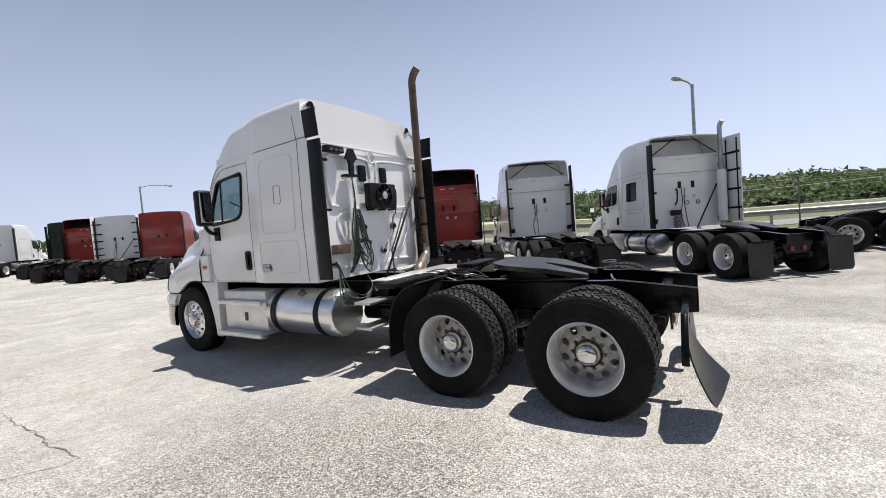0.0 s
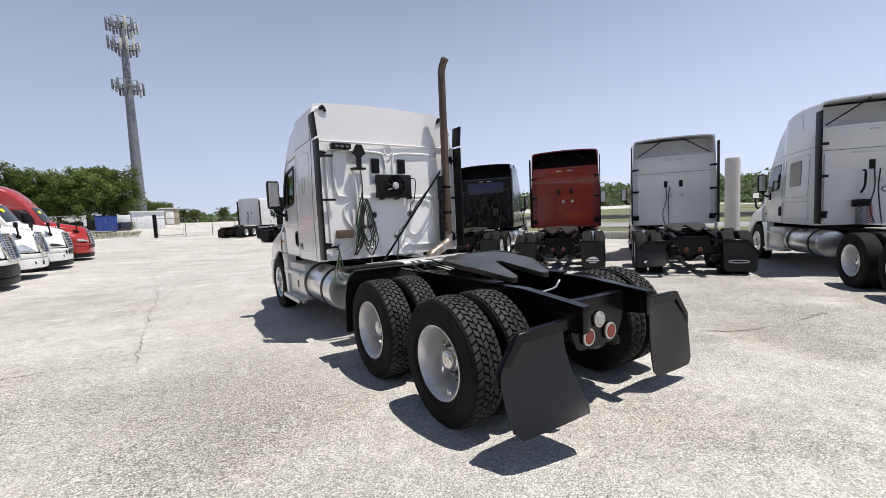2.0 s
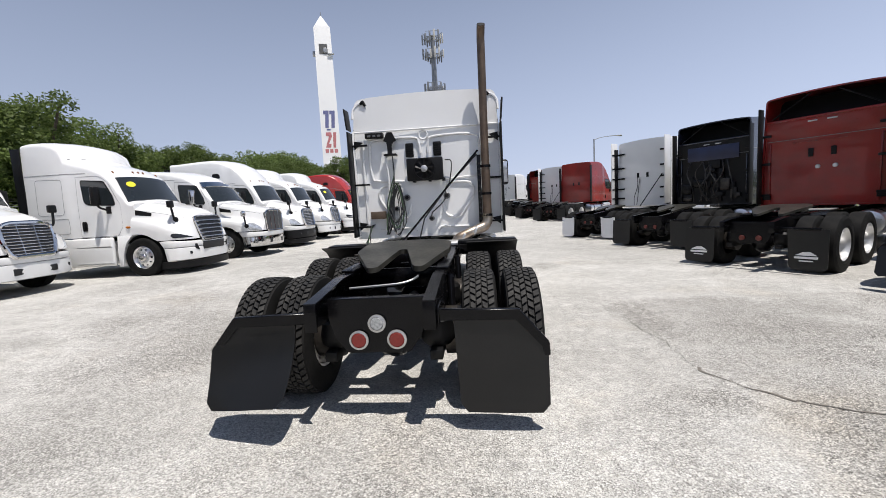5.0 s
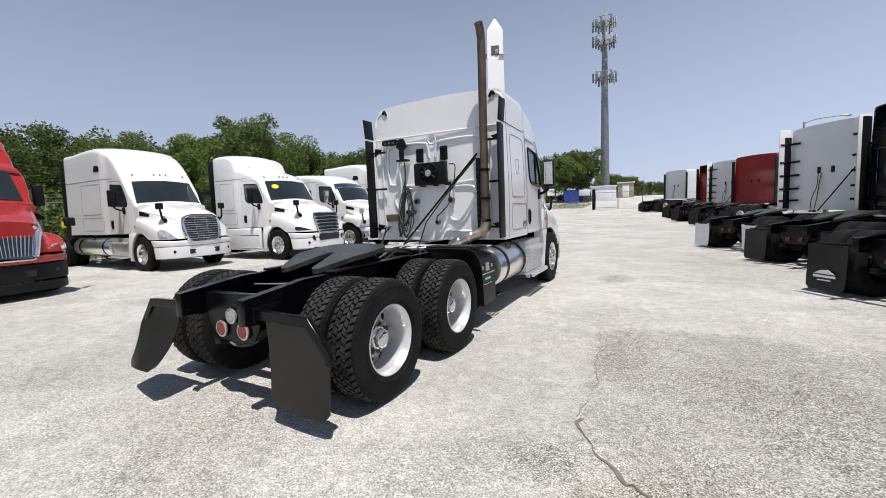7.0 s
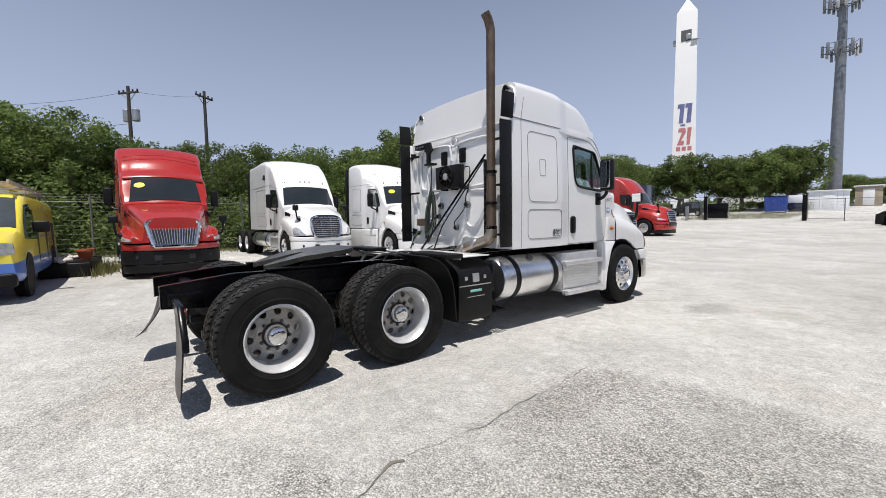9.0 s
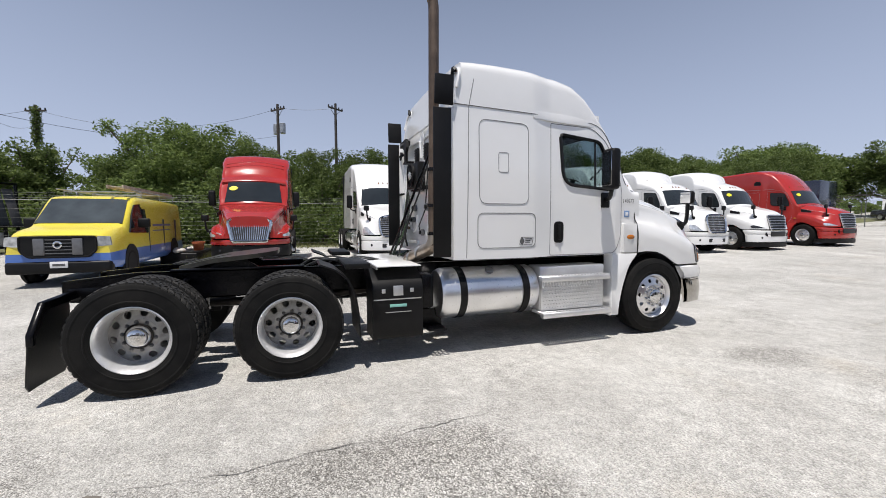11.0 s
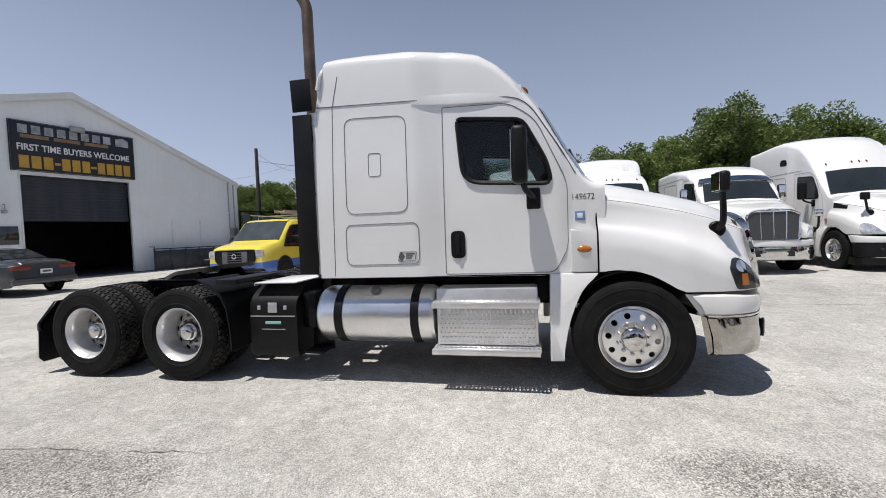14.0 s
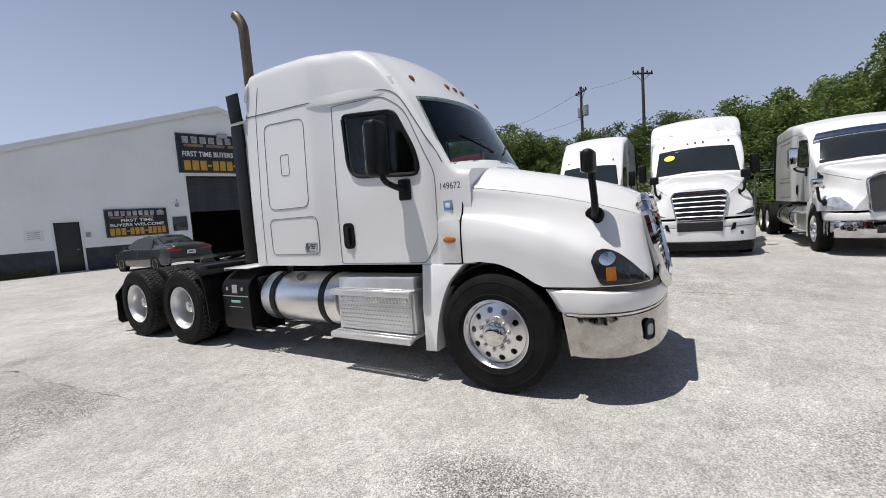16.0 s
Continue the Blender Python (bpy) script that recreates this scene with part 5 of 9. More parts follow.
        if nose == "slats":
            lamp_lo = [(q, 0.985 + 0.3 * (z - 0.945)) for q, z in lamp_lo]
        part("headlamp", hd.patch(6.935 + dy, 7.315 + dy, lambda q: lerp(lamp_lo, q), lambda q: lerp(lamp_hi, q), s, ny=40 if detail else 24), lens, t, "headlamp")
    if not detail:
        for s in (-1, 1):
            line = [(s * (cab.side(y, 2.86) + 0.001), y, 2.86) for y in np.linspace(rear + 0.02, 4.7 + dy, 20) if cab.roof(1.0, y) > 3.05]
            if len(line) > 3:
                part("roof_joint", tube(bmesh.new(), line, 0.006, 5), GAP, t)
            seam = []
            for y in np.linspace(5.9 + dy, 7.2 + dy, 22):
                p = hd.half(y)[12]
                seam.append((s * (p.x + 0.001), y - hd.lean(y, p.y), p.y + 0.001))
            part("bonnet_gap", tube(bmesh.new(), seam, 0.005, 5), GAP, t)
            part("cowl_vent", hd.patch(5.93 + dy, 6.35 + dy, lambda q: 1.66 - 0.05 * q, lambda q: 1.80 - 0.10 * q, s, 0.006, 4, 6), PLASTIC, t)
            part("fog_lamp", nb(min(s * 0.72, s * 0.86), max(s * 0.72, s * 0.86), 7.18 + dy, 7.305 + dy, 0.52, 0.61, 0.02), LAMPDARK, t)
            if roof == "high" and rear < 2.6:
                flank_panel("roof_vent", cab, s, [(4.05, 3.12), (4.45, 3.10), (4.40, 3.30), (4.12, 3.32)], 0.08, 0.006, PLASTIC, t)
        z0, z1 = (0.62, 0.84) if nose == "slats" else (0.47, 0.62)
        part("bumper_slot", nb(-0.46, 0.46, 7.25 + dy, (7.432 if nose == "slats" else 7.415) + dy, z0, z1, 0.02), mat("grille_mesh_black", (0.012, 0.012, 0.013), 0.5), t)
        if nose == "slats":
            for s in (-1, 1):
                o = rounded([(s * 0.60, 0.62), (s * 0.70, 0.66), (s * 0.72, 0.80), (s * 0.66, 0.80)], 0.01)
                part("bumper_slot", plate(bmesh.new(), o, lambda x, z: (x, 7.425 + dy - 0.28 * (abs(x) - 0.45), z), (0, 0.06, 0)), PLASTIC, t)
        if nose == "slats" or bumper is PLASTIC:
            part("lower_spoiler", bumper_bm(dy, 0.15, 0.355, half=1.11), PLASTIC, t)
    if roof == "step":
        line = [(x, 4.29 + dy - cab.wrap * x * x, cab.roof(x, 4.29 + dy - cab.wrap * x * x) + 0.004) for x in np.linspace(-0.98, 0.98, 24)]
        part("roof_joint", tube(bmesh.new(), line, 0.008, 5), GAP, t)
    if roof == "slope":
        part("sun_visor", cab.glass(5.20 + dy, 5.47 + dy, 1.0, 0.05, off=(0, 0.02, 0.04)), paint, t)
        for q in (4.45, 4.62):
            line = [(x, q + dy + 0.10 * abs(x) - cab.wrap * x * x, cab.roof(x, q + dy + 0.10 * abs(x) - cab.wrap * x * x) - 0.004) for x in np.linspace(-0.95, 0.95, 24)]
            part("fairing_rib", tube(bmesh.new(), line, 0.022, 6), paint, t)
    if chrome_mirror:
        part("sun_visor", cab.glass(5.28 + dy, 5.47 + dy, 1.0, 0.05, off=(0, 0.02, 0.03)), CHROME, t, "chrome sun visor")
    if fairing:
        for s in (-1, 1):
            part("tank_fairing", nb(min(s * 1.08, s * 1.20), max(s * 1.08, s * 1.20), rear + 0.1, front - 0.8, 0.32, 1.10, 0.05, 3), paint, t)
    part("bonnet", hd.build(5.84 + dy, 7.33 + dy, 0.035 if detail else 0.06), paint, t)
    part("bumper", bumper_bm(dy, 0.365, 0.715, back=6.735, slant=0.055, bulge=0.012), bumper or CHROME, t)
    part("bumper_top", bumper_bm(dy, 0.72, 0.912, back=6.61, slant=0.125, bulge=0.014, drop=0.03), paint, t)
    if detail:
        # dark strip added in the gap below the bonnet, standing for its shade
        part("bumper_filler", bumper_bm(dy, 0.86, 0.945, half=1.085, back=6.62), GREASE, t)
    if bumper in (CHROME, None, BUMPERCHROME):
        part("bumper_trim", bumper_bm(dy, 0.708, 0.728, half=1.125, back=6.74), CHROME, t)
    grille(t, nose, dy)
    for x in (-0.76, -0.18, 0.0, 0.18, 0.76):
        yy = 5.30 + dy - cab.wrap * x * x
        bm = bmesh.new()
        lathe(bm, [(0.028, -0.01), (0.026, 0.012), (0.015, 0.022), (0, 0.024)], 12, Matrix.Translation((x, yy, cab.roof(x, yy))) @ pose(0, 0, 0, -48, 0, 0) @ Matrix.Diagonal((0.8, 1.7, 1, 1)), "z")
        part("roof_lamp", bm, LAMPROOF, t)
    for k in range(stacks):
        s = 1 - 2 * k
        part("exhaust_pipe", tube(bmesh.new(), smooth_line([(s * 0.95, rear - 0.2, 0.9), (s * 0.95, rear - 0.2, 3.6), (s * 0.95, rear - 0.2, 4.0), (s * 0.95, rear - 0.32, 4.15)], 6), 0.065, 12), GALV, t)
    # back of the cab
    if not detail:
        for x in (-0.2, 0.22):
            part("vent", nb(x - 0.05, x + 0.05, rear - 0.02 + (0.05 if open_back else 0), rear + 0.02 + (0.05 if open_back else 0), 2.3, 2.5, 0.01), PLASTIC, t)
        for k in range(2 if paint is WHITE else 0):
            q = smooth_line([(-0.2 + 0.1 * k, rear - 0.03, 2.3), (-0.2 + 0.06 * k, rear - 0.06, 1.9), (-0.30 + 0.16 * k, rear - 0.12, 1.5), (-0.26 + 0.12 * k, rear - 0.2, 1.15)], 6)
            part("air_hose", tube(bmesh.new(), q, 0.013, 6), HOSE, t)
    part("deck_plate", nb(-0.44, 0.44, max(1.9, rear - 0.85), rear - 0.25, 1.035, 1.06, 0.006), ALUDULL, t)
    return t, cab, hd


def amber_bm(s, cab, y, x):
    bm = bmesh.new()
    lathe(bm, [(0.05, -0.02), (0.05, 0.004), (0.03, 0.018), (0, 0.022)], 20, Matrix.Translation((s * x, y, 1.345)) @ Matrix.Diagonal((1, 1.3, 0.62, 1)) @ pose(0, 0, 0, 0, 0, 0 if s > 0 else 180))
    return bm

# ---- the white tractor in the middle of the lot ----
hero, hcab, hhood = tractor("semi_truck", pose(0, 0, 0), "white tractor with mid-roof sleeper and tall rusty exhaust stack", WHITE, "mid", "aero", "bars", 3.08, 0.0, True,
                            group="", bumper=BUMPERCHROME, flaps="curved", lamps=LAMPDARK)
RW = 3.08


def hero_roof():
    """Roof cap joint, brow above the doors, rear drip edge."""
    for s in (-1, 1):
        line = [(s * (hcab.side(y, 2.84) + 0.001), y, 2.885 - 0.03 * (y - 3.1)) for y in np.linspace(3.09, 5.0, 30)]
        line += [(s * (hcab.side(p.y, p.z) + 0.001), p.y, p.z) for p in smooth_line([(0, 5.05, 2.825), (0, 5.16, 2.79), (0, 5.27, 2.70), (0, 5.40, 2.50), (0, 5.56, 2.24), (0, 5.66, 2.06)], 5)]
        part("roof_joint", tube(bmesh.new(), line, 0.005, 5), SEAM, hero)
        line = [(s * (hcab.side(3.24, z) + 0.001), 3.24 + 0.04 * (z - 1.14) / 2 + rear_lean(z) * 0.8, z) for z in np.linspace(1.14, 3.18, 20)]
        part("panel_gap", tube(bmesh.new(), line, 0.0045, 5), GAP, hero)
        bm = bmesh.new()
        rows = []
        for y in np.linspace(4.12, 5.18, 16):
            t = (y - 4.12) / 1.06
            z = 2.80 - 0.035 * t
            x = hcab.side(y, 2.75)
            o = 0.034 * math.sin(math.pi * min(1.0, 0.12 + 0.88 * t)) ** 0.7 - 0.012
            rows.append([(s * (x - 0.02), y, z + 0.17), (s * (x + o), y, z + 0.02), (s * (x + o - 0.004), y, z + 0.004), (s * (x - 0.02), y, z - 0.002)])
        v = grid(bm, rows, True)
        bm.faces.new(v[0])
        bm.faces.new(v[-1])
        part("door_brow", bm, WHITE, hero)
        o, place = side_outline(hcab, s, [(3.65, 2.14), (3.78, 2.14), (3.78, 2.37), (3.65, 2.37)], 0.03, 0.001)
        part("latch", ring_line(bmesh.new(), o, place, 0.004), GAP, hero)
        # lock decal
        o, place = side_outline(hcab, s, [(3.93, 1.28), (4.10, 1.28), (4.12, 1.37), (3.95, 1.37)], 0.01, 0.004)
        d = part("decal", ring_line(bmesh.new(), o, place, 0.003), SEAM, hero, "small black and white decal")
        bm = bmesh.new()
        plate(bm, [(3.93, 1.325), (3.965, 1.375), (4.0, 1.325), (3.965, 1.275)], lambda y, z: (s * (hcab.side(y, z) + 0.005), y, z), (s * 0.01, 0, 0))
        part("diamond", bm, SEAM, d)
        for k, (z, w) in enumerate(((1.35, 0.09), (1.33, 0.07), (1.31, 0.06))):
            part("line", nb(min(s * 1.186, s * 1.195), max(s * 1.186, s * 1.195), 4.01, 4.01 + w, z - 0.006, z + 0.005), SEAM, d)
    bm = tube(bmesh.new(), [(x, RW - 0.006, 2.83 + 0.0 * x) for x in np.linspace(-1.14, 1.14, 20)], 0.014, 6)
    part("rear_drip_edge", bm, WHITE, hero)


hero_roof()


def hero_rear_wall():
    y = RW
    # embossed ribs pressed into the rear wall
    arch = [(0.06, 2.45), (0.08, 2.62), (0.17, 2.70), (0.77, 2.70), (0.88, 2.57), (0.86, 2.12), (0.75, 2.05), (0.34, 2.02)]
    loop = [(0.26, 1.66), (0.29, 1.50), (0.37, 1.43), (0.52, 1.42), (0.62, 1.54), (0.76, 1.76), (0.75, 1.90), (0.66, 1.96), (0.40, 1.97)]
    foot = [(0.18, 1.22), (0.24, 1.27), (0.44, 1.26), (0.80, 1.25)]
    ribs = [[(k * x - 0.03, z) for x, z in r] for r in (arch, loop, foot) for k in (-1, 1)] + [[(-1.02, 2.70), (-1.02, 1.35)], [(0.98, 2.70), (0.98, 1.35)]]
    for r in ribs:
        line = smooth_line([(x, y - 0.002, z) for x, z in r], 7) if len(r) > 2 else [Vector((x, y - 0.002, z)) for x, z in r]
        part("pressed_rib", tube(bmesh.new(), line, 0.019, 8), WHITE, hero)
    bm = bmesh.new()
    lathe(bm, [(0.085, 0), (0.07, 0.012), (0.05, 0.004)], 20, pose(-0.03, y - 0.001, 2.735, 0, 0, -90))
    part("pressed_rib", bm, WHITE, hero)
    for x in (-0.26, 0.185):
        v = part("vent", nb(x - 0.065, x + 0.065, y - 0.03, y + 0.01, 2.395, 2.615, 0.015), PLASTIC, hero, "black plastic air vent")
        for k in range(5):
            part("slat", nb(x - 0.05, x + 0.05, y - 0.038, y - 0.028, 2.43 + 0.036 * k, 2.445 + 0.036 * k), PLASTIC, v)
    # air conditioner condenser with fan
    f = part("condenser", nb(-0.30, 0.27, y - 0.16, y - 0.05, 2.01, 2.36, 0.015), PLASTIC, hero, "black condenser box with a round fan")
    for x0, z0, x1, z1 in ((-0.2, 2.03, -0.2, 1.99), (0.27, 2.03, 0.27, 1.99), (0.05, 2.03, 0.05, 1.99)):
        part("foot", nb(x0 - 0.02, x0 + 0.02, y - 0.12, y, z1, z0 + 0.01), PLASTIC, f)
    bm = bmesh.new()
    lathe(bm, [(0.165, 0), (0.165, 0.035), (0.155, 0.035), (0.15, 0.0)], 28, pose(-0.02, y - 0.155, 2.19, 0, 0, -90))
    part("fan_ring", bm, PLASTIC, f)
    for k in range(9):
        a = 2 * math.pi * k / 9
        m = pose(-0.02, y - 0.172, 2.19) @ pose(0, 0, 0, 0, math.degrees(a), 0)
        part("blade", nb(0.04, 0.145, -0.004, 0.004, -0.03, 0.03, m=m @ pose(0, 0, 0, 35, 0, 0)), PLASTIC, f)
    bm = bmesh.new()
    lathe(bm, [(0.055, 0), (0.052, 0.02), (0.03, 0.03), (0, 0.032)], 20, pose(-0.02, y - 0.175, 2.19, 0, 0, -90))
    part("hub", bm, ALUDULL, f)
    # hose bracket, light bar, small boxes
    bm = nb(-0.95, -0.66, y - 0.10, y, 2.72, 2.80, 0.01)
    lb = part("lamp_bracket", bm, PLASTIC, hero, "black bracket with small work lamps")
    for x in (-0.88, -0.80, -0.72):
        part("lamp", nb(x - 0.025, x + 0.025, y - 0.11, y - 0.098, 2.735, 2.765, 0.006), SOCKET, lb)
    bm = bmesh.new()
    plate(bm, [(-0.59, 2.79), (-0.51, 2.79), (-0.45, 2.66), (-0.49, 2.64), (-0.525, 2.60), (-0.525, 2.45), (-0.595, 2.45), (-0.595, 2.60), (-0.61, 2.64), (-0.655, 2.66)], lambda x, z: (x, y - 0.12, z), (0, -0.04, 0))
    part("hose_bracket", bm, PLASTIC, hero, "black hose bracket")
    part("hose_bracket", nb(-0.66, -0.46, y - 0.12, y, 2.43, 2.46, 0.004), PLASTIC, hero)
    part("hose_box", nb(-0.94, -0.70, y - 0.10, y, 1.44, 1.56, 0.01), RUST, hero)
    for x, z, r in ((-0.34, 1.76, 0.05), (0.30, 1.76, 0.055), (0.04, 1.41, 0.045), (-0.52, 1.59, 0.04), (-0.41, 1.59, 0.04)):
        bm = bmesh.new()
        cyl(bm, r, (x, y, z), (x, y - 0.05, z), 18, 0.01)
        k = part("socket", bm, SOCKET, hero)
        bm = bmesh.new()
        cyl(bm, r * 0.6, (x, y - 0.05, z), (x, y - 0.075, z), 14, 0.006)
        part("cap", bm, PLASTIC, k)
    part("grab_handle", tube(bmesh.new(), smooth_line([(-0.64, y, 2.42), (-0.64, y - 0.07, 2.38), (-0.61, y - 0.07, 2.05), (-0.62, y - 0.07, 1.55), (-0.62, y, 1.50)], 6), 0.017, 8), WHITE, hero)
    # side extenders
    for s in (-1, 1):
        for k, z in enumerate((2.62, 2.0, 1.32)):
            b = part("hinge_bracket", nb(min(s * 0.93, s * 1.18), max(s * 0.93, s * 1.18), y - 0.07, y - 0.03, z - 0.015, z + 0.015, 0.004), PLASTIC, hero)
            if k != 1:
                bm = bmesh.new()
                plate(bm, [(s * 1.00, z + 0.05), (s * 1.17, z + 0.08), (s * 1.17, z - 0.08)], lambda x, zz: (x, y - 0.05, zz), (0, -0.02, 0))
                part("gusset", bm, PLASTIC, b)
        part("inner_extender", nb(min(s * 1.145, s * 1.165), max(s * 1.145, s * 1.165), y - 0.06, y + 0.02, 1.16, 2.84, 0.006), WHITE, hero)
        m = pose(s * 1.205, y - 0.12, 3.0, 0, s * 5, 0)
        part("upper_extender", nb(-0.012, 0.012, -0.11, 0.11, -0.15, 0.17, 0.008, m=m), PLASTIC, hero)
        part("roof_clip", tube(bmesh.new(), smooth_line([(s * 1.165, y + 0.04, 3.06), (s * 1.15, y + 0.08, 3.22), (s * 1.06, y + 0.10, 3.305), (s * 0.97, y + 0.11, 3.30), (s * 0.95, y + 0.09, 3.22)], 5), 0.02, 6), WHITE, hero)
        part("roof_hook", tube(bmesh.new(), smooth_line([(s * 1.03, y + 0.08, 3.29), (s * 0.99, y + 0.07, 3.33), (s * 0.95, y + 0.07, 3.26)], 4), 0.022, 6), PLASTIC, hero)


hero_rear_wall()


def hero_exhaust():
    y = 2.93
    line = smooth_line([(0.93, y, 1.28), (0.93, y, 2.2), (0.935, y, 3.2), (0.94, y, 3.85), (0.94, y - 0.005, 4.03), (0.945, y - 0.05, 4.14), (0.95, y - 0.11, 4.21)], 8)
    st = part("exhaust_pipe", tube(bmesh.new(), line, [0.068 if p.z < 2.15 else 0.060 for p in line], 20, caps=False), RUST, hero, "tall rusty exhaust stack with a curved tip")
    part("inner_pipe", tube(bmesh.new(), [p for p in line if p.z > 3.6], 0.055, 16), mat("soot_hole_black", (0.006, 0.006, 0.006), 0.9), st)
    for z in (2.17, 1.75, 1.42):
        bm = bmesh.new()
        lathe(bm, [(0.066, -0.02), (0.078, -0.018), (0.078, 0.018), (0.066, 0.02)], 20, pose(0.931, y, z), "z")
        box(bm, 0.85, 0.88, y - 0.02, y + 0.02, z - 0.015, z + 0.015)
        part("clamp", bm, BLACK, st)
    bm = nb(0.80, 0.855, y - 0.02, y + 0.06, 1.2, 2.35, 0.006)
    sp = part("pipe_support", bm, BLACK, hero, "perforated black stack support post")
    # holes are black discs on the post, their dark put into the colour
    for k in range(12):
        bm = bmesh.new()
        cyl(bm, 0.017, (0.828, y - 0.024, 1.28 + 0.085 * k), (0.828, y - 0.018, 1.28 + 0.085 * k), 12)
        part("hole", bm, mat("soot_hole_black", (0.006, 0.006, 0.006), 0.9), sp)
    part("exhaust_elbow", tube(bmesh.new(), smooth_line([(0.93, y, 1.44), (0.925, y - 0.0, 1.34), (0.88, y - 0.03, 1.25), (0.76, y - 0.08, 1.20), (0.60, y - 0.14, 1.14), (0.46, y - 0.18, 1.07), (0.40, y - 0.18, 0.90)], 6), 0.078, 18), HOT, hero, "heat-stained exhaust elbow pipe")
    for p in ((0.72, y - 0.10, 1.185), (0.54, y - 0.16, 1.11)):
        bm = bmesh.new()
        lathe(bm, [(0.079, -0.02), (0.087, -0.018), (0.087, 0.018), (0.079, 0.02)], 18, pose(*p, 0, 22, 10))
        part("band", bm, GALV, hero)
    part("strut", tube(bmesh.new(), [(0.82, y, 2.42), (-0.44, y - 0.25, 1.03)], 0.016, 8), BLACK, hero)
    part("strut", tube(bmesh.new(), [(0.80, y, 2.36), (0.36, y - 0.02, 1.92), (0.10, y - 0.08, 1.60), (-0.05, y - 0.1, 1.42), (-0.15, y - 0.2, 1.03)], 0.011, 8), HOSE, hero)


hero_exhaust()


def hero_hoses():
    y = RW
    rnd = random.Random(4)
    for k in range(7):
        x = -0.50 + rnd.uniform(-0.04, 0.04)
        m = HOSEG if k == 5 else HOSE
        w, low, top = rnd.uniform(0.05, 0.14), rnd.uniform(1.12, 1.42), rnd.uniform(1.88, 2.0)
        loop = [(-0.53, y - 0.07, 2.42), (-0.52, y - 0.08, 2.15), (x - w * 0.5, y - 0.09, top - 0.06), (x - w, y - 0.11, 1.66), (x - w * 0.7, y - 0.15, low + 0.15), (x + rnd.uniform(-0.03, 0.03), y - 0.20, low),
                (x + w, y - 0.17, low + 0.18), (x + w * 0.9, y - 0.11, 1.62), (x + w * 0.3, y - 0.09, top), (x - w * 0.4, y - 0.10, top - 0.12), (x - w * 0.8 - 0.1 * rnd.random(), y - 0.12, 1.4), (-0.66 - 0.05 * rnd.random(), y - 0.06, 1.18)]
        part("air_hose", tube(bmesh.new(), smooth_line(loop, 7), 0.0085, 7), m, hero)
    for k in range(4):
        m = HOSEG if k % 2 else HOSE
        z = 1.30 - 0.02 * k
        loop = [(-0.90 - 0.02 * k, y - 0.02, z + 0.05), (-0.95, y - 0.12, z), (-0.92 - 0.05 * k, y - 0.25, 1.0 - 0.05 * k), (-0.72, y - 0.30, 0.90 - 0.03 * k), (-0.55, y - 0.28, 1.0), (-0.45, y - 0.12, 1.12)]
        part("air_hose", tube(bmesh.new(), smooth_line(loop, 7), 0.008, 7), m, hero)
    part("hose_spring", tube(bmesh.new(), [(-0.535 + 0.012 * math.cos(t * 2.2), y - 0.07 + 0.012 * math.sin(t * 2.2), 2.66 - t * 0.011) for t in range(60)], 0.004, 5), GALV, hero)
    part("cable", tube(bmesh.new(), smooth_line([(0.30, y - 0.06, 2.32), (0.40, y - 0.06, 2.28), (0.36, y - 0.06, 1.98), (0.30, y - 0.05, 1.90), (0.28, y - 0.05, 1.80)], 6), 0.009, 6), HOSE, hero)
    part("cable", tube(bmesh.new(), smooth_line([(0.30, y - 0.05, 1.76), (0.24, y - 0.07, 1.66), (0.12, y - 0.08, 1.55), (0.06, y - 0.08, 1.5), (0.04, y - 0.06, 1.42)], 6), 0.009, 6), HOSE, hero)


hero_hoses()


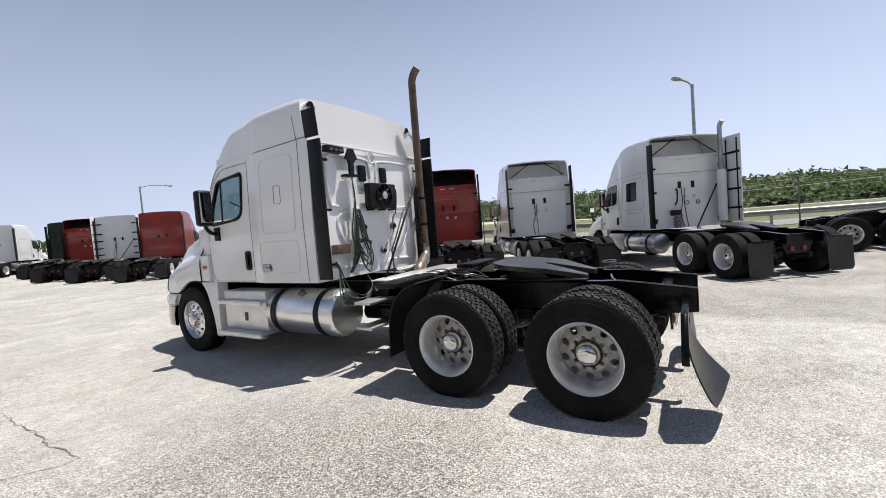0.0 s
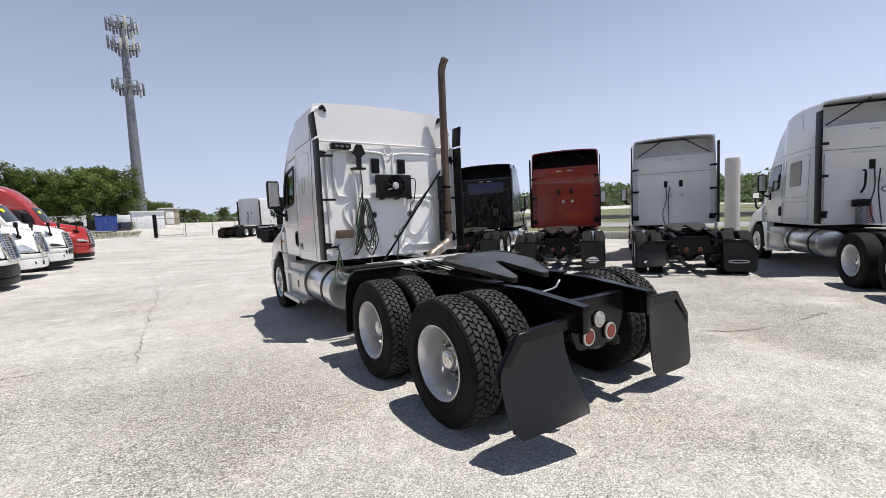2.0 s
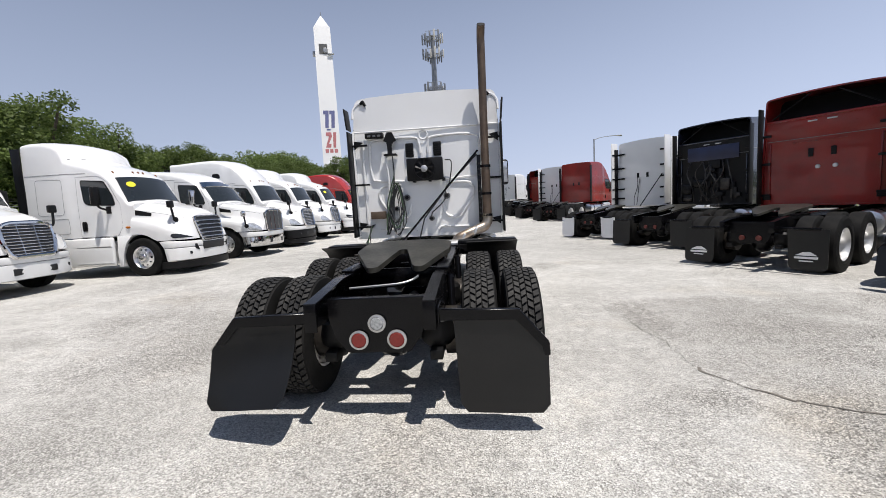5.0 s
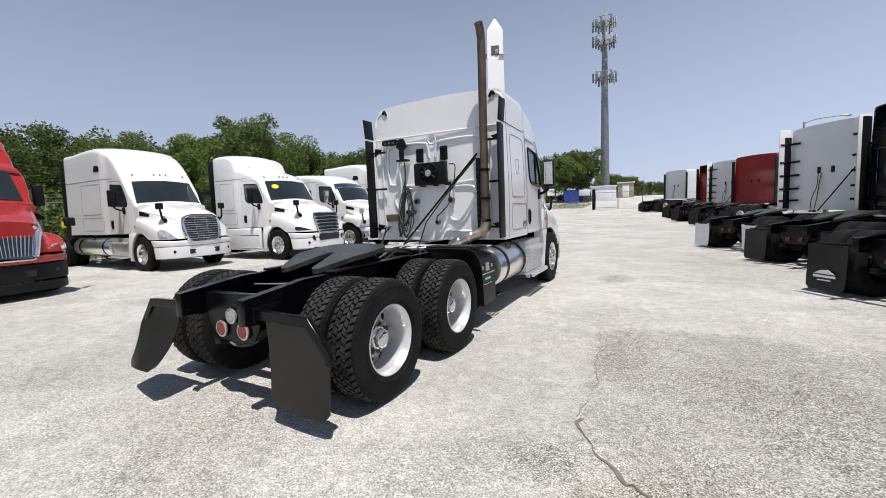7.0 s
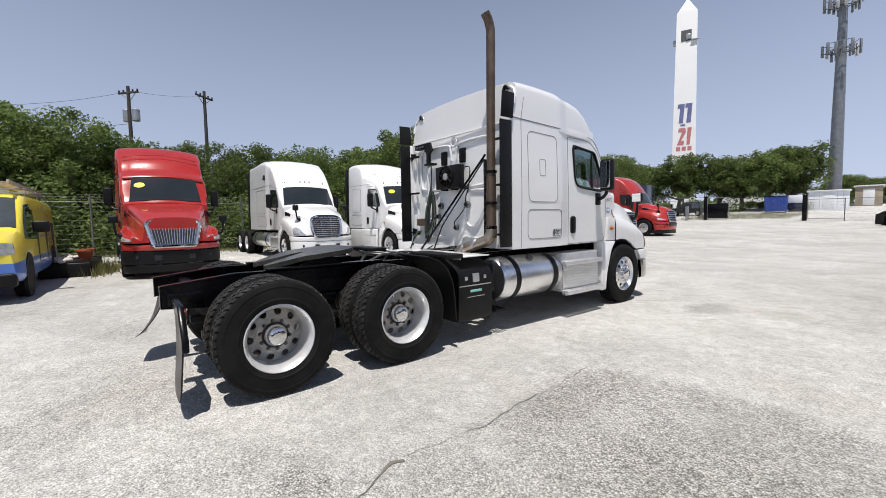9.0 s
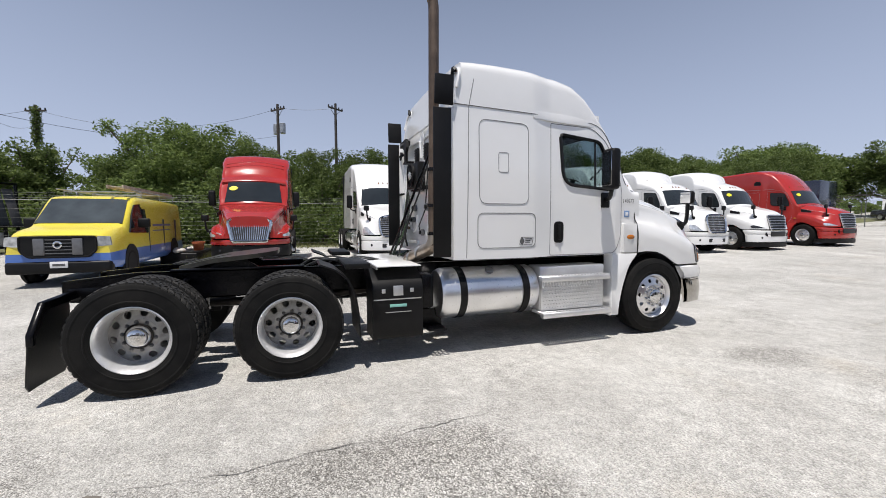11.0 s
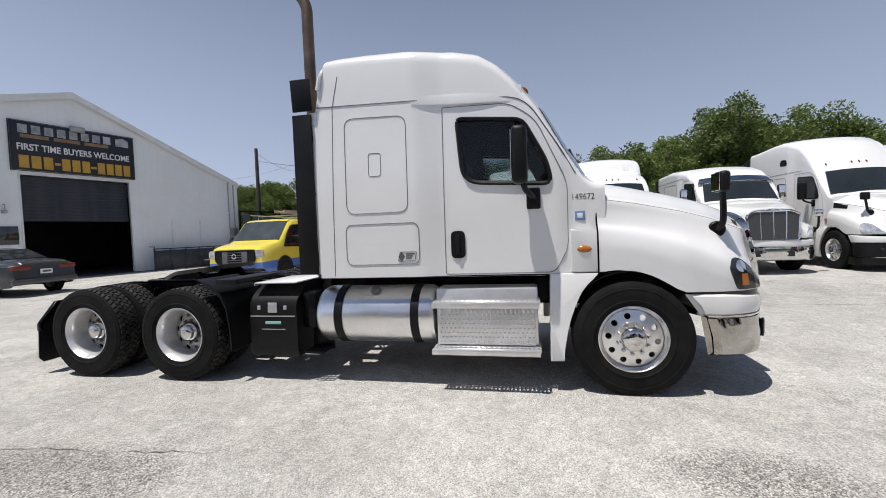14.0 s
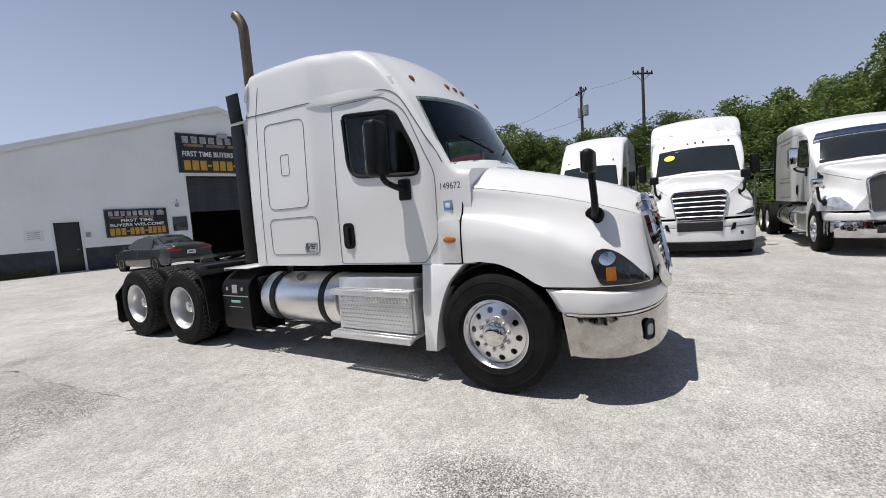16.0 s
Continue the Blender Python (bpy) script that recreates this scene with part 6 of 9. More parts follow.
def hero_deck():
    # auxiliary power unit
    shell = lambda z: 1.13 - 0.30 * (max(0.0, z - 0.80) / 0.24) ** 2.2 - 0.03 * max(0.0, 0.32 - z) / 0.06
    rows = [[(shell(z), y, z) for y in np.linspace(2.16, 2.73, 6)] for z in (0.26, 0.32, 0.5, 0.64, 0.74, 0.80, 0.85, 0.90, 0.94, 0.975, 1.005, 1.03, 1.045)]
    bm = slab_from_rows(bmesh.new(), rows, (0.42, 0, 0))
    a = part("power_unit", bm, PLASTIC, hero, "black auxiliary power unit box with teal lettering")
    part("lip", nb(1.128, 1.136, 2.17, 2.71, 0.70, 0.712), ALUDULL, a)
    part("badge", nb(-0.006, 0.006, 2.39, 2.50, -0.055, 0.055, 0.003, m=pose(shell(0.80) + 0.003, 0, 0.80, 0, -4, 0)), ALUDULL, a)
    for y in (2.28, 2.60):
        part("latch", nb(-0.006, 0.008, y - 0.02, y + 0.02, -0.022, 0.022, 0.003, m=pose(shell(0.80) + 0.002, 0, 0.80, 0, -4, 0)), ALUDULL, a)
    part("word_bar", nb(1.131, 1.137, 2.35, 2.54, 0.618, 0.65, 0.001), TEAL, a)
    part("word_bar", nb(1.131, 1.137, 2.30, 2.59, 0.558, 0.566, 0.001), ALUDULL, a)
    part("pump", nb(0.75, 1.02, 2.74, 2.90, 0.55, 0.95, 0.03), BLACK, hero)
    # quarter fenders ahead of the drive wheels
    for s in (-1, 1):
        bm = bmesh.new()
        prof = [(2.00, 0.34), (1.985, 0.60), (1.955, 0.80), (1.88, 0.96), (1.76, 1.06), (1.60, 1.125)]
        rows = [[(s * 0.62, y, z), (s * 1.26, y, z)] for y, z in prof]
        slab_from_rows(bm, rows, (0, -0.015, -0.01))
        q = part("quarter_fender", bm, PLASTIC, hero, "black plastic quarter fender")
        bm = nb(min(s * 0.50, s * 1.27), max(s * 0.50, s * 1.27), 1.86, 2.12, 1.075, 1.13, 0.01, m=pose(0, 0, 0, 0, 0, 0))
        top = part("fender_cover", bm, PLASTIC, hero)
        for k in range(7):
            x = s * (0.56 + 0.1 * k)
            part("bolt", BOLT, None, top, at=pose(x, 1.86, 1.10, 0, 0, -90))
    # white deck plate, steps on the rail, air tanks and valves
    deck = part("deck_cover", nb(-0.66, 1.10, 2.22, 2.72, 1.060, 1.074, 0.004), WHITE, hero, "white painted deck plate")
    part("lip", nb(-0.66, 1.10, 2.205, 2.222, 1.035, 1.07, 0.003), ALUDULL, deck)
    grate = bmesh.new()
    for x in np.linspace(0.88, 1.12, 5):
        box(grate, x - 0.008, x + 0.008, 2.80, 3.02, 0.30, 0.325)
    for y in np.linspace(2.81, 3.01, 5):
        box(grate, 0.88, 1.12, y - 0.008, y + 0.008, 0.302, 0.323)
    box(grate, 0.86, 0.90, 2.79, 3.03, 0.29, 0.52)
    tagged(part("rail_step", grate, BLACK, hero, "black open grating step"), kind="stuff")
    for z in (0.55, 0.85):
        part("rail_step", nb(-1.02, -0.55, 2.45, 2.70, z - 0.02, z + 0.01, 0.005), ALUDULL, hero)
        part("step_arm", nb(-0.60, -0.46, 2.50, 2.65, z - 0.03, z + 0.16, 0.005), BLACK, hero)
    for s, y in ((-1, 2.2), (1, 3.3), (-1, 2.75)):
        bm = bmesh.new()
        cyl(bm, 0.11, (s * 0.30, y - 0.4, 0.60), (s * 0.30, y + 0.4, 0.60), 18, 0.03)
        part("air_tank", bm, BLACK, hero)
    rnd = random.Random(2)
    for k in range(10):
        x, y = rnd.uniform(-0.34, 0.34), rnd.uniform(1.2, 2.1)
        part("air_line", tube(bmesh.new(), smooth_line([(x, y, 1.0), (x + rnd.uniform(-0.2, 0.2), y + 0.2, 1.08), (x * 0.5, y + 0.5, 1.04), (x * 0.3, y + 0.8, 0.98)], 5), 0.012, 6), HOSE, hero)
    for k in range(8):
        x, y = rnd.uniform(-0.3, 0.3), rnd.uniform(1.1, 2.0)
        part("valve", nb(x - 0.05, x + 0.05, y - 0.06, y + 0.06, 0.84, 0.96, 0.015), BLACK, hero)
    part("cross_tube", tube(bmesh.new(), smooth_line([(-0.36, -0.10, 0.93), (0.05, -0.08, 0.95), (0.18, -0.02, 0.97), (0.24, 0.0, 1.0)], 5), 0.010, 6), GALV, hero)
    part("slide_lever", tube(bmesh.new(), [(-0.62, 0.95, 1.10), (-0.30, 0.95, 1.08)], 0.012, 8), GREASE, hero)


hero_deck()


def hero_sides():
    # perforated step panel on the passenger side
    b0, b1 = 4.27, 5.27
    p = part("tread_panel", nb(1.10, 1.125, b0 + 0.02, b1 - 0.02, 0.43, 0.83, 0.006), STEPALU, hero, "bright pressed tread panel")
    bm = bmesh.new()
    lathe(bm, [(0.016, -0.002), (0.014, 0.003), (0.008, 0.006), (0, 0.007)], 8, Matrix.Diagonal((1, 0.75, 1.3, 1)))
    knob = link_mesh("stud", bm, STEPALU, 60)
    for i in range(22):
        for j in range(8):
            part("stud", knob, None, p, at=pose(1.125, b0 + 0.05 + 0.0425 * i + (0.02 if j % 2 else 0), 0.46 + 0.044 * j) @ Matrix.Diagonal((1, 1, 0.6 if j < 7 else 1.3, 1)))
    for s in (-1, 1):
        for z, xo in ((0.85, 1.20), (0.40, 1.24)):
            st = part("step_lip", nb(min(s * (xo - 0.015), s * (xo + 0.005)), max(s * (xo - 0.015), s * (xo + 0.005)), b0 - 0.02, b1 + 0.02, z - 0.045, z + 0.01, 0.004), STEPALU, hero)
            for k in range(18):
                c = cyl(bmesh.new(), 0.012, (s * (xo - 0.05), b0 + 0.06 + 0.05 * k, z + 0.019), (s * (xo - 0.05), b0 + 0.06 + 0.05 * k, z + 0.026), 8) if k == 0 else None
                if c is not None:
                    tooth = link_mesh("tooth", c, ALUDULL, 40)
                    part("tooth", tooth, None, st)
                else:
                    part("tooth", tooth, None, st, at=pose(0, 0.05 * k, 0))
        for y in (b0 + 0.05, b1 - 0.05):
            bm = bmesh.new()
            cyl(bm, 0.03, (s * 1.10, y, 0.36), (s * 1.17, y, 0.36), 10, 0.006)
            part("step_foot", bm, ALUDULL, hero)
    part("box_decal", nb(-1.112, -1.10, 4.72, 4.78, 0.56, 0.68, 0.002), SEAM, hero)
    # square tag and stock number on the cowl flank
    for s in (-1, 1):
        o = rounded([(5.60, 1.135), (5.828, 1.135), (5.828, 1.53), (5.60, 1.53)], 0.012)
        bm = plate(bmesh.new(), o, lambda y, z: (s * (1.098 + 0.008 * (1.53 - z)), y, z), (s * 0.08, 0, 0))
        bmesh.ops.bevel(bm, geom=[e for e in bm.edges if all(abs(v.co.x) > 1.07 for v in e.verts)], offset=0.012, segments=2, affect="EDGES", profile=0.5)
        part("cowl_side", bm, WHITE, hero)
        part("side_marker", amber_bm(s, hcab, 5.715, 1.10), AMBER, hero, "amber side marker lamp")
    cx = hcab.side(5.70, 1.6)
    tag = part("tag", nb(cx - 0.01, cx + 0.006, 5.645, 5.735, 1.615, 1.705, 0.002), mat("blue_tag", (0.16, 0.27, 0.48), 0.4), hero, "small square blue tag")
    part("ring", nb(cx + 0.004, cx + 0.008, 5.667, 5.713, 1.637, 1.683, 0.001), SIGNWHITE, tag)
    me = text_mesh("149672", 0.085, 0.0003, width=0.20)
    me.materials.append(SEAM)
    part("stock_number", me, None, hero, "black stock number", at=pose(hcab.side(5.72, 1.8) + 0.001, 5.72, 1.835, 90, 0, 94.1))
    for s in (-1, 1):
        line = [(s * (p.x + 0.001), 5.836, p.y) for p in hhood.half(5.845)[6:]]
        part("bonnet_gap", tube(bmesh.new(), line, 0.008, 6), BLACK, hero)
        seam = [(s * (hhood.half(y)[12].x - 0.001), y - hhood.lean(y, hhood.half(y)[12].y), hhood.half(y)[12].y - 0.001) for y in np.linspace(5.86, 7.28, 26)]
        part("bonnet_crease", tube(bmesh.new(), seam, 0.003, 5), GAP, hero)
        ring = rounded([(-0.05, -0.075), (0.05, -0.075), (0.05, 0.075), (-0.05, 0.075)], 0.035)
        fm = pose(s * 0.812, 7.306, 0.565, 0, 0, -s * 30)
        part("fog_lamp_recess", tube(bmesh.new(), [fm @ Vector((u, 0.004, v)) for u, v in ring], 0.010, 6, True), PLASTIC, hero)
        fog = part("fog_lamp", plate(bmesh.new(), ring, lambda u, v: fm @ Vector((u, 0.006, v)), fm.to_3x3() @ Vector((0, 0.03, 0))), PLASTIC, hero)
        part("lens", plate(bmesh.new(), rounded([(-0.035, -0.045), (0.035, -0.045), (0.035, 0.045), (-0.035, 0.045)], 0.03), lambda u, v: fm @ Vector((u, 0.010, v)), fm.to_3x3() @ Vector((0, 0.01, 0))), CLEAR, fog)
        part("turn_lamp", hhood.patch(7.035, 7.10, lambda q: 0.985, lambda q: 1.085, s, 0.012, 4, 4), AMBER, hero)
        part("reflector", hhood.patch(6.985, 7.10, lambda q: 1.148 - 0.046 * math.sqrt(max(0.004, q - q * q)) * 2, lambda q: 1.150 + 0.046 * math.sqrt(max(0.004, q - q * q)) * 2, s, 0.012, 8, 18), CHROME, hero)
        part("lamp_tube", hhood.patch(7.15, 7.24, lambda q: 1.045 - 0.035 * math.sqrt(max(0.004, q - q * q)) * 2, lambda q: 1.047 + 0.035 * math.sqrt(max(0.004, q - q * q)) * 2, s, 0.011, 6, 14), SMOKE, hero)
        # wiper
        part("wiper", tube(bmesh.new(), [(s * 0.15, 5.80, hcab.roof(0.15, 5.80) + 0.03), (s * 0.62, 5.70 - 0.05, hcab.roof(0.62, 5.65) + 0.03)], 0.010, 6), PLASTIC, hero)


hero_sides()


def hero_inside():
    """Seats, dash, wheel and curtain behind the tinted glass."""
    trim = mat("grey_seat_cloth", (0.075, 0.075, 0.08), 0.9, var=0.2, scale=12, bump=0.001, bscale=200)
    for x in (-0.56, 0.56):
        st = part("seat", nb(x - 0.26, x + 0.26, 4.50, 5.0, 1.52, 1.68, 0.05, 3), trim, hero, "grey cloth seat")
        part("backrest", nb(x - 0.25, x + 0.25, -0.07, 0.07, 0.0, 0.66, 0.06, 3, m=pose(0, 4.52, 1.64, 10, 0, 0)), trim, st)
        part("headrest", nb(x - 0.14, x + 0.14, 4.37, 4.45, 2.30, 2.48, 0.04, 3), trim, st)
        part("pedestal", nb(x - 0.2, x + 0.2, 4.55, 4.95, 1.17, 1.53, 0.03), INSIDE, st)
    prof = [(5.30, 1.40), (5.28, 1.80), (5.34, 1.93), (5.50, 1.97), (5.80, 1.96), (5.80, 1.40)]
    part("dashboard", plate(bmesh.new(), rounded(prof, 0.04), lambda y, z: (0.98, y, z), (1.96, 0, 0)), INSIDE, hero)
    m = pose(-0.56, 5.16, 1.96, 30, 0, 0)
    ring = [m @ Vector((0.23 * math.cos(a), 0.23 * math.sin(a), 0)) for a in np.linspace(0, 2 * math.pi, 28, endpoint=False)]
    sw = part("steering_wheel", tube(bmesh.new(), ring, 0.017, 8, True), INSIDE, hero)
    for a in (0.5, 2.64, 4.71):
        part("spoke", tube(bmesh.new(), [m @ Vector((0, 0, -0.03)), m @ Vector((0.22 * math.cos(a), 0.22 * math.sin(a), 0))], 0.014, 6), INSIDE, sw)
    part("column", tube(bmesh.new(), [m @ Vector((0, 0, 0)), m @ Vector((0, 0.02, -0.35))], 0.04, 10), INSIDE, sw)
    bm = bmesh.new()
    rows = [[(x, 4.20 + 0.03 * math.sin(x * 22), z) for x in np.linspace(-1.08, 1.08, 60)] for z in (1.25, 2.0, 2.75)]
    slab_from_rows(bm, rows, (0, 0.012, 0))
    part("curtain", bm, trim, hero, "grey sleeper curtain")


hero_inside()


# ---- ground ----
def smooth01(t):
    t = max(0.0, min(1.0, t))
    return t * t * (3 - 2 * t)


def ground_z(x, y):
    """The lot rises gently to the west, the south and, more, to the north."""
    north = 0.0006 * max(0.0, min(y, 75.0) - 8.0) ** 2
    edge = 0.13 * max(smooth01((-2.5 - x) / 4.5), smooth01((-4.5 - y) / 6.0))
    return edge + north - 0.018 * smooth01((x + 1.5) / 2.0)


def ground():
    xs = sorted({*np.linspace(-60, 60, 81), *np.linspace(-7.3, -2.3, 17), *np.linspace(-1.5, 0.5, 9), *[s * v for v in (90, 150, 300, 700, 1600) for s in (-1, 1)]})
    ys = sorted({*np.linspace(-50, 90, 95), *np.linspace(-10.8, -4.2, 21), *(-1600, -700, -300, -140, -80, 120, 180, 320, 700, 1600)})
    bm = bmesh.new()
    grid(bm, [[(x, y, ground_z(x, y)) for x in xs] for y in ys])
    ob = new("ground", link_mesh("ground", bm, PAVING))
    return tagged(ob, "pale crushed limestone and worn asphalt lot", "ground", kind="structure")


ground()


def at_ground(x, y, turn=0.0, lift=0.0):
    return pose(x, y, ground_z(x, y) + lift, 0, 0, turn)


def west(nose_x, y, dy=0.35, turn=-90.0):
    """A pose for a tractor whose nose stands at nose_x, facing the aisle."""
    a = radians(turn)
    n = 7.38 + dy
    return at_ground(nose_x + math.sin(a) * n, y - math.cos(a) * n, turn)


# ---- parked tractors, west row ----
W = "tractors parked nose out"
tractor("semi_truck", west(-7.95, 0.06), "bright red tractor with sleeper and chrome slatted grille, black bumper", RED, "slope", "split", "trapeze", 2.9, bumper=PLASTIC, sticker=True, group=W)
tractor("semi_truck", west(-9.15, 4.75), "white high-roof tractor with sleeper and chrome barred grille", WHITE, "high", "aero", "bars", 2.0, bumper=WHITE, group=W)
tractor("semi_truck", west(-7.05, 7.9), "white tractor with stepped roof and dark slatted grille, yellow sticker", WHITE, "step", "aero", "slats", 3.3, bumper=WHITE, sticker=True, group=W, lamps=LAMPDARK, fairing=True)
tractor("semi_truck", west(-6.85, 11.3), "white tractor with long square bonnet and chrome bumper", WHITE, "flat", "square", "square", 2.4, bumper=CHROME, group=W, chrome_mirror=True)
tractor("semi_truck", west(-6.85, 14.5), "white high-roof tractor with dark grey bumper", WHITE, "high", "aero", "bars", 2.2, bumper=PLASTIC, group=W)
tractor("semi_truck", west(-6.8, 17.95), "white tractor with stepped roof and chrome barred grille", WHITE, "step", "aero", "bars", 2.4, bumper=WHITE, group=W)
tractor("semi_truck", west(-6.6, 21.4), "white tractor with stepped roof, dark slatted grille and yellow sticker", WHITE, "step", "aero", "slats", 2.4, bumper=WHITE, sticker=True, group=W, lamps=LAMPDARK)
tractor("semi_truck", west(-6.4, 26.1), "bright red high-roof tractor with dark slatted grille", RED, "high", "aero", "slats", 2.2, bumper=RED, sticker=True, group=W, fairing=True)

# ---- parked tractors, east row ----
E = "tractors parked tail out"
tractor("semi_truck", at_ground(13.3, -4.7, 182), "white tractor with black frame at the end of the row", WHITE, "high", "aero", "bars", 3.1, group=E)
whb, whb_cab, whb_hood = tractor("semi_truck", at_ground(7.45, -2.35, -54), "white tractor with open roof fairing and exhaust stack", WHITE, "high", "aero", "slats", 2.85, group=E, open_back=True, stacks=1)
whf, whf_cab, whf_hood = tractor("semi_truck", at_ground(8.0, 2.45, -56), "white tractor with open roof fairing and flared black flaps", WHITE, "high", "aero", "bars", 2.85, group=E, open_back=True, flaps="curved")
tractor("semi_truck", at_ground(6.65, 5.46, -54), "faded red tractor with open roof fairing and marked mud flaps", DARKRED, "high", "aero", "bars", 2.85, group=E, open_back=True, flap_mark=True)
nvy, nvy_cab, nvy_hood = tractor("semi_truck", at_ground(6.35, 9.5, -54), "dark blue tractor with stripped open back wall", NAVY, "high", "aero", "bars", 2.85, group=E, open_back=True, inner=PLASTIC)
whc, whc_cab, whc_hood = tractor("semi_truck", at_ground(5.45, 13.0, -54), "white tractor with wide rear extender and white mud flaps", WHITE, "high", "aero", "bars", 2.85, group=E, flap_paint=SIGNWHITE)
tractor("semi_truck", at_ground(5.8, 24.4, -43), "faded red tractor with sleeper window", DARKRED, "high", "aero", "bars", 2.85, group=E)
whd, whd_cab, whd_hood = tractor("semi_truck", at_ground(4.95, 28.1, -43), "white tractor with side extenders", WHITE, "high", "aero", "bars", 2.85, group=E)
tractor("semi_truck", at_ground(4.4, 31.6, -43), "faded red tractor with open roof fairing", DARKRED, "high", "aero", "bars", 2.85, group=E, open_back=True)
tractor("semi_truck", at_ground(4.9, 36.4, -43), "dark green tractor parked at the far end", GREENBLACK, "high", "aero", "bars", 2.85, group=E)
tractor("semi_truck", at_ground(2.3, 41.2, -40), "white tractor parked near the gate", WHITE, "high", "aero", "bars", 2.85, group=E)


def white_fairing_details():
    """Sleeper windows, stack shield, brace and the wide strapped extender of the white tractor."""
    for s in (-1, 1):
        flank_panel("sleeper_window", whb_cab, s, [(3.55, 2.05), (4.15, 2.03), (4.15, 2.62), (3.55, 2.64)], 0.06, 0.008, GLASS, whb)
    bm = bmesh.new()
    cyl(bm, 0.12, (0.95, 2.64, 1.25), (0.95, 2.64, 2.75), 20, 0.02)
    part("stack_shield", bm, SIGNWHITE, whb, "white stack heat shield")
    part("stack_brace", tube(bmesh.new(), [(0.85, 2.72, 2.35), (0.05, 2.55, 1.1)], 0.02, 8), PLASTIC, whb)
    # grab bar, coupling box with coiled lines and a pair of grommets on the back wall
    part("grab_bar", tube(bmesh.new(), smooth_line([(-0.36, 2.86, 2.28), (-0.36, 2.78, 2.24), (-0.37, 2.78, 1.95), (-0.40, 2.84, 1.80)], 5), 0.022, 8), PLASTIC, whb)
    cb = part("coupling_box", nb(-0.55, -0.26, 2.74, 2.88, 1.50, 1.66, 0.02, 2), PLASTIC, whb, "black air coupling box")
    for k, (x, mt) in enumerate(((-0.50, HOSE), (-0.40, mat("blue_air_line", (0.03, 0.07, 0.22), 0.4)), (-0.30, mat("red_air_line", (0.25, 0.03, 0.03), 0.4)))):
        coil = [(x + 0.05 * math.cos(0.8 * i), 2.72 + 0.05 * math.sin(0.8 * i), 1.52 - 0.0055 * i) for i in range(72)]
        part("coiled_line", tube(bmesh.new(), coil, 0.008, 5), mt, cb)
    for x in (0.02, 0.36):
        ring = [(x + 0.055 * math.cos(a), 2.885, 1.86 + 0.055 * math.sin(a)) for a in np.linspace(0, 2 * math.pi, 20, endpoint=False)]
        part("grommet", tube(bmesh.new(), ring, 0.012, 6, True), SOCKET, whb)
    ext = part("wide_extender", nb(1.165, 1.195, 2.18, 2.83, 1.2, 3.7, 0.012), WHITE, whb)
    for z in (1.6, 2.15, 2.7, 3.2):
        part("strap", nb(1.150, 1.166, 2.2, 2.82, z - 0.03, z + 0.03, 0.004), PLASTIC, ext)
    for y in (2.3, 2.7):
        part("strap", nb(1.148, 1.164, y - 0.02, y + 0.02, 1.25, 3.6, 0.004), PLASTIC, ext)


white_fairing_details()


def stripped_back():
    """Ducts, boxes and cables on the stripped rear wall of the dark tractor."""
    rnd = random.Random(12)
    for k in range(26):
        x, z = rnd.uniform(-0.85, 0.85), rnd.uniform(1.3, 2.5)
        w, h, d = rnd.uniform(0.05, 0.2), rnd.uniform(0.05, 0.2), rnd.uniform(0.03, 0.16)
        part("duct_box", nb(x - w, x + w, 2.9 - d, 2.9, z - h, z + h, 0.015), rnd.choice((PLASTIC, BLACK, PLASTIC, BLACK, GREASE)), nvy)
    part("upper_panel", nb(-0.80, 0.80, 2.862, 2.885, 2.62, 3.08, 0.008), mat("deep_blue_panel", (0.012, 0.018, 0.06), 0.35, var=0.2), nvy)
    for k in range(9):
        x = rnd.uniform(-0.8, 0.6)
        q = [(x, 2.86, 2.6), (x + rnd.uniform(-0.2, 0.2), 2.74, 2.2), (x + rnd.uniform(-0.3, 0.3), 2.72, 1.7), (x + rnd.uniform(-0.2, 0.2), 2.84, 1.25)]
        part("cable", tube(bmesh.new(), smooth_line(q, 6), rnd.uniform(0.010, 0.022), 6), rnd.choice((HOSE, HOSE, GREASE)), nvy)


stripped_back()


def strapped_back(t):
    """A tall square extender on the near side, its black brackets, and a brace on the rear wall."""
    for s in (-1, 1):
        ext = part("wide_extender", nb(min(s * 1.18, s * 1.21), max(s * 1.18, s * 1.21), 2.42, 2.84, 1.2, 3.86, 0.012), WHITE, t)
        for z in (1.45, 1.85, 2.3, 2.75, 3.35):
            part("hinge_bracket", nb(min(s * 0.80, s * 1.175), max(s * 0.80, s * 1.175), 2.76, 2.80, z - 0.035, z + 0.035, 0.006), PLASTIC, ext)
            part("strap", nb(min(s * 1.165, s * 1.18), max(s * 1.165, s * 1.18), 2.45, 2.82, z - 0.03, z + 0.03, 0.004), PLASTIC, ext)
    part("brace", tube(bmesh.new(), [(0.9, 2.78, 2.4), (0.1, 2.5, 1.1)], 0.018, 8), PLASTIC, t)


strapped_back(whc)
strapped_back(whd)


def flap_badges():
    """White oval outlines low on the flared flaps."""
    for s, back, drop in ((-1, 0.20, 0.60), (1, 0.04, 0.70)):
        line = []
        for a in np.linspace(0, 2 * math.pi, 28, endpoint=False):
            z = 0.36 + 0.032 * math.sin(a)
            q = (0.83 - z) / drop
            line.append((s * 0.88 + 0.20 * math.cos(a), -0.64 - 0.10 - back * q ** 2.2, z))
        part("flap_badge", tube(bmesh.new(), line, 0.009, 6, True), SIGNWHITE, whf, "white oval badge")


flap_badges()


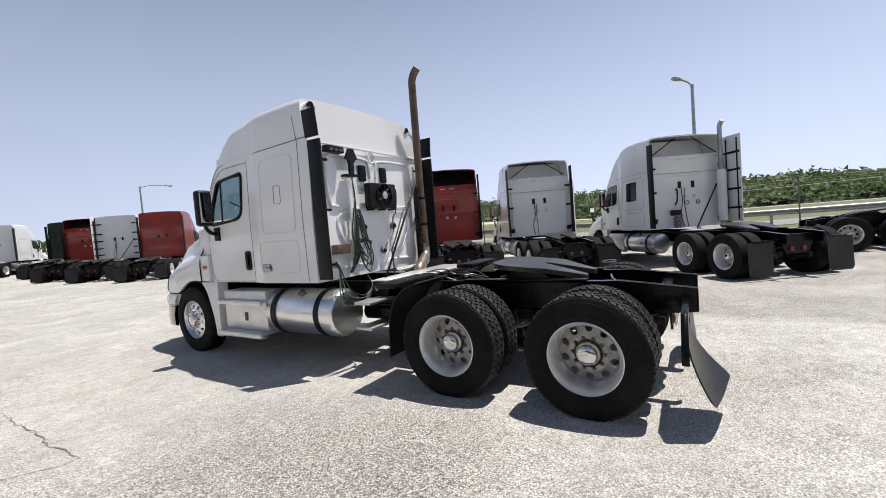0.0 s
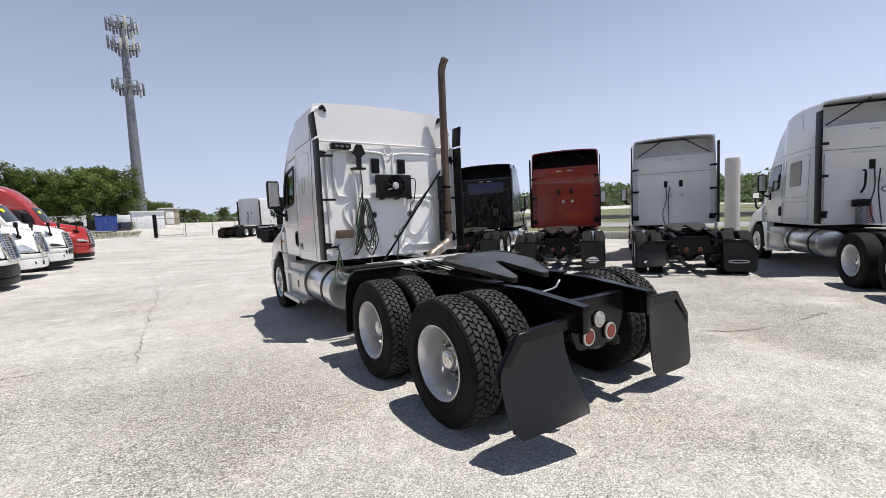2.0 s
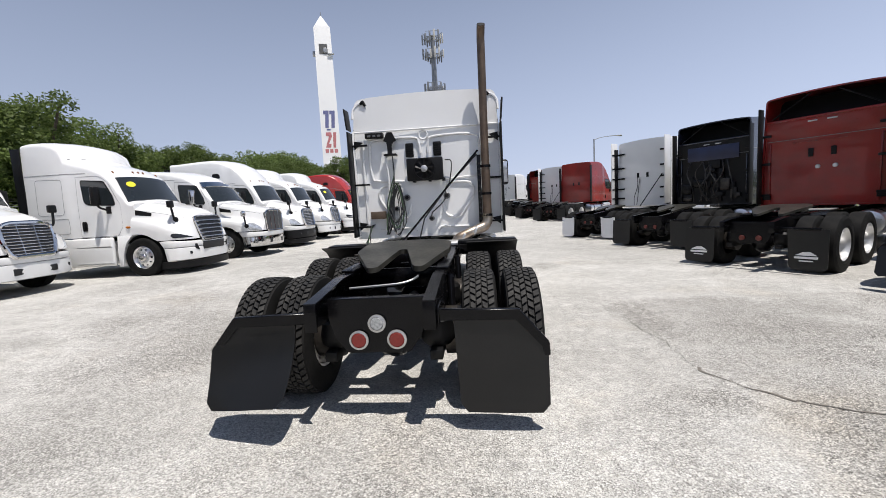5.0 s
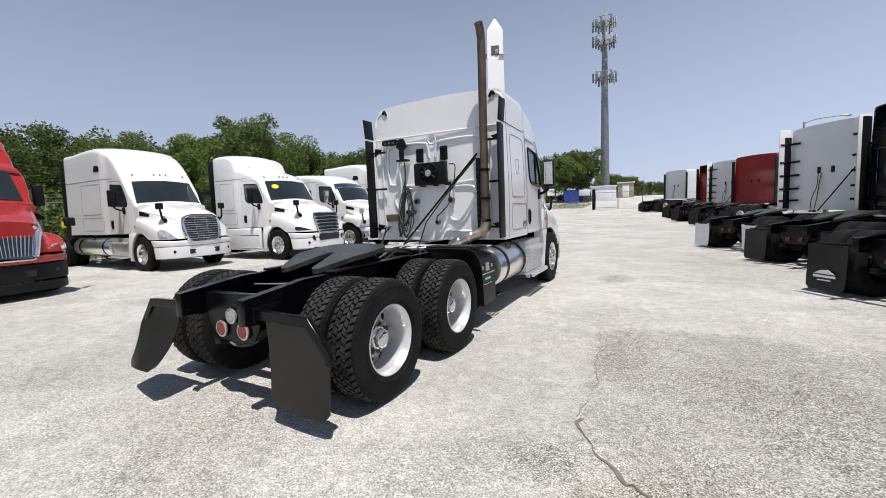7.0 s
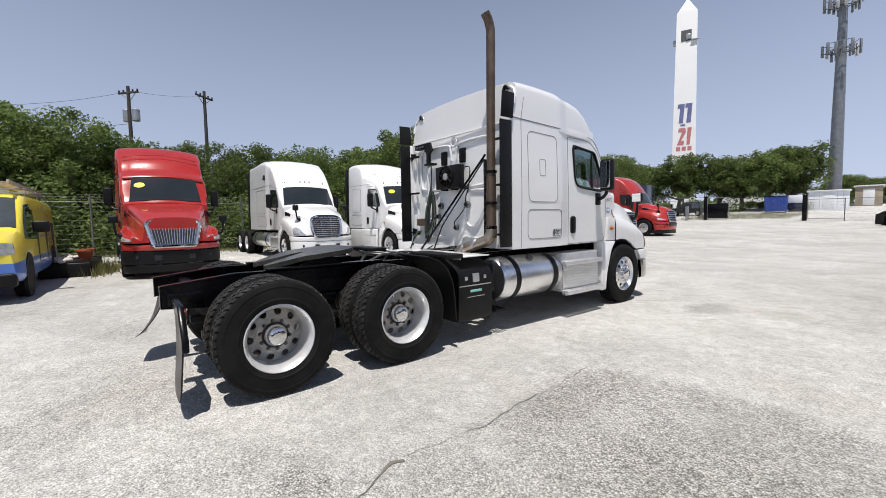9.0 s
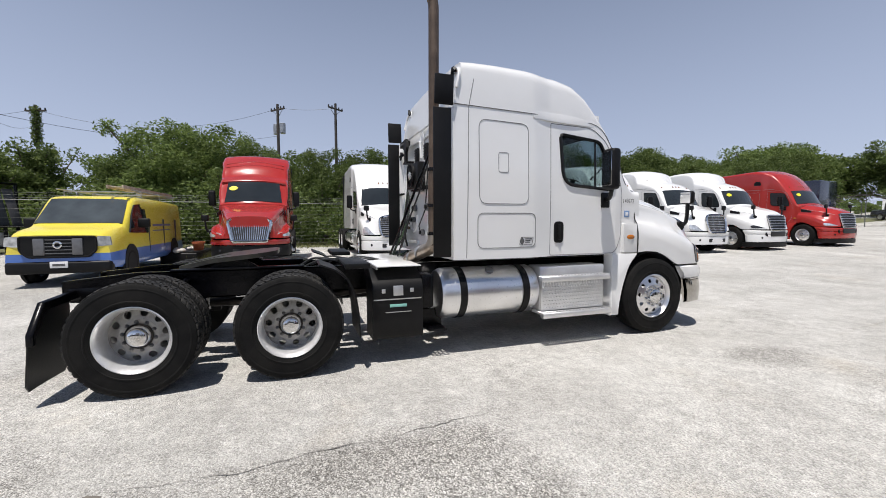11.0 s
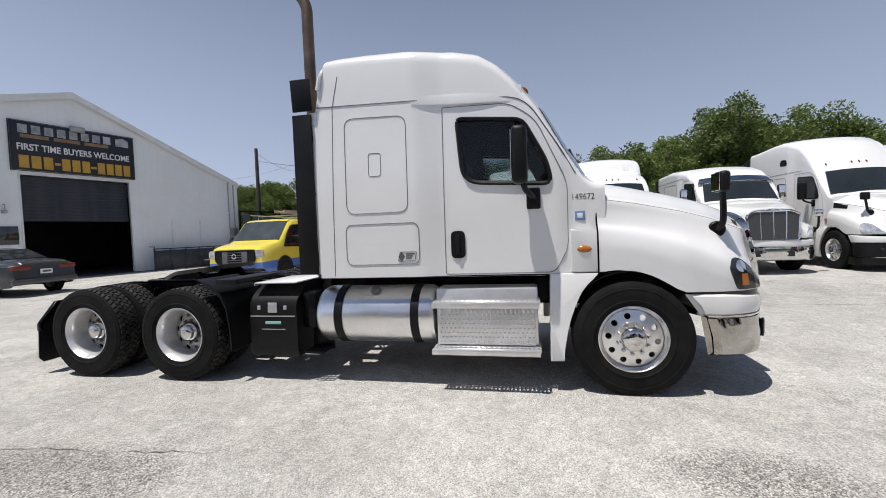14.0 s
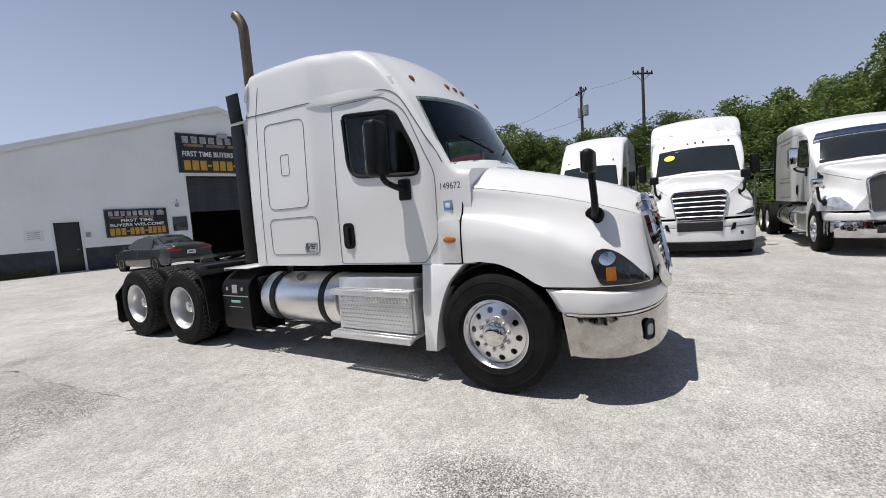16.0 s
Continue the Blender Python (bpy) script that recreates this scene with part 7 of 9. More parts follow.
# ---- sales hall ----
HP = Vector((-8.0, -15.7, 0))
HN = Vector((0.2814, 0.9596, 0))
HA = Vector((-0.9596, 0.2814, 0))
HM = Matrix(((HA.x, HN.x, 0, HP.x), (HA.y, HN.y, 0, HP.y), (0, 0, 1, 0.16), (0, 0, 0, 1)))


def hall():
    """Local axes: x along the front, y out of the wall, z up from the paving."""
    h = thing("sales_hall", HM, "white steel hall with dark base band and a big open gate", "building", kind="structure")
    peak, left, right, depth = (2.13, 8.28), (-13.5, 3.35), (10.2, 4.85), -32

    def top(x):
        a = left if x < peak[0] else right
        return peak[1] + (a[1] - peak[1]) * (x - peak[0]) / (a[0] - peak[0])

    def front(name, x0, x1, z0, z1=None, mt=WALL):
        bm = bmesh.new()
        o = [(x0, z0), (x1, z0)] + ([(x1, z1), (x0, z1)] if z1 else [(x1, top(x1))] + ([peak] if x0 < peak[0] < x1 else []) + [(x0, top(x0))])
        plate(bm, o, lambda x, z: (x, 0, z), (0, 0.12, 0))
        return part(name, bm, mt, h)
    front("wall", left[0], -5.3, 1.05)
    front("wall", -4.3, 0.22, 1.05)
    front("wall", -5.3, -4.3, 2.32)
    front("wall", 0.22, 4.22, 4.5)
    front("wall", 4.22, right[0], 0.0)
    front("base_band", left[0], -5.3, -0.3, 1.05, WAINSCOT)
    front("base_band", -4.3, 0.22, -0.3, 1.05, WAINSCOT)
    # ribs of the cladding
    rib = link_mesh("cladding_rib", nb(-0.012, 0.012, -0.004, 0.004, 0, 1, 0.002, 1), WALL)
    for i in range(76):
        x = left[0] + 0.2 + i * 0.31
        if x > right[0] - 0.1:
            break
        z0 = 4.55 if 0.1 < x < 4.3 else (2.4 if -5.4 < x < -4.2 else (1.08 if x < 0.2 else 0.02))
        part("cladding_rib", rib, None, h, at=pose(x, 0, z0) @ Matrix.Diagonal((1, 1, top(x) - z0 - 0.05, 1)))
    for name, x0 in (("wall", left[0]), ("wall", right[0] - 0.12)):
        z = left[1] if x0 < 0 else right[1]
        part(name, nb(x0, x0 + 0.12, depth, -0.12, -0.3, z), WALL, h)
    part("wall", nb(left[0], right[0], depth - 0.12, depth, -0.3, 5.0), WALL, h)
    for a, b in ((left, peak), (peak, right)):
        bm = bmesh.new()
        plate(bm, [(a[0], a[1]), (b[0], b[1]), (b[0], b[1] + 0.12), (a[0], a[1] + 0.12)], lambda x, z: (x, 0.14, z), (0, 0.14 - depth, 0))
        part("roof", bm, mat("white_roof_steel", (0.7, 0.71, 0.72), 0.4, var=0.05), h)
        bm = bmesh.new()
        plate(bm, [(a[0], a[1] - 0.16), (b[0], b[1] - 0.16), (b[0], b[1] + 0.125), (a[0], a[1] + 0.125)], lambda x, z: (x, 0.165, z), (0, 0.022, 0))
        part("rake_trim", bm, SIGNWHITE, h)
    # gate frame, half-raised curtain, room behind coloured dark in place of its shade
    for x in (0.16, 4.22):
        part("gate_frame", nb(x, x + 0.07, -0.14, 0.03, 0, 4.56, 0.01), SIGNWHITE, h)
    part("gate_frame", nb(0.16, 4.29, -0.14, 0.03, 4.5, 4.58, 0.01), SIGNWHITE, h)
    g = part("gate_curtain", nb(0.23, 4.22, -0.30, -0.26, 2.55, 4.5), WAINSCOT, h, "half-raised dark roller curtain")
    sl = link_mesh("slat", nb(0.23, 4.22, -0.262, -0.248, 0, 0.10, 0.01, 1), WAINSCOT)
    for k in range(13):
        part("slat", sl, None, g, at=pose(0, 0, 2.56 + 0.15 * k))
    # floor and added cross wall carry the room's shade as their colour
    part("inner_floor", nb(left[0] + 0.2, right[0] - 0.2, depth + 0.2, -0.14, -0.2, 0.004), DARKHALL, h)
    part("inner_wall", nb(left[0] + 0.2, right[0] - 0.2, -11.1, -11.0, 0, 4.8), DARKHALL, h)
    # personnel door
    d = part("door_leaf", nb(-5.24, -4.36, -0.10, -0.04, 0.0, 2.28, 0.006), mat("black_door_paint", (0.012, 0.012, 0.013), 0.4, var=0.2), h, "black personnel door")
    part("door_knob", tube(bmesh.new(), [(-4.46, -0.05, 1.02), (-4.46, 0.02, 1.02), (-4.56, 0.02, 1.02)], 0.015, 8), GALV, d)
    for x in (-5.34, -4.35):
        part("door_frame", nb(x, x + 0.09, -0.13, 0.025, -0.05, 2.34, 0.006), SIGNWHITE, h)
    part("door_frame", nb(-5.34, -4.26, -0.13, 0.027, 2.30, 2.38, 0.006), SIGNWHITE, h)
    part("door_sill", nb(-5.4, -4.2, -0.1, 0.25, -0.2, 0.0, 0.01), CONCRETE, h)
    # small window, lamps, plaque, pipes
    w = part("window", nb(-0.64, 0.06, -0.02, 0.03, 1.55, 2.34, 0.01), GLASS, h, "small dark window")
    part("window_frame", tube(bmesh.new(), [(-0.64, 0.03, 1.55), (0.06, 0.03, 1.55), (0.06, 0.03, 2.34), (-0.64, 0.03, 2.34)], 0.025, 6, True), SIGNWHITE, w)
    part("wall_lamp", nb(-0.42, -0.26, 0.0, 0.18, 2.85, 3.0, 0.02), GALV, h)
    part("lamp_arm", tube(bmesh.new(), smooth_line([(-0.34, 0.0, 3.2), (-0.34, 0.15, 3.22), (-0.34, 0.18, 3.0)], 4), 0.02, 6), GALV, h)
    fl = part("flood_lamp", nb(1.95, 2.5, 0.10, 0.22, 6.60, 6.86, 0.03), GALV, h, "grey flood lamp above the sign")
    part("lens", nb(2.0, 2.45, 0.222, 0.23, 6.63, 6.83, 0.004), CLEAR, fl)
    pq = part("plaque", nb(-6.24, -5.62, 0.0, 0.03, 1.52, 2.0, 0.01), SIGNWHITE, h, "pale notice board")
    for k in range(4):
        part("line", nb(-6.14, -5.72, 0.03, 0.034, 1.62 + 0.09 * k, 1.65 + 0.09 * k), GALV, pq)
    part("meter_box", nb(-4.18, -4.0, 0.0, 0.10, 1.55, 1.78, 0.01), GALV, h)
    for x in (6.15, 7.7):
        part("downpipe", tube(bmesh.new(), [(x, 0.05, 0.9), (x, 0.05, 2.6)], 0.03, 8), SIGNWHITE, h)
    for k, (x, z, w2, hh) in enumerate(((9.7, 0.9, 0.45, 0.6), (9.75, 1.7, 0.35, 0.45), (9.6, 0.2, 0.8, 0.5))):
        part("meter_box", nb(x - w2 / 2, x + w2 / 2, 0.0, 0.28, z, z + hh, 0.02), GALV, h)
    for x in (9.55, 9.9):
        part("conduit", tube(bmesh.new(), smooth_line([(x, 0.06, 1.4), (x, 0.06, 4.5), (x, 0.12, 4.9), (x, 0.06, 5.0)], 4), 0.03, 6), GALV, h)
    return h


hall()


def sign(name, x0, x1, z0, z1, label, big):
    s = thing(name, HM, label, "sign", "hall signs")
    y = 0.03
    part("board", nb(x0, x1, y, y + 0.05, z0, z1, 0.006), SIGNBLACK, s)
    edge = [(x0 + 0.03, y + 0.052, z0 + 0.03), (x1 - 0.03, y + 0.052, z0 + 0.03), (x1 - 0.03, y + 0.052, z1 - 0.03), (x0 + 0.03, y + 0.052, z1 - 0.03)]
    part("border", tube(bmesh.new(), edge, 0.008, 5, True), GALV, s)
    w, hgt, c = x1 - x0, z1 - z0, (x0 + x1) / 2

    def words(body, z, hh, width, mt, cx=c):
        me = text_mesh(body, hh * 1.35, 0.003, 0.008 if big else 0.004, width)
        me.materials.append(mt)
        return part("lettering", me, None, s, at=Matrix(((1, 0, 0, cx), (0, 0, 1, y + 0.056), (0, 1, 0, z), (0, 0, 0, 1))))

    def bars(n, z, hh, x_a, x_b, mt, gap=0.25, skew=0.0):
        step = (x_b - x_a) / n
        for k in range(n):
            a = x_a + step * (k + gap / 2)
            b = x_a + step * (k + 1 - gap / 2)
            bm = bmesh.new()
            plate(bm, [(a, z - hh / 2), (b, z - hh / 2), (b + skew, z + hh / 2), (a + skew, z + hh / 2)], lambda xx, zz: (xx, y + 0.058, zz), (0, 0.006, 0))
            part("mark", bm, mt, s)
    bars(8, z1 - hgt * 0.16, hgt * 0.17, x0 + w * 0.05, x0 + w * 0.80, SIGNSILVER, 0.3)
    bars(3, z1 - hgt * 0.30, hgt * 0.07, x0 + w * 0.06, x0 + w * 0.78, SIGNBRONZE, 0.15)
    bm = bmesh.new()
    plate(bm, [(x0 + w * 0.83, z1 - hgt * 0.26), (x0 + w * 0.95, z1 - hgt * 0.26), (x0 + w * 0.95, z1 - hgt * 0.12), (x0 + w * 0.90, z1 - hgt * 0.06), (x0 + w * 0.83, z1 - hgt * 0.10)], lambda xx, zz: (xx, y + 0.058, zz), (0, 0.006, 0))
    part("mark", bm, SIGNSILVER, s)
    if big:
        words("FIRST TIME BUYERS WELCOME", z0 + hgt * 0.475, hgt * 0.135, w * 0.90, SIGNWHITE)
    else:
        words("FIRST TIME", z0 + hgt * 0.58, hgt * 0.11, w * 0.52, SIGNWHITE)
        words("BUYERS WELCOME", z0 + hgt * 0.42, hgt * 0.11, w * 0.86, SIGNWHITE)
    zz, hh = z0 + hgt * 0.19, hgt * 0.25
    bars(3, zz, hh, x0 + w * 0.05, x0 + w * 0.31, SIGNGOLD, 0.2)
    bars(1, zz, hh * 0.2, x0 + w * 0.31, x0 + w * 0.36, SIGNGOLD, 0.1)
    bars(3, zz, hh, x0 + w * 0.36, x0 + w * 0.60, SIGNGOLD, 0.2)
    bars(1, zz, hh * 0.2, x0 + w * 0.60, x0 + w * 0.65, SIGNGOLD, 0.1)
    bars(4, zz, hh, x0 + w * 0.65, x0 + w * 0.96, SIGNGOLD, 0.2)
    return s


sign("hall_sign", -0.05, 4.5, 4.66, 6.78, "large black banner sign with silver, white and gold lettering", True)
sign("hall_sign", -3.42, -0.86, 1.45, 2.82, "small black banner sign beside the personnel door", False)


def pipe_fence():
    f = thing("pipe_fence", HM, "black pipe fence with dark panels before the hall", "fence")
    for k in range(8):
        x = 4.75 + 0.78 * k
        part("post", tube(bmesh.new(), [(x, 0.9, -0.1), (x, 0.9, 1.12)], 0.035, 8), WAINSCOT, f)
        if k < 7:
            part("panel", nb(x + 0.04, x + 0.74, 0.88, 0.92, 0.02, 1.02, 0.005), WAINSCOT, f)
    part("rail", tube(bmesh.new(), [(4.72, 0.9, 1.1), (10.25, 0.9, 1.1)], 0.03, 8), WAINSCOT, f)
    part("rail", tube(bmesh.new(), [(4.55, 0.9, 1.22), (4.75, 0.9, 1.22), (4.75, 0.9, 0.95)], 0.025, 8), WAINSCOT, f)


pipe_fence()


def hall_corner():
    """A dark steel rack with leaning panels and an empty cable spool at the hall's corner."""
    r = thing("steel_rack", HM @ pose(11.1, 1.4, -0.08, 0, 0, 6), "dark steel rack with leaning panels beside the hall", "rack")
    for x in (-1.4, 0.0, 1.4):
        for y in (-0.5, 0.5):
            part("post", nb(x - 0.05, x + 0.05, y - 0.05, y + 0.05, 0, 3.3 if y < 0 else 1.35, 0.008), BLACK, r)
    for z in (0.35, 1.28):
        part("shelf", nb(-1.5, 1.5, -0.6, 0.6, z - 0.06, z + 0.04, 0.01), BLACK, r)
    part("beam", nb(-1.45, 1.45, -0.55, -0.45, 3.2, 3.3, 0.01), BLACK, r)
    for k, (x, w, mt) in enumerate(((-1.05, 0.5, WAINSCOT), (-0.35, 0.55, GREYCAR), (0.42, 0.55, WAINSCOT), (1.05, 0.42, DARKHALL))):
        part("panel", nb(x - w / 2, x + w / 2, -0.03, 0.03, 0, 1.75, 0.02, m=pose(0, -0.1, 1.32, 9 + 2 * k, 0, 0)), mt, r)
    for k, (x, w, h) in enumerate(((-0.9, 0.4, 0.5), (-0.1, 0.55, 0.62), (0.8, 0.5, 0.45))):
        part("crate", nb(x - w / 2, x + w / 2, -0.35, 0.45, 0.39, 0.39 + h, 0.03), (PLASTIC, GALV, PLASTIC)[k], r)
    c = thing("cable_spool", HM @ pose(7.4, 1.75, -0.06), "empty wooden cable spool lying by the fence", "spool")
    bm = bmesh.new()
    lathe(bm, [(0, 0), (0.42, 0), (0.42, 0.05), (0.22, 0.05), (0.22, 0.42), (0.55, 0.42), (0.55, 0.47), (0, 0.47)], 28, axis="z")
    part("spool", bm, mat("grey_weathered_wood", (0.13, 0.115, 0.09), 0.85, var=0.3, scale=8), c)


hall_corner()


# ---- van ----
def small_wheel(parent, x, y, r, s, w=0.22):
    bm = bmesh.new()
    lathe(bm, [(r * 0.62, -w / 2), (r * 0.8, -w / 2 - 0.01), (r * 0.95, -w / 2 + 0.01), (r, -w / 4), (r, w / 4), (r * 0.95, w / 2 - 0.01), (r * 0.8, w / 2 + 0.01), (r * 0.62, w / 2)], 28)
    t = part("tyre", bm, RUBBER, parent, at=pose(x, y, r, 0, 0, 0 if s > 0 else 180))
    bm = bmesh.new()
    lathe(bm, [(r * 0.64, -w / 2), (r * 0.60, 0), (r * 0.62, w / 2 - 0.01), (r * 0.58, w / 2), (r * 0.52, w * 0.25), (r * 0.2, w * 0.2), (r * 0.16, w * 0.4), (0, w * 0.42)], 28)
    for k in range(6):
        a = 2 * math.pi * k / 6
        box(bm, w * 0.22, w * 0.34, r * 0.15, r * 0.58, -0.03, 0.03, m=pose(0, 0, 0, math.degrees(a), 0, 0))
    part("rim", bm, ALUDULL, t)
    return t


def loft_car(stations, name, paint_low, paint_high, split, parent):
    """A car body from stations (y, half-width, z-bottom, z-belt, z-top, half-width at top): the lower and the upper shell."""
    lo, hi = bmesh.new(), bmesh.new()
    rl, rh = [], []
    for y, w, zb, zs, zt, wt in stations:
        half = [(w - 0.06, zb), (w, zb + 0.08), (w + 0.005, (zb + zs) / 2), (w - 0.01, zs)]
        rl.append([(x, y, z) for x, z in half] + [(-x, y, z) for x, z in half[::-1]])
        r = min(0.12, max(0.01, (zt - zs) * 0.4))
        up = [(w - 0.01, zs), ((w - 0.01) * 0.6 + wt * 0.4, zs + (zt - zs) * 0.45), (wt, zt - r), (wt - r * 0.5, zt - r * 0.25), (wt - r * 1.3, zt), (wt * 0.4, zt + 0.012)]
        rh.append([(x, y, z) for x, z in up] + [(-x, y, z) for x, z in up[::-1]])
    for bm, rows in ((lo, rl), (hi, rh)):
        v = grid(bm, rows)
        bm.faces.new(v[0])
        bm.faces.new(v[-1])
    part("lower_body", lo, paint_low, parent)
    part("upper_body", hi, paint_high, parent)


def van():
    x0, y0 = -5.72 - 6.05, -3.55
    v = thing("cargo_van", at_ground(x0, y0, -90), "yellow and blue cargo van with a ladder rack", "van")
    st = [(0.0, 0.96, 0.42, 0.76, 2.0, 0.88), (0.1, 1.0, 0.36, 0.76, 2.06, 0.92), (2.0, 1.01, 0.34, 0.76, 2.10, 0.93), (3.9, 1.01, 0.34, 0.76, 2.10, 0.93), (4.25, 1.01, 0.34, 0.76, 2.06, 0.92),
          (4.40, 1.01, 0.34, 0.76, 1.98, 0.91), (5.02, 1.01, 0.34, 0.77, 1.40, 0.93), (5.12, 1.01, 0.34, 0.77, 1.34, 0.94), (5.6, 1.0, 0.36, 0.76, 1.27, 0.92), (5.88, 0.97, 0.40, 0.74, 1.20, 0.88), (5.98, 0.93, 0.44, 0.73, 1.13, 0.84)]
    loft_car(st, "van", BLUE, YELLOW, 0.98, v)
    for s in (-1, 1):
        for y in (1.15, 4.95):
            small_wheel(v, s * 0.90, y, 0.39, s)
            # black disc on the uncut flank paints the shade of the wheel opening
            bm = bmesh.new()
            lathe(bm, [(0, 0.0), (0.46, 0.0), (0.46, 0.06), (0, 0.06)], 28, pose(s * 0.985 - 0.03, y, 0.42))
            part("wheel_arch", bm, mat("arch_shade_black", (0.006, 0.006, 0.006), 0.9), v)
        bm = plate(bmesh.new(), rounded([(3.62, 1.12), (4.95, 1.16), (4.66, 1.62), (4.40, 1.88), (3.66, 1.92)], [0.05, 0.05, 0.05, 0.1, 0.05]), lambda y, z: (s * (1.014 - 0.088 * (z - 0.98)), y, z), (s * 0.03, 0, 0))
        part("side_window", bm, GLASS, v)
        for a, b in ((3.56, 3.57), (2.2, 2.21), (0.9, 0.91)):
            part("panel_gap", nb(min(s * 0.88, s * 1.016), max(s * 0.88, s * 1.016), a, b, 0.5, 1.5), SEAM, v)
        bm = nb(min(s * 1.03, s * 1.30), max(s * 1.03, s * 1.30), 4.42, 4.55, 1.28, 1.52, 0.04, 3)
        part("mirror", bm, PLASTIC, v)
        bm = plate(bmesh.new(), rounded([(s * 0.67, 0.88), (s * 0.95, 0.90), (s * 0.93, 1.10), (s * 0.70, 1.12)], 0.03), lambda x, z: (x, 6.01 - 0.10 * (abs(x) - 0.6), z), (0, 0.06, 0))
        part("headlamp", bm, LAMP, v)
        for k, (zz, hh) in enumerate(((1.30, 0.06), (1.16, 0.03))):
            part("lettering_bar", nb(min(s * 0.985, s * 1.0), max(s * 0.985, s * 1.0), 1.5, 3.2, zz, zz + hh), SIGNBLUE, v)
    rows = []
    for j in range(9):
        t = j / 8
        y = 4.36 + (5.03 - 4.36) * t
        z = lerp([(s[0], s[4]) for s in st], y) + 0.02
        w = lerp([(s[0], s[5]) for s in st], y) - 0.12 + 0.05 * t
        rows.append([(w * u, y + 0.03 - 0.03 * u * u, z - 0.015 * u ** 6) for u in np.linspace(-1, 1, 13)])
    part("windscreen", slab_from_rows(bmesh.new(), rows, (0, 0.02, 0.03)), VANGLASS, v)
    o = rounded([(-0.54, 0.66), (0.54, 0.66), (0.68, 0.80), (0.68, 1.10), (-0.68, 1.10), (-0.68, 0.80)], 0.05)
    g = part("grille", plate(bmesh.new(), o, lambda x, z: (x, 6.03 - 0.05 * x * x, z), (0, 0.13, 0)), PLASTIC, v, "black grille with a round badge")
    part("surround", tube(bmesh.new(), [(x, 6.03 - 0.05 * x * x, z) for x, z in o], 0.022, 6, True), PLASTIC, g)
    for x in (-0.34, 0.34):
        part("strut", nb(x - 0.10, x + 0.10, 5.98, 6.036, 0.70, 1.07, 0.02), SOCKET, g)
    for k in range(5):
        part("bar", nb(-0.24, 0.24, 5.99, 6.035, 0.73 + 0.075 * k, 0.75 + 0.075 * k, 0.004), SOCKET, g)
    bm = bmesh.new()
    lathe(bm, [(0.075, 0), (0.085, 0.01), (0.06, 0.016), (0.05, 0.01)], 20, pose(0, 6.045, 0.93, 0, 0, 90))
    part("badge", bm, CHROME, g)
    part("bumper", nb(-0.95, 0.95, 5.78, 6.03, 0.29, 0.56, 0.06, 3), PLASTIC, v)
    part("licence_plate", nb(-0.16, 0.16, 6.03, 6.045, 0.42, 0.56, 0.004), SIGNWHITE, v, "white plate with a dark bar")
    part("plate_bar", nb(-0.11, 0.11, 6.044, 6.048, 0.46, 0.51), SEAM, v)
    # roof rack and ladder
    for y in (0.5, 2.0, 3.6):
        part("rack_bar", tube(bmesh.new(), [(-0.86, y, 2.08), (-0.86, y, 2.24), (0.86, y, 2.24), (0.86, y, 2.08)], 0.02, 6), GALV, v)
    for s in (-1, 1):
        part("rack_rail", tube(bmesh.new(), [(s * 0.80, 0.1, 2.27), (s * 0.80, 4.1, 2.27)], 0.02, 6), GALV, v)
    part("rack_box", nb(-0.7, 0.1, 0.2, 0.9, 2.27, 2.40, 0.02), GALV, v)
    lad = thing("ladder", at_ground(x0, y0, -90), "pale wooden ladder on the van rack", "ladder")
    for x in (-0.72, -0.38):
        part("stile", nb(x - 0.02, x + 0.02, 0.1, 4.45, 2.29, 2.38, 0.006), WOOD, lad)
    for k in range(14):
        part("rung", tube(bmesh.new(), [(-0.72, 0.25 + 0.31 * k, 2.335), (-0.38, 0.25 + 0.31 * k, 2.335)], 0.016, 6), WOOD, lad)


van()


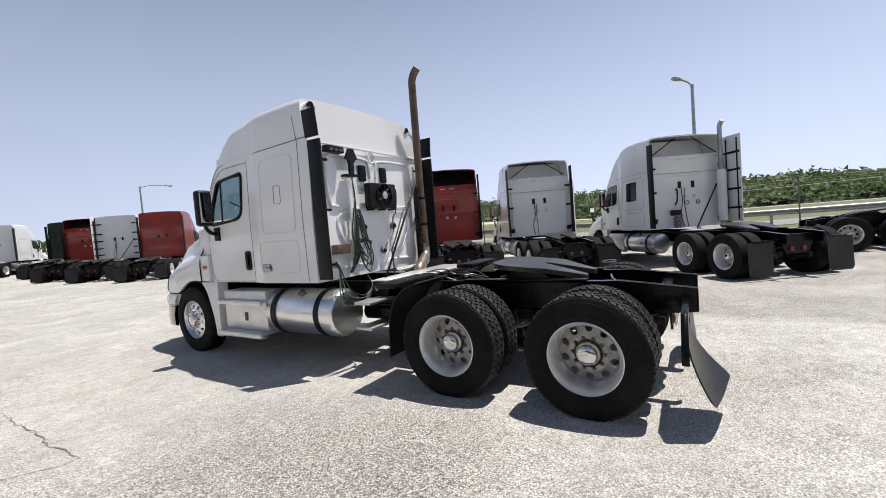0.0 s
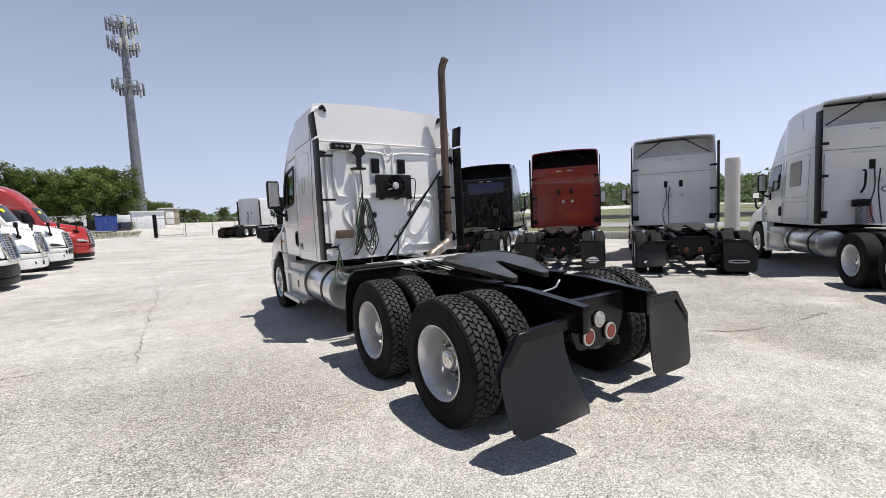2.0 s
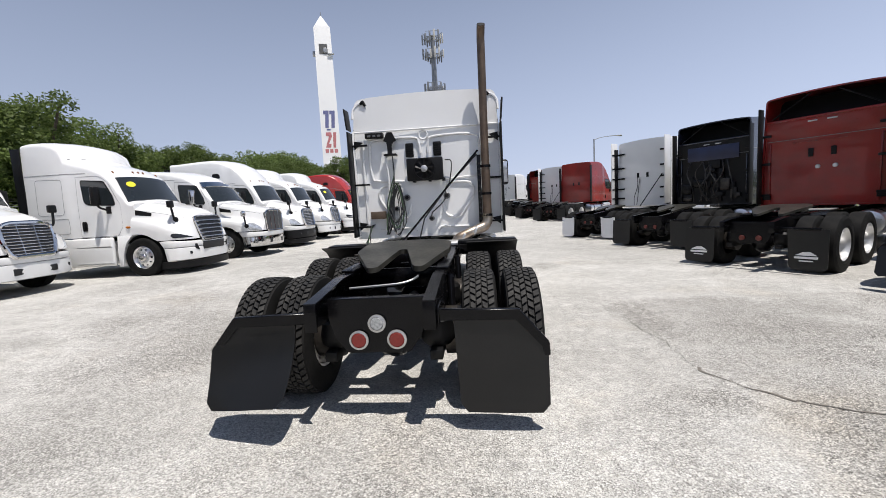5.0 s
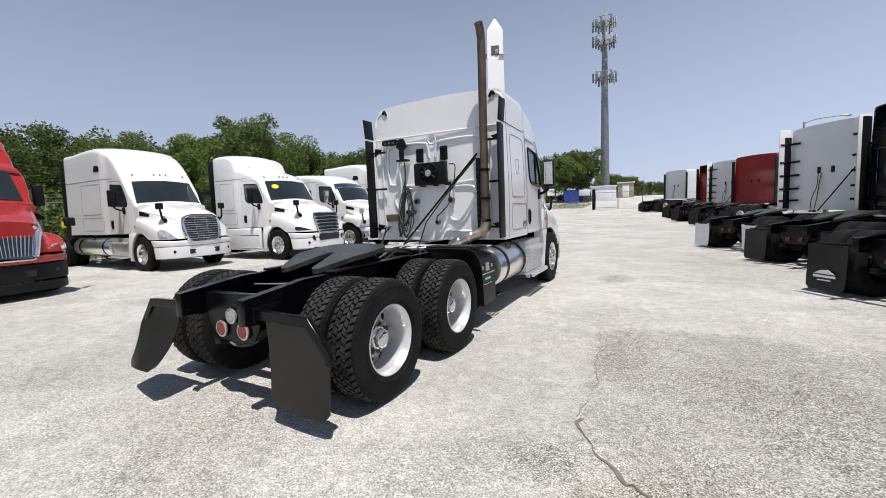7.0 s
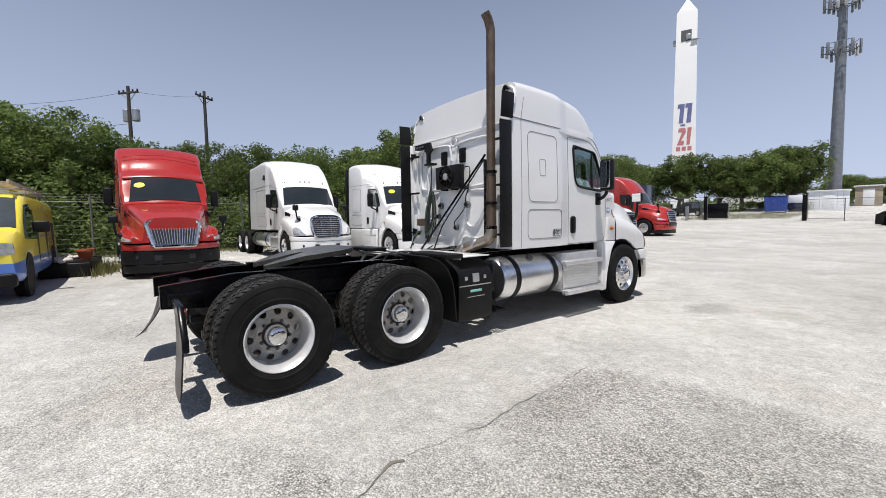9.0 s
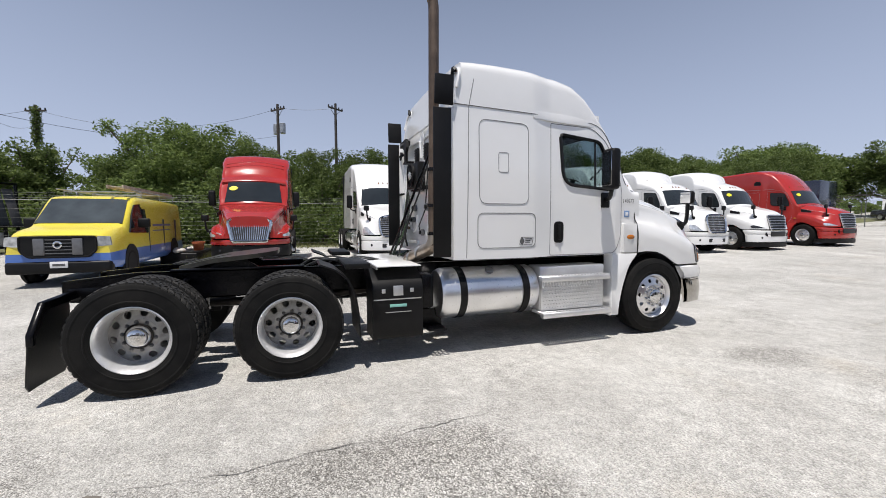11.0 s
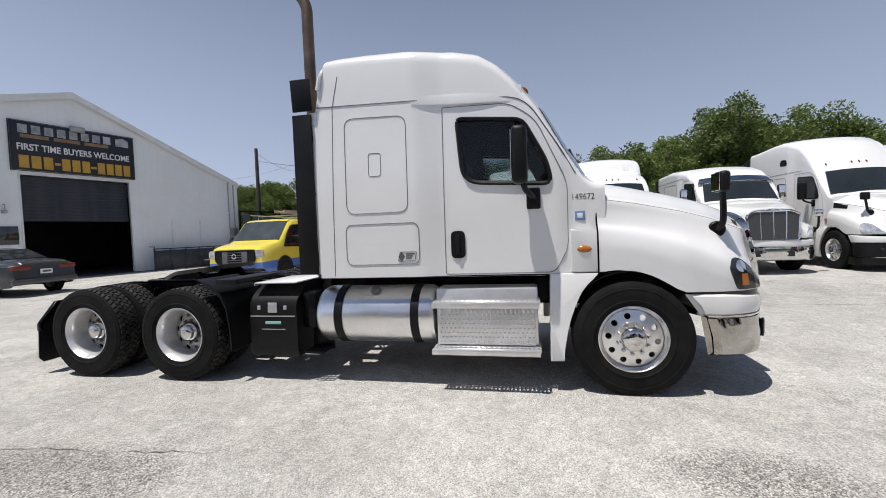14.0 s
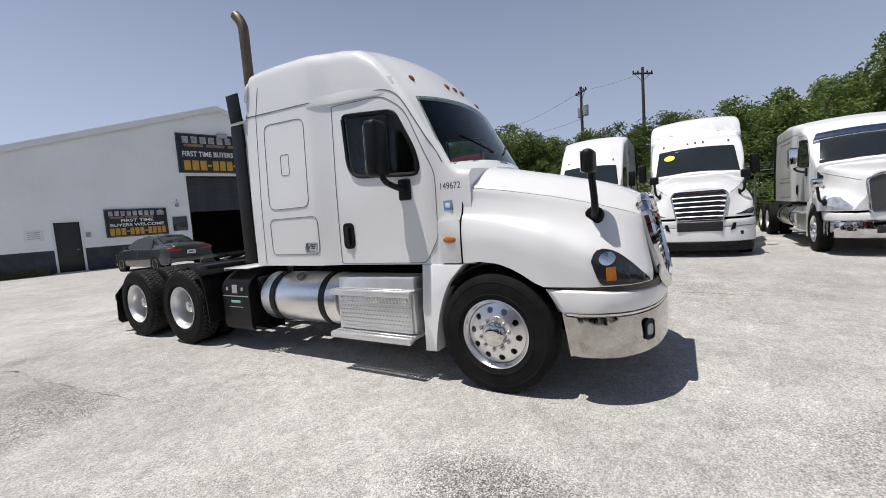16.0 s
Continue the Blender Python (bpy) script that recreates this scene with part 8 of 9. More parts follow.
def sedan():
    c = thing("sedan", at_ground(-4.65, -9.3, 180), "dark grey sedan parked facing the hall", "car")
    st = [(0.0, 0.80, 0.42, 0.86, 0.98, 0.62), (0.12, 0.88, 0.30, 0.90, 1.06, 0.66), (0.75, 0.91, 0.24, 0.90, 1.10, 0.66), (1.0, 0.91, 0.24, 0.90, 1.20, 0.60), (1.45, 0.91, 0.22, 0.90, 1.40, 0.56), (1.9, 0.91, 0.22, 0.90, 1.45, 0.56), (2.5, 0.91, 0.22, 0.90, 1.43, 0.56),
          (2.95, 0.91, 0.22, 0.90, 1.28, 0.58), (3.45, 0.91, 0.22, 0.88, 1.02, 0.66), (3.9, 0.90, 0.24, 0.80, 0.92, 0.68), (4.4, 0.86, 0.26, 0.70, 0.80, 0.64), (4.62, 0.74, 0.30, 0.60, 0.68, 0.5)]
    loft_car(st, "sedan", GREYCAR, GREYCAR, 0.9, c)
    for s in (-1, 1):
        for y in (0.95, 3.72):
            small_wheel(c, s * 0.82, y, 0.33, s, 0.2)
            # wheel opening's shade as a flat black disc
            bm = bmesh.new()
            lathe(bm, [(0, 0.0), (0.355, 0.0), (0.355, 0.03), (0, 0.03)], 28, pose(s * 0.90 - 0.015, y, 0.34))
            part("wheel_arch", bm, mat("arch_shade_black", (0.006, 0.006, 0.006), 0.9), c)
        bm = plate(bmesh.new(), rounded([(1.12, 0.98), (3.30, 0.96), (2.86, 1.26), (2.5, 1.36), (1.7, 1.37), (1.35, 1.30)], [0.04, 0.02, 0.05, 0.05, 0.05, 0.04]), lambda y, z: (s * (0.895 - 0.56 * (z - 0.92)), y, z), (s * 0.03, 0, 0))
        part("side_window", bm, GLASS, c)
        part("tail_lamp", nb(min(s * 0.38, s * 0.84), max(s * 0.38, s * 0.84), -0.02, 0.16, 0.80, 0.92, 0.03, 2), REDLENS, c)
        part("mirror", nb(min(s * 0.9, s * 1.06), max(s * 0.9, s * 1.06), 2.95, 3.05, 0.94, 1.06, 0.03), GREYCAR, c)
        part("door_gap", nb(min(s * 0.90, s * 0.918), max(s * 0.90, s * 0.918), 2.22, 2.23, 0.35, 0.95), SEAM, c)
    rows = []
    for j in range(7):
        y = 0.80 + (1.46 - 0.80) * j / 6
        z = lerp([(q[0], q[4]) for q in st], y) + 0.02
        w = lerp([(q[0], q[5]) for q in st], y) - 0.06
        rows.append([(w * u, y - 0.015, z) for u in np.linspace(-1, 1, 9)])
    part("rear_window", slab_from_rows(bmesh.new(), rows, (0, -0.01, 0.02)), GLASS, c)
    part("bumper", nb(-0.86, 0.86, -0.06, 0.20, 0.36, 0.56, 0.05, 3), GREYCAR, c)
    part("licence_plate", nb(-0.16, 0.16, -0.03, -0.015, 0.66, 0.80, 0.003), SIGNWHITE, c, "white plate with a dark bar")
    part("plate_bar", nb(-0.11, 0.11, -0.034, -0.031, 0.70, 0.76), SEAM, c)


sedan()


# ---- trees ----
def leaf_cloud(bm_verts, faces, centre, radius, n, size, rnd, squash=0.8):
    for _ in range(n):
        d = Vector((rnd.gauss(0, 1), rnd.gauss(0, 1), rnd.gauss(0, 1)))
        d = d.normalized() * radius * (rnd.random() ** 0.45)
        p = centre + Vector((d.x, d.y, d.z * squash))
        u = Vector((rnd.gauss(0, 1), rnd.gauss(0, 1), rnd.gauss(0, 0.6))).normalized()
        v = u.cross(Vector((rnd.gauss(0, 1), rnd.gauss(0, 1), rnd.gauss(0, 1)))).normalized()
        s = size * rnd.uniform(0.6, 1.3)
        k = len(bm_verts)
        bm_verts += [p - u * s * 0.8 + v * s * 0.5, p + u * s, p - u * s * 0.6 - v * s * 0.6]
        faces.append((k, k + 1, k + 2))


def tree_meshes(seed, height, spread, leaves=14000, leaf=0.10):
    rnd = random.Random(seed)
    bm = bmesh.new()
    trunk_h = height * rnd.uniform(0.22, 0.32)
    lean = Vector((rnd.uniform(-0.3, 0.3), rnd.uniform(-0.3, 0.3), 0))
    base = smooth_line([(0, 0, -0.3), lean * 0.3 + Vector((0, 0, trunk_h * 0.5)), lean + Vector((0, 0, trunk_h))], 4)
    n = len(base)
    tube(bm, base, [0.30 * height / 8 * (1 - 0.45 * i / n) for i in range(n)], 9)
    tips = []
    for k in range(9):
        a = 2 * math.pi * k / 9 + rnd.uniform(-0.3, 0.3)
        r = spread * rnd.uniform(0.45, 0.95)
        z = height * (rnd.uniform(0.24, 0.5) if k % 3 == 0 else rnd.uniform(0.5, 0.92))
        start = base[-1] - Vector((0, 0, rnd.uniform(0, trunk_h * 0.4)))
        end = Vector((lean.x + r * math.cos(a), lean.y + r * math.sin(a), z))
        mid = start.lerp(end, 0.5) + Vector((0, 0, rnd.uniform(0.1, 0.6)))
        line = smooth_line([start, mid, end], 4)
        tube(bm, line, [0.11 * height / 8 * (1 - 0.8 * i / len(line)) + 0.01 for i in range(len(line))], 6)
        tips += [end, mid]
        for q in range(2):
            e2 = mid + Vector((rnd.gauss(0, 1), rnd.gauss(0, 1), rnd.uniform(0.2, 1.0))) * spread * 0.35
            tube(bm, [mid, mid.lerp(e2, 0.5) + Vector((0, 0, 0.15)), e2], [0.05, 0.035, 0.012], 5)
            tips.append(e2)
    trunk = link_mesh("trunk", bm, BARK)
    vs, fs = [], []
    clumps = [(t, spread * rnd.uniform(0.16, 0.26)) for t in tips]
    for _ in range(70):
        d = Vector((rnd.gauss(0, 1), rnd.gauss(0, 1), rnd.gauss(0, 1))).normalized() * rnd.random() ** 0.4
        c = Vector((lean.x + d.x * spread * 0.78, lean.y + d.y * spread * 0.78, height * 0.58 + d.z * height * 0.34))
        clumps.append((c, spread * rnd.uniform(0.17, 0.30)))
    per = max(20, leaves // len(clumps))
    for c, r in clumps:
        leaf_cloud(vs, fs, c, r, per, leaf, rnd)
    me = bpy.data.meshes.new("crown")
    me.from_pydata(vs, [], fs)
    me.materials.append(LEAF)
    return trunk, me


TREES = [tree_meshes(11, 8.4, 3.6, 29000, 0.105), tree_meshes(12, 9.2, 3.9, 30000, 0.11), tree_meshes(13, 7.6, 3.4, 27000, 0.105), tree_meshes(14, 9.8, 4.4, 31000, 0.115)]
TREES += [tree_meshes(15, 9.0, 4.0, 13000, 0.17), tree_meshes(16, 8.2, 3.8, 13000, 0.17), tree_meshes(17, 9.6, 4.2, 14000, 0.175)]


def tree(x, y, kind, turn, size, label="green leafy tree behind the fence"):
    t = thing("tree", at_ground(x, y, turn) @ Matrix.Diagonal((size, size, size, 1)), label, "tree", "trees")
    part("trunk", TREES[kind][0], None, t)
    part("crown", TREES[kind][1], None, t)


SKYLINE = [(-32, 7.5), (-18, 7.0), (-14, 7.4), (-10, 6.2), (-6, 8.2), (-3, 8.2), (0, 6.9), (4, 6.9), (8.5, 7.2), (11.5, 6.6), (14, 7.8), (16, 8.5), (19, 9.4), (23, 9.2), (27.5, 6.4), (29.7, 8.3), (35, 8.7), (39, 9.0), (44, 8.0), (54, 10.5)]
TALL = (8.4, 9.2, 7.6, 9.8, 9.0, 8.2, 9.6)
rt = random.Random(8)
for k in range(29):
    y = -30 + 3.05 * k + rt.uniform(-0.5, 0.5)
    if -15.5 < y < -11.5:
        continue
    tree(-25.0 + rt.uniform(-1.2, 1.2) - (4 if y < -8 else 0), y, k % 4, rt.uniform(0, 360), (lerp(SKYLINE, y) - ground_z(-25, y)) / TALL[k % 4] * rt.uniform(0.93, 1.05))
for k in range(18):
    y = -26 + 4.9 * k + rt.uniform(-1.2, 1.2)
    tree(-31.5 + rt.uniform(-1.5, 1.5), y, 4 + k % 3, rt.uniform(0, 360), (lerp(SKYLINE, y) - ground_z(-31, y)) / TALL[4 + k % 3] * rt.uniform(0.95, 1.12))
for x, y, k, s in ((-13.8, 65, 4, 0.86), (-11.2, 66, 5, 1.06), (-17, 66, 6, 0.85), (-21, 63, 4, 1.0), (-26, 64, 5, 1.0), (-30, 60, 6, 1.0), (-34, 63, 4, 1.15), (-8.8, 67.5, 6, 0.88), (-10.2, 71, 4, 0.95), (-8.6, 95, 5, 0.72), (-6.6, 97, 4, 0.62), (-4.4, 95, 6, 0.5), (-2.2, 99, 5, 0.48), (-0.2, 101, 4, 0.4), (-24, 55, 4, 0.9), (-3, 92, 4, 0.5), (2, 98, 5, 0.42), (8, 104, 6, 0.4)):
    tree(x, y, k, rt.uniform(0, 360), s, "green leafy tree beyond the gate")


def undergrowth():
    """Dense brush under the trees along the western fence."""
    rnd = random.Random(21)
    vs, fs = [], []
    for k in range(300):
        y = rnd.uniform(-32, 52)
        x = -20.4 - rnd.random() ** 1.7 * 9 - (3.5 if y < -9 else 0)
        if -17 < y < -10 and x > -26:
            continue
        r = rnd.uniform(0.9, 1.9)
        leaf_cloud(vs, fs, Vector((x, y, ground_z(x, y) + r * 0.55 + rnd.uniform(0, 1.0) ** 2 * 1.8)), r, 620, 0.125, rnd, 0.9)
    for k in range(26):
        x, y = rnd.uniform(-36, -6), rnd.uniform(63, 74)
        r = rnd.uniform(0.6, 1.1)
        leaf_cloud(vs, fs, Vector((x, y, ground_z(x, y) + r * 0.7)), r, 400, 0.13, rnd, 0.9)
    me = bpy.data.meshes.new("undergrowth")
    me.from_pydata(vs, [], fs)
    me.materials.append(LEAF)
    tagged(new("undergrowth", me), "dense green brush behind the fence", "brush", kind="stuff")


undergrowth()
bmg = bmesh.new()
grid(bmg, [[(x, y, ground_z(x, y) + 0.02 - (0.1 if x > -17.9 else 0)) for x in (-17.8, -18.6, -30, -120)] for y in (-60, -30, -12, 0, 20, 46, 60)])
tagged(new("meadow", link_mesh("meadow", bmg, MEADOW)), "dry grass strip behind the western fence", "grass", kind="structure")


def ridge(a):
    """Height of the wooded ridge by bearing."""
    return lerp([(-1.0, 8), (-0.28, 10), (-0.15, 13), (0.0, 14.5), (0.62, 15), (0.85, 10), (1.15, 3)], a)


def far_woods():
    """A low wooded ridge east of the lot and a thin belt to the north."""
    rnd = random.Random(5)
    vs, fs = [], []
    for _ in range(2700):
        a = rnd.uniform(-0.97, 1.12)
        q = rnd.random()
        d = 186 + 110 * q
        crest = ridge(a)
        x, y = d * math.cos(a), d * math.sin(a)
        z = crest * float(np.interp(d, (186, 230, 280, 340), (0.02, 0.6, 0.92, 0.9)))
        tall = rnd.uniform(2.2, 4.4) * (0.9 + 0.5 * noise.noise(Vector((x * 0.03, y * 0.03, 0))))
        for _ in range(22):
            g = Vector((rnd.gauss(0, 1.3), rnd.gauss(0, 1.3), abs(rnd.gauss(0, 0.5)) * tall + 0.4))
            u = Vector((rnd.gauss(0, 1), rnd.gauss(0, 1), rnd.gauss(0, 0.7))).normalized()
            v = u.orthogonal().normalized()
            s = rnd.uniform(0.9, 1.7)
            p = Vector((x, y, z)) + g
            k = len(vs)
            vs += [p - u * s, p + v * s, p + u * s]
            fs.append((k, k + 1, k + 2))
    for _ in range(7000):
        a = rnd.uniform(0.75, 2.5)
        d = rnd.uniform(230, 300)
        x, y = d * math.cos(a), d * math.sin(a)
        z = rnd.uniform(1, 7.5 + 3 * noise.noise(Vector((a * 9, 1, 0)))) + 2.0
        u = Vector((rnd.gauss(0, 1), rnd.gauss(0, 1), rnd.gauss(0, 0.7))).normalized()
        v = u.orthogonal().normalized()
        s = rnd.uniform(1.0, 2.0)
        p = Vector((x, y, z))
        k = len(vs)
        vs += [p - u * s, p + v * s * 0.7, p + u * s, p - v * s * 0.7]
        fs.append((k, k + 1, k + 2, k + 3))
    me = bpy.data.meshes.new("far_woods")
    me.from_pydata(vs, [], fs)
    me.materials.append(LEAFFAR)
    tagged(new("far_woods", me), "distant wooded ridge with dense green canopy", "woods", kind="stuff")
    bm = bmesh.new()
    rows = []
    for a in np.linspace(-1.0, 1.15, 46):
        crest = ridge(a)
        rows.append([(d * math.cos(a), d * math.sin(a), z) for d, z in ((150, -0.5), (190, 0.3), (230, crest * 0.6 + 1.2), (280, crest * 0.92 + 1.8), (340, crest * 0.9 + 1.5), (420, -2))])
    grid(bm, rows)
    tagged(new("far_hill", link_mesh("far_hill", bm, SLOPE)), "dark green slope under the far woods", "hill", kind="structure")


far_woods()


# ---- fences, poles, lamps ----
def wire_fence(name, pts, height, step, label, wires=11, barb=True, signs=()):
    f = thing(name, pose(0, 0, 0), label, "fence")
    line = []
    for a, b in zip(pts, pts[1:]):
        a, b = Vector((*a, 0)), Vector((*b, 0))
        n = max(1, round((b - a).length / step))
        line += [a.lerp(b, i / n) for i in range(n)]
    line.append(Vector((*pts[-1], 0)))
    post = link_mesh("post", cyl(bmesh.new(), 0.035, (0, 0, -0.2), (0, 0, height + (0.35 if barb else 0.05)), 8), WIRE)
    for p in line:
        part("post", post, None, f, at=pose(p.x, p.y, ground_z(p.x, p.y)))
    for k in range(wires):
        z = 0.06 + (height - 0.06) * k / (wires - 1)
        part("wire", tube(bmesh.new(), [Vector((p.x, p.y, ground_z(p.x, p.y) + z)) for p in line], 0.018 if k == wires - 1 else 0.0035, 4), WIRE, f)
    if barb:
        for k in range(3):
            part("barbed_wire", tube(bmesh.new(), [Vector((p.x, p.y, ground_z(p.x, p.y) + height + 0.1 + 0.11 * k)) for p in line], 0.005, 4), WIRE, f)
    for i in signs:
        p = line[i]
        part("warning_sign", nb(p.x + 0.02, p.x + 0.04, p.y + 0.6, p.y + 0.9, ground_z(p.x, p.y) + 1.35, ground_z(p.x, p.y) + 1.6, 0.003), STICKER, f)
    return f


wire_fence("wire_fence", [(-17.6, -11.0), (-18.6, 4), (-19, 20), (-19, 34), (-15, 46), (-12.2, 47.5)], 2.4, 3.0, "galvanised wire fence along the trees", 13, True, (5,))
wire_fence("wire_fence", [(21.5, -26), (20.5, -8), (19.5, 4), (17.5, 20), (14, 44)], 2.3, 3.2, "galvanised wire fence along the road", 12)
wire_fence("wire_fence", [(-3.9, 47.1), (1.0, 47.6), (5.5, 48.2), (13, 47)], 1.9, 2.6, "galvanised gate fence at the far end", 8, False)
wire_fence("wire_fence", [(-12.2, 47.5), (-16, 57), (-24, 60)], 1.9, 2.6, "galvanised fence beyond the gate", 8, False)


def kerb_and_rail():
    bm = bmesh.new()
    rows = []
    for x, y in ((21.3, -26), (20.3, -8), (19.3, 4), (17.3, 20), (14.2, 40)):
        z = ground_z(x, y)
        rows.append([(x - 0.35, y, z - 0.1), (x - 0.33, y, z + 0.34), (x + 0.02, y, z + 0.36), (x + 0.05, y, z - 0.1)])
    v = grid(bm, rows)
    tagged(new("kerb", link_mesh("kerb", bm, CONCRETE)), "low pale concrete kerb under the fence", "kerb", kind="structure")
    g = thing("guard_rail", pose(0, 0, 0), "galvanised guard rail along the road", "guard rail")
    pts = [Vector((30, -60, 0.4)), Vector((29, -20, 0.4)), Vector((27.5, 10, 0.4)), Vector((25, 50, 0.9))]
    line = smooth_line(pts, 8)
    bm = bmesh.new()
    grid(bm, [[p + Vector((dx, 0, dz)) for dx, dz in ((0, 0.42), (-0.05, 0.48), (-0.05, 0.55), (0, 0.60), (-0.05, 0.66), (-0.05, 0.73), (0, 0.78), (0.02, 0.78), (0.02, 0.42))] for p in line])
    part("beam", bm, GALV, g)
    post = link_mesh("post", nb(-0.05, 0.05, -0.08, 0.08, -0.6, 0.8), GALV)
    for p in line[::2]:
        part("post", post, None, g, at=pose(p.x + 0.09, p.y, p.z))
    ys = [-200, -120, -80, -60] + [-50 + 2.0 * k for k in range(56)]
    edge = lambda y: lerp([(-26, 21.4), (-8, 20.4), (4, 19.4), (20, 17.4), (40, 14.4), (60, 11)], y)
    bm = bmesh.new()
    grid(bm, [[(x, y, ground_z(x, y) + 0.05) for x in (edge(y), edge(y) + 6, 40, 90, 152)] for y in ys])
    tagged(new("verge", link_mesh("verge", bm, MEADOW)), "dry grass verge beyond the fence", "grass", kind="structure")
    bm = bmesh.new()
    side = lambda y: lerp([(-200, 32), (-20, 31), (10, 29.5), (40, 27)], y)
    grid(bm, [[(side(y), y, ground_z(side(y), y) + 0.09), (side(y) + 9, y, ground_z(side(y), y) + 0.09)] for y in ys])
    tagged(new("road", link_mesh("road", bm, mat("pale_road_concrete", (0.25, 0.245, 0.235), 0.9, var=0.15))), "pale concrete road past the lot", "road", kind="structure")


kerb_and_rail()


def street_lamp(x, y, h, reach, turn, label):
    t = thing("street_lamp", at_ground(x, y, turn), label, "street lamp", "street lamps")
    part("pole", tube(bmesh.new(), [(0, 0, -0.1), (0, 0, h)], [0.10, 0.065], 12), GALV, t)
    part("arm", tube(bmesh.new(), smooth_line([(0, 0, h - 0.1), (0, reach * 0.35, h + 0.06 * reach), (0, reach, h + 0.12 * reach)], 5), 0.035, 8), GALV, t)
    bm = bmesh.new()
    lathe(bm, [(0, -0.35), (0.07, -0.32), (0.11, -0.1), (0.15, 0.15), (0.12, 0.30), (0, 0.34)], 14, pose(0, reach + 0.25, h + 0.11 * reach, 0, 0, 90) @ Matrix.Diagonal((1, 1, 0.6, 1)))
    part("lamp_head", bm, GALV, t)


street_lamp(17.7, -1.0, 7.25, 0.9, 62, "grey street lamp with a round head")
street_lamp(13.1, 41.4, 6.9, 2.6, -75, "grey street lamp with a long arm")


def power_pole(x, y, h, turn, transformer=False, ivy=False, label="weathered wooden power pole", arm=True):
    t = thing("power_pole", pose(x, y, 0.2, 0, 0, turn), label, "power pole", "power poles")
    part("pole", tube(bmesh.new(), [(0, 0, -0.3), (0, 0, h)], [0.17, 0.11], 10), POLEWOOD, t)
    if not arm:
        return
    c = part("crossarm", nb(-0.9, 0.9, -0.06, 0.06, h - 0.55, h - 0.42, 0.01), POLEWOOD, t)
    for k in range(5):
        bm = bmesh.new()
        lathe(bm, [(0.0, 0), (0.05, 0), (0.07, 0.05), (0.04, 0.08), (0.07, 0.12), (0.03, 0.17), (0, 0.18)], 10, pose(-0.84 + 0.42 * k, 0, h - 0.42), "z")
        part("insulator", bm, PLASTIC, c)
    for s in (-1, 1):
        part("brace", tube(bmesh.new(), [(s * 0.7, 0, h - 0.5), (0, 0.08, h - 1.1)], 0.025, 6), GALV, c)
    if transformer:
        for s in (-1, 1):
            bm = bmesh.new()
            cyl(bm, 0.26, (s * 0.42, 0.15, h - 2.6), (s * 0.42, 0.15, h - 1.7), 16, 0.04)
            part("transformer", bm, GALV, t)
    if ivy:
        vs, fs = [], []
        for k in range(8):
            leaf_cloud(vs, fs, Vector((0, 0, h - 3.2 + 0.4 * k)), 0.42, 260, 0.09, random.Random(k))
        me = bpy.data.meshes.new("ivy")
        me.from_pydata(vs, [], fs)
        me.materials.append(LEAF)
        part("ivy", me, None, t)


power_pole(-34.7, 0.0, 11.8, 40, True)
power_pole(-34.3, 5.0, 12.2, 130)
power_pole(-39.3, -19.2, 11.2, 70, False, True, "power pole overgrown with ivy")
power_pole(-21.4, -13.9, 7.9, 80, label="short wooden pole beside the hall", arm=False)
power_pole(-24.5, 73.4, 9.8, 10, label="wooden power pole near the white tower")


def wires():
    w = thing("power_lines", pose(0, 0, 0), "thin black power lines between the poles", "wires")
    for dz in (0.0,):
        for a, b, sag in (((-34.7, 0, 11.6), (-39.3, -19.2, 11.0), 1.6), ((-34.3, 5, 12.0), (-34.7, 0, 11.7), 0.2), ((-21.4, -13.9, 7.8), (-39.3, -19.2, 9.8), 0.9), ((-34.7, 0, 9.2), (-21.4, -13.9, 7.2), 1.0), ((-39.3, -19.2, 11.0), (-46, -48, 11.4), 1.6)):
            a, b = Vector(a), Vector(b)
            part("wire", tube(bmesh.new(), [a.lerp(b, t) + Vector((0, 0, dz - sag * 4 * t * (1 - t))) for t in np.linspace(0, 1, 14)], 0.011, 4), HOSE, w)


wires()


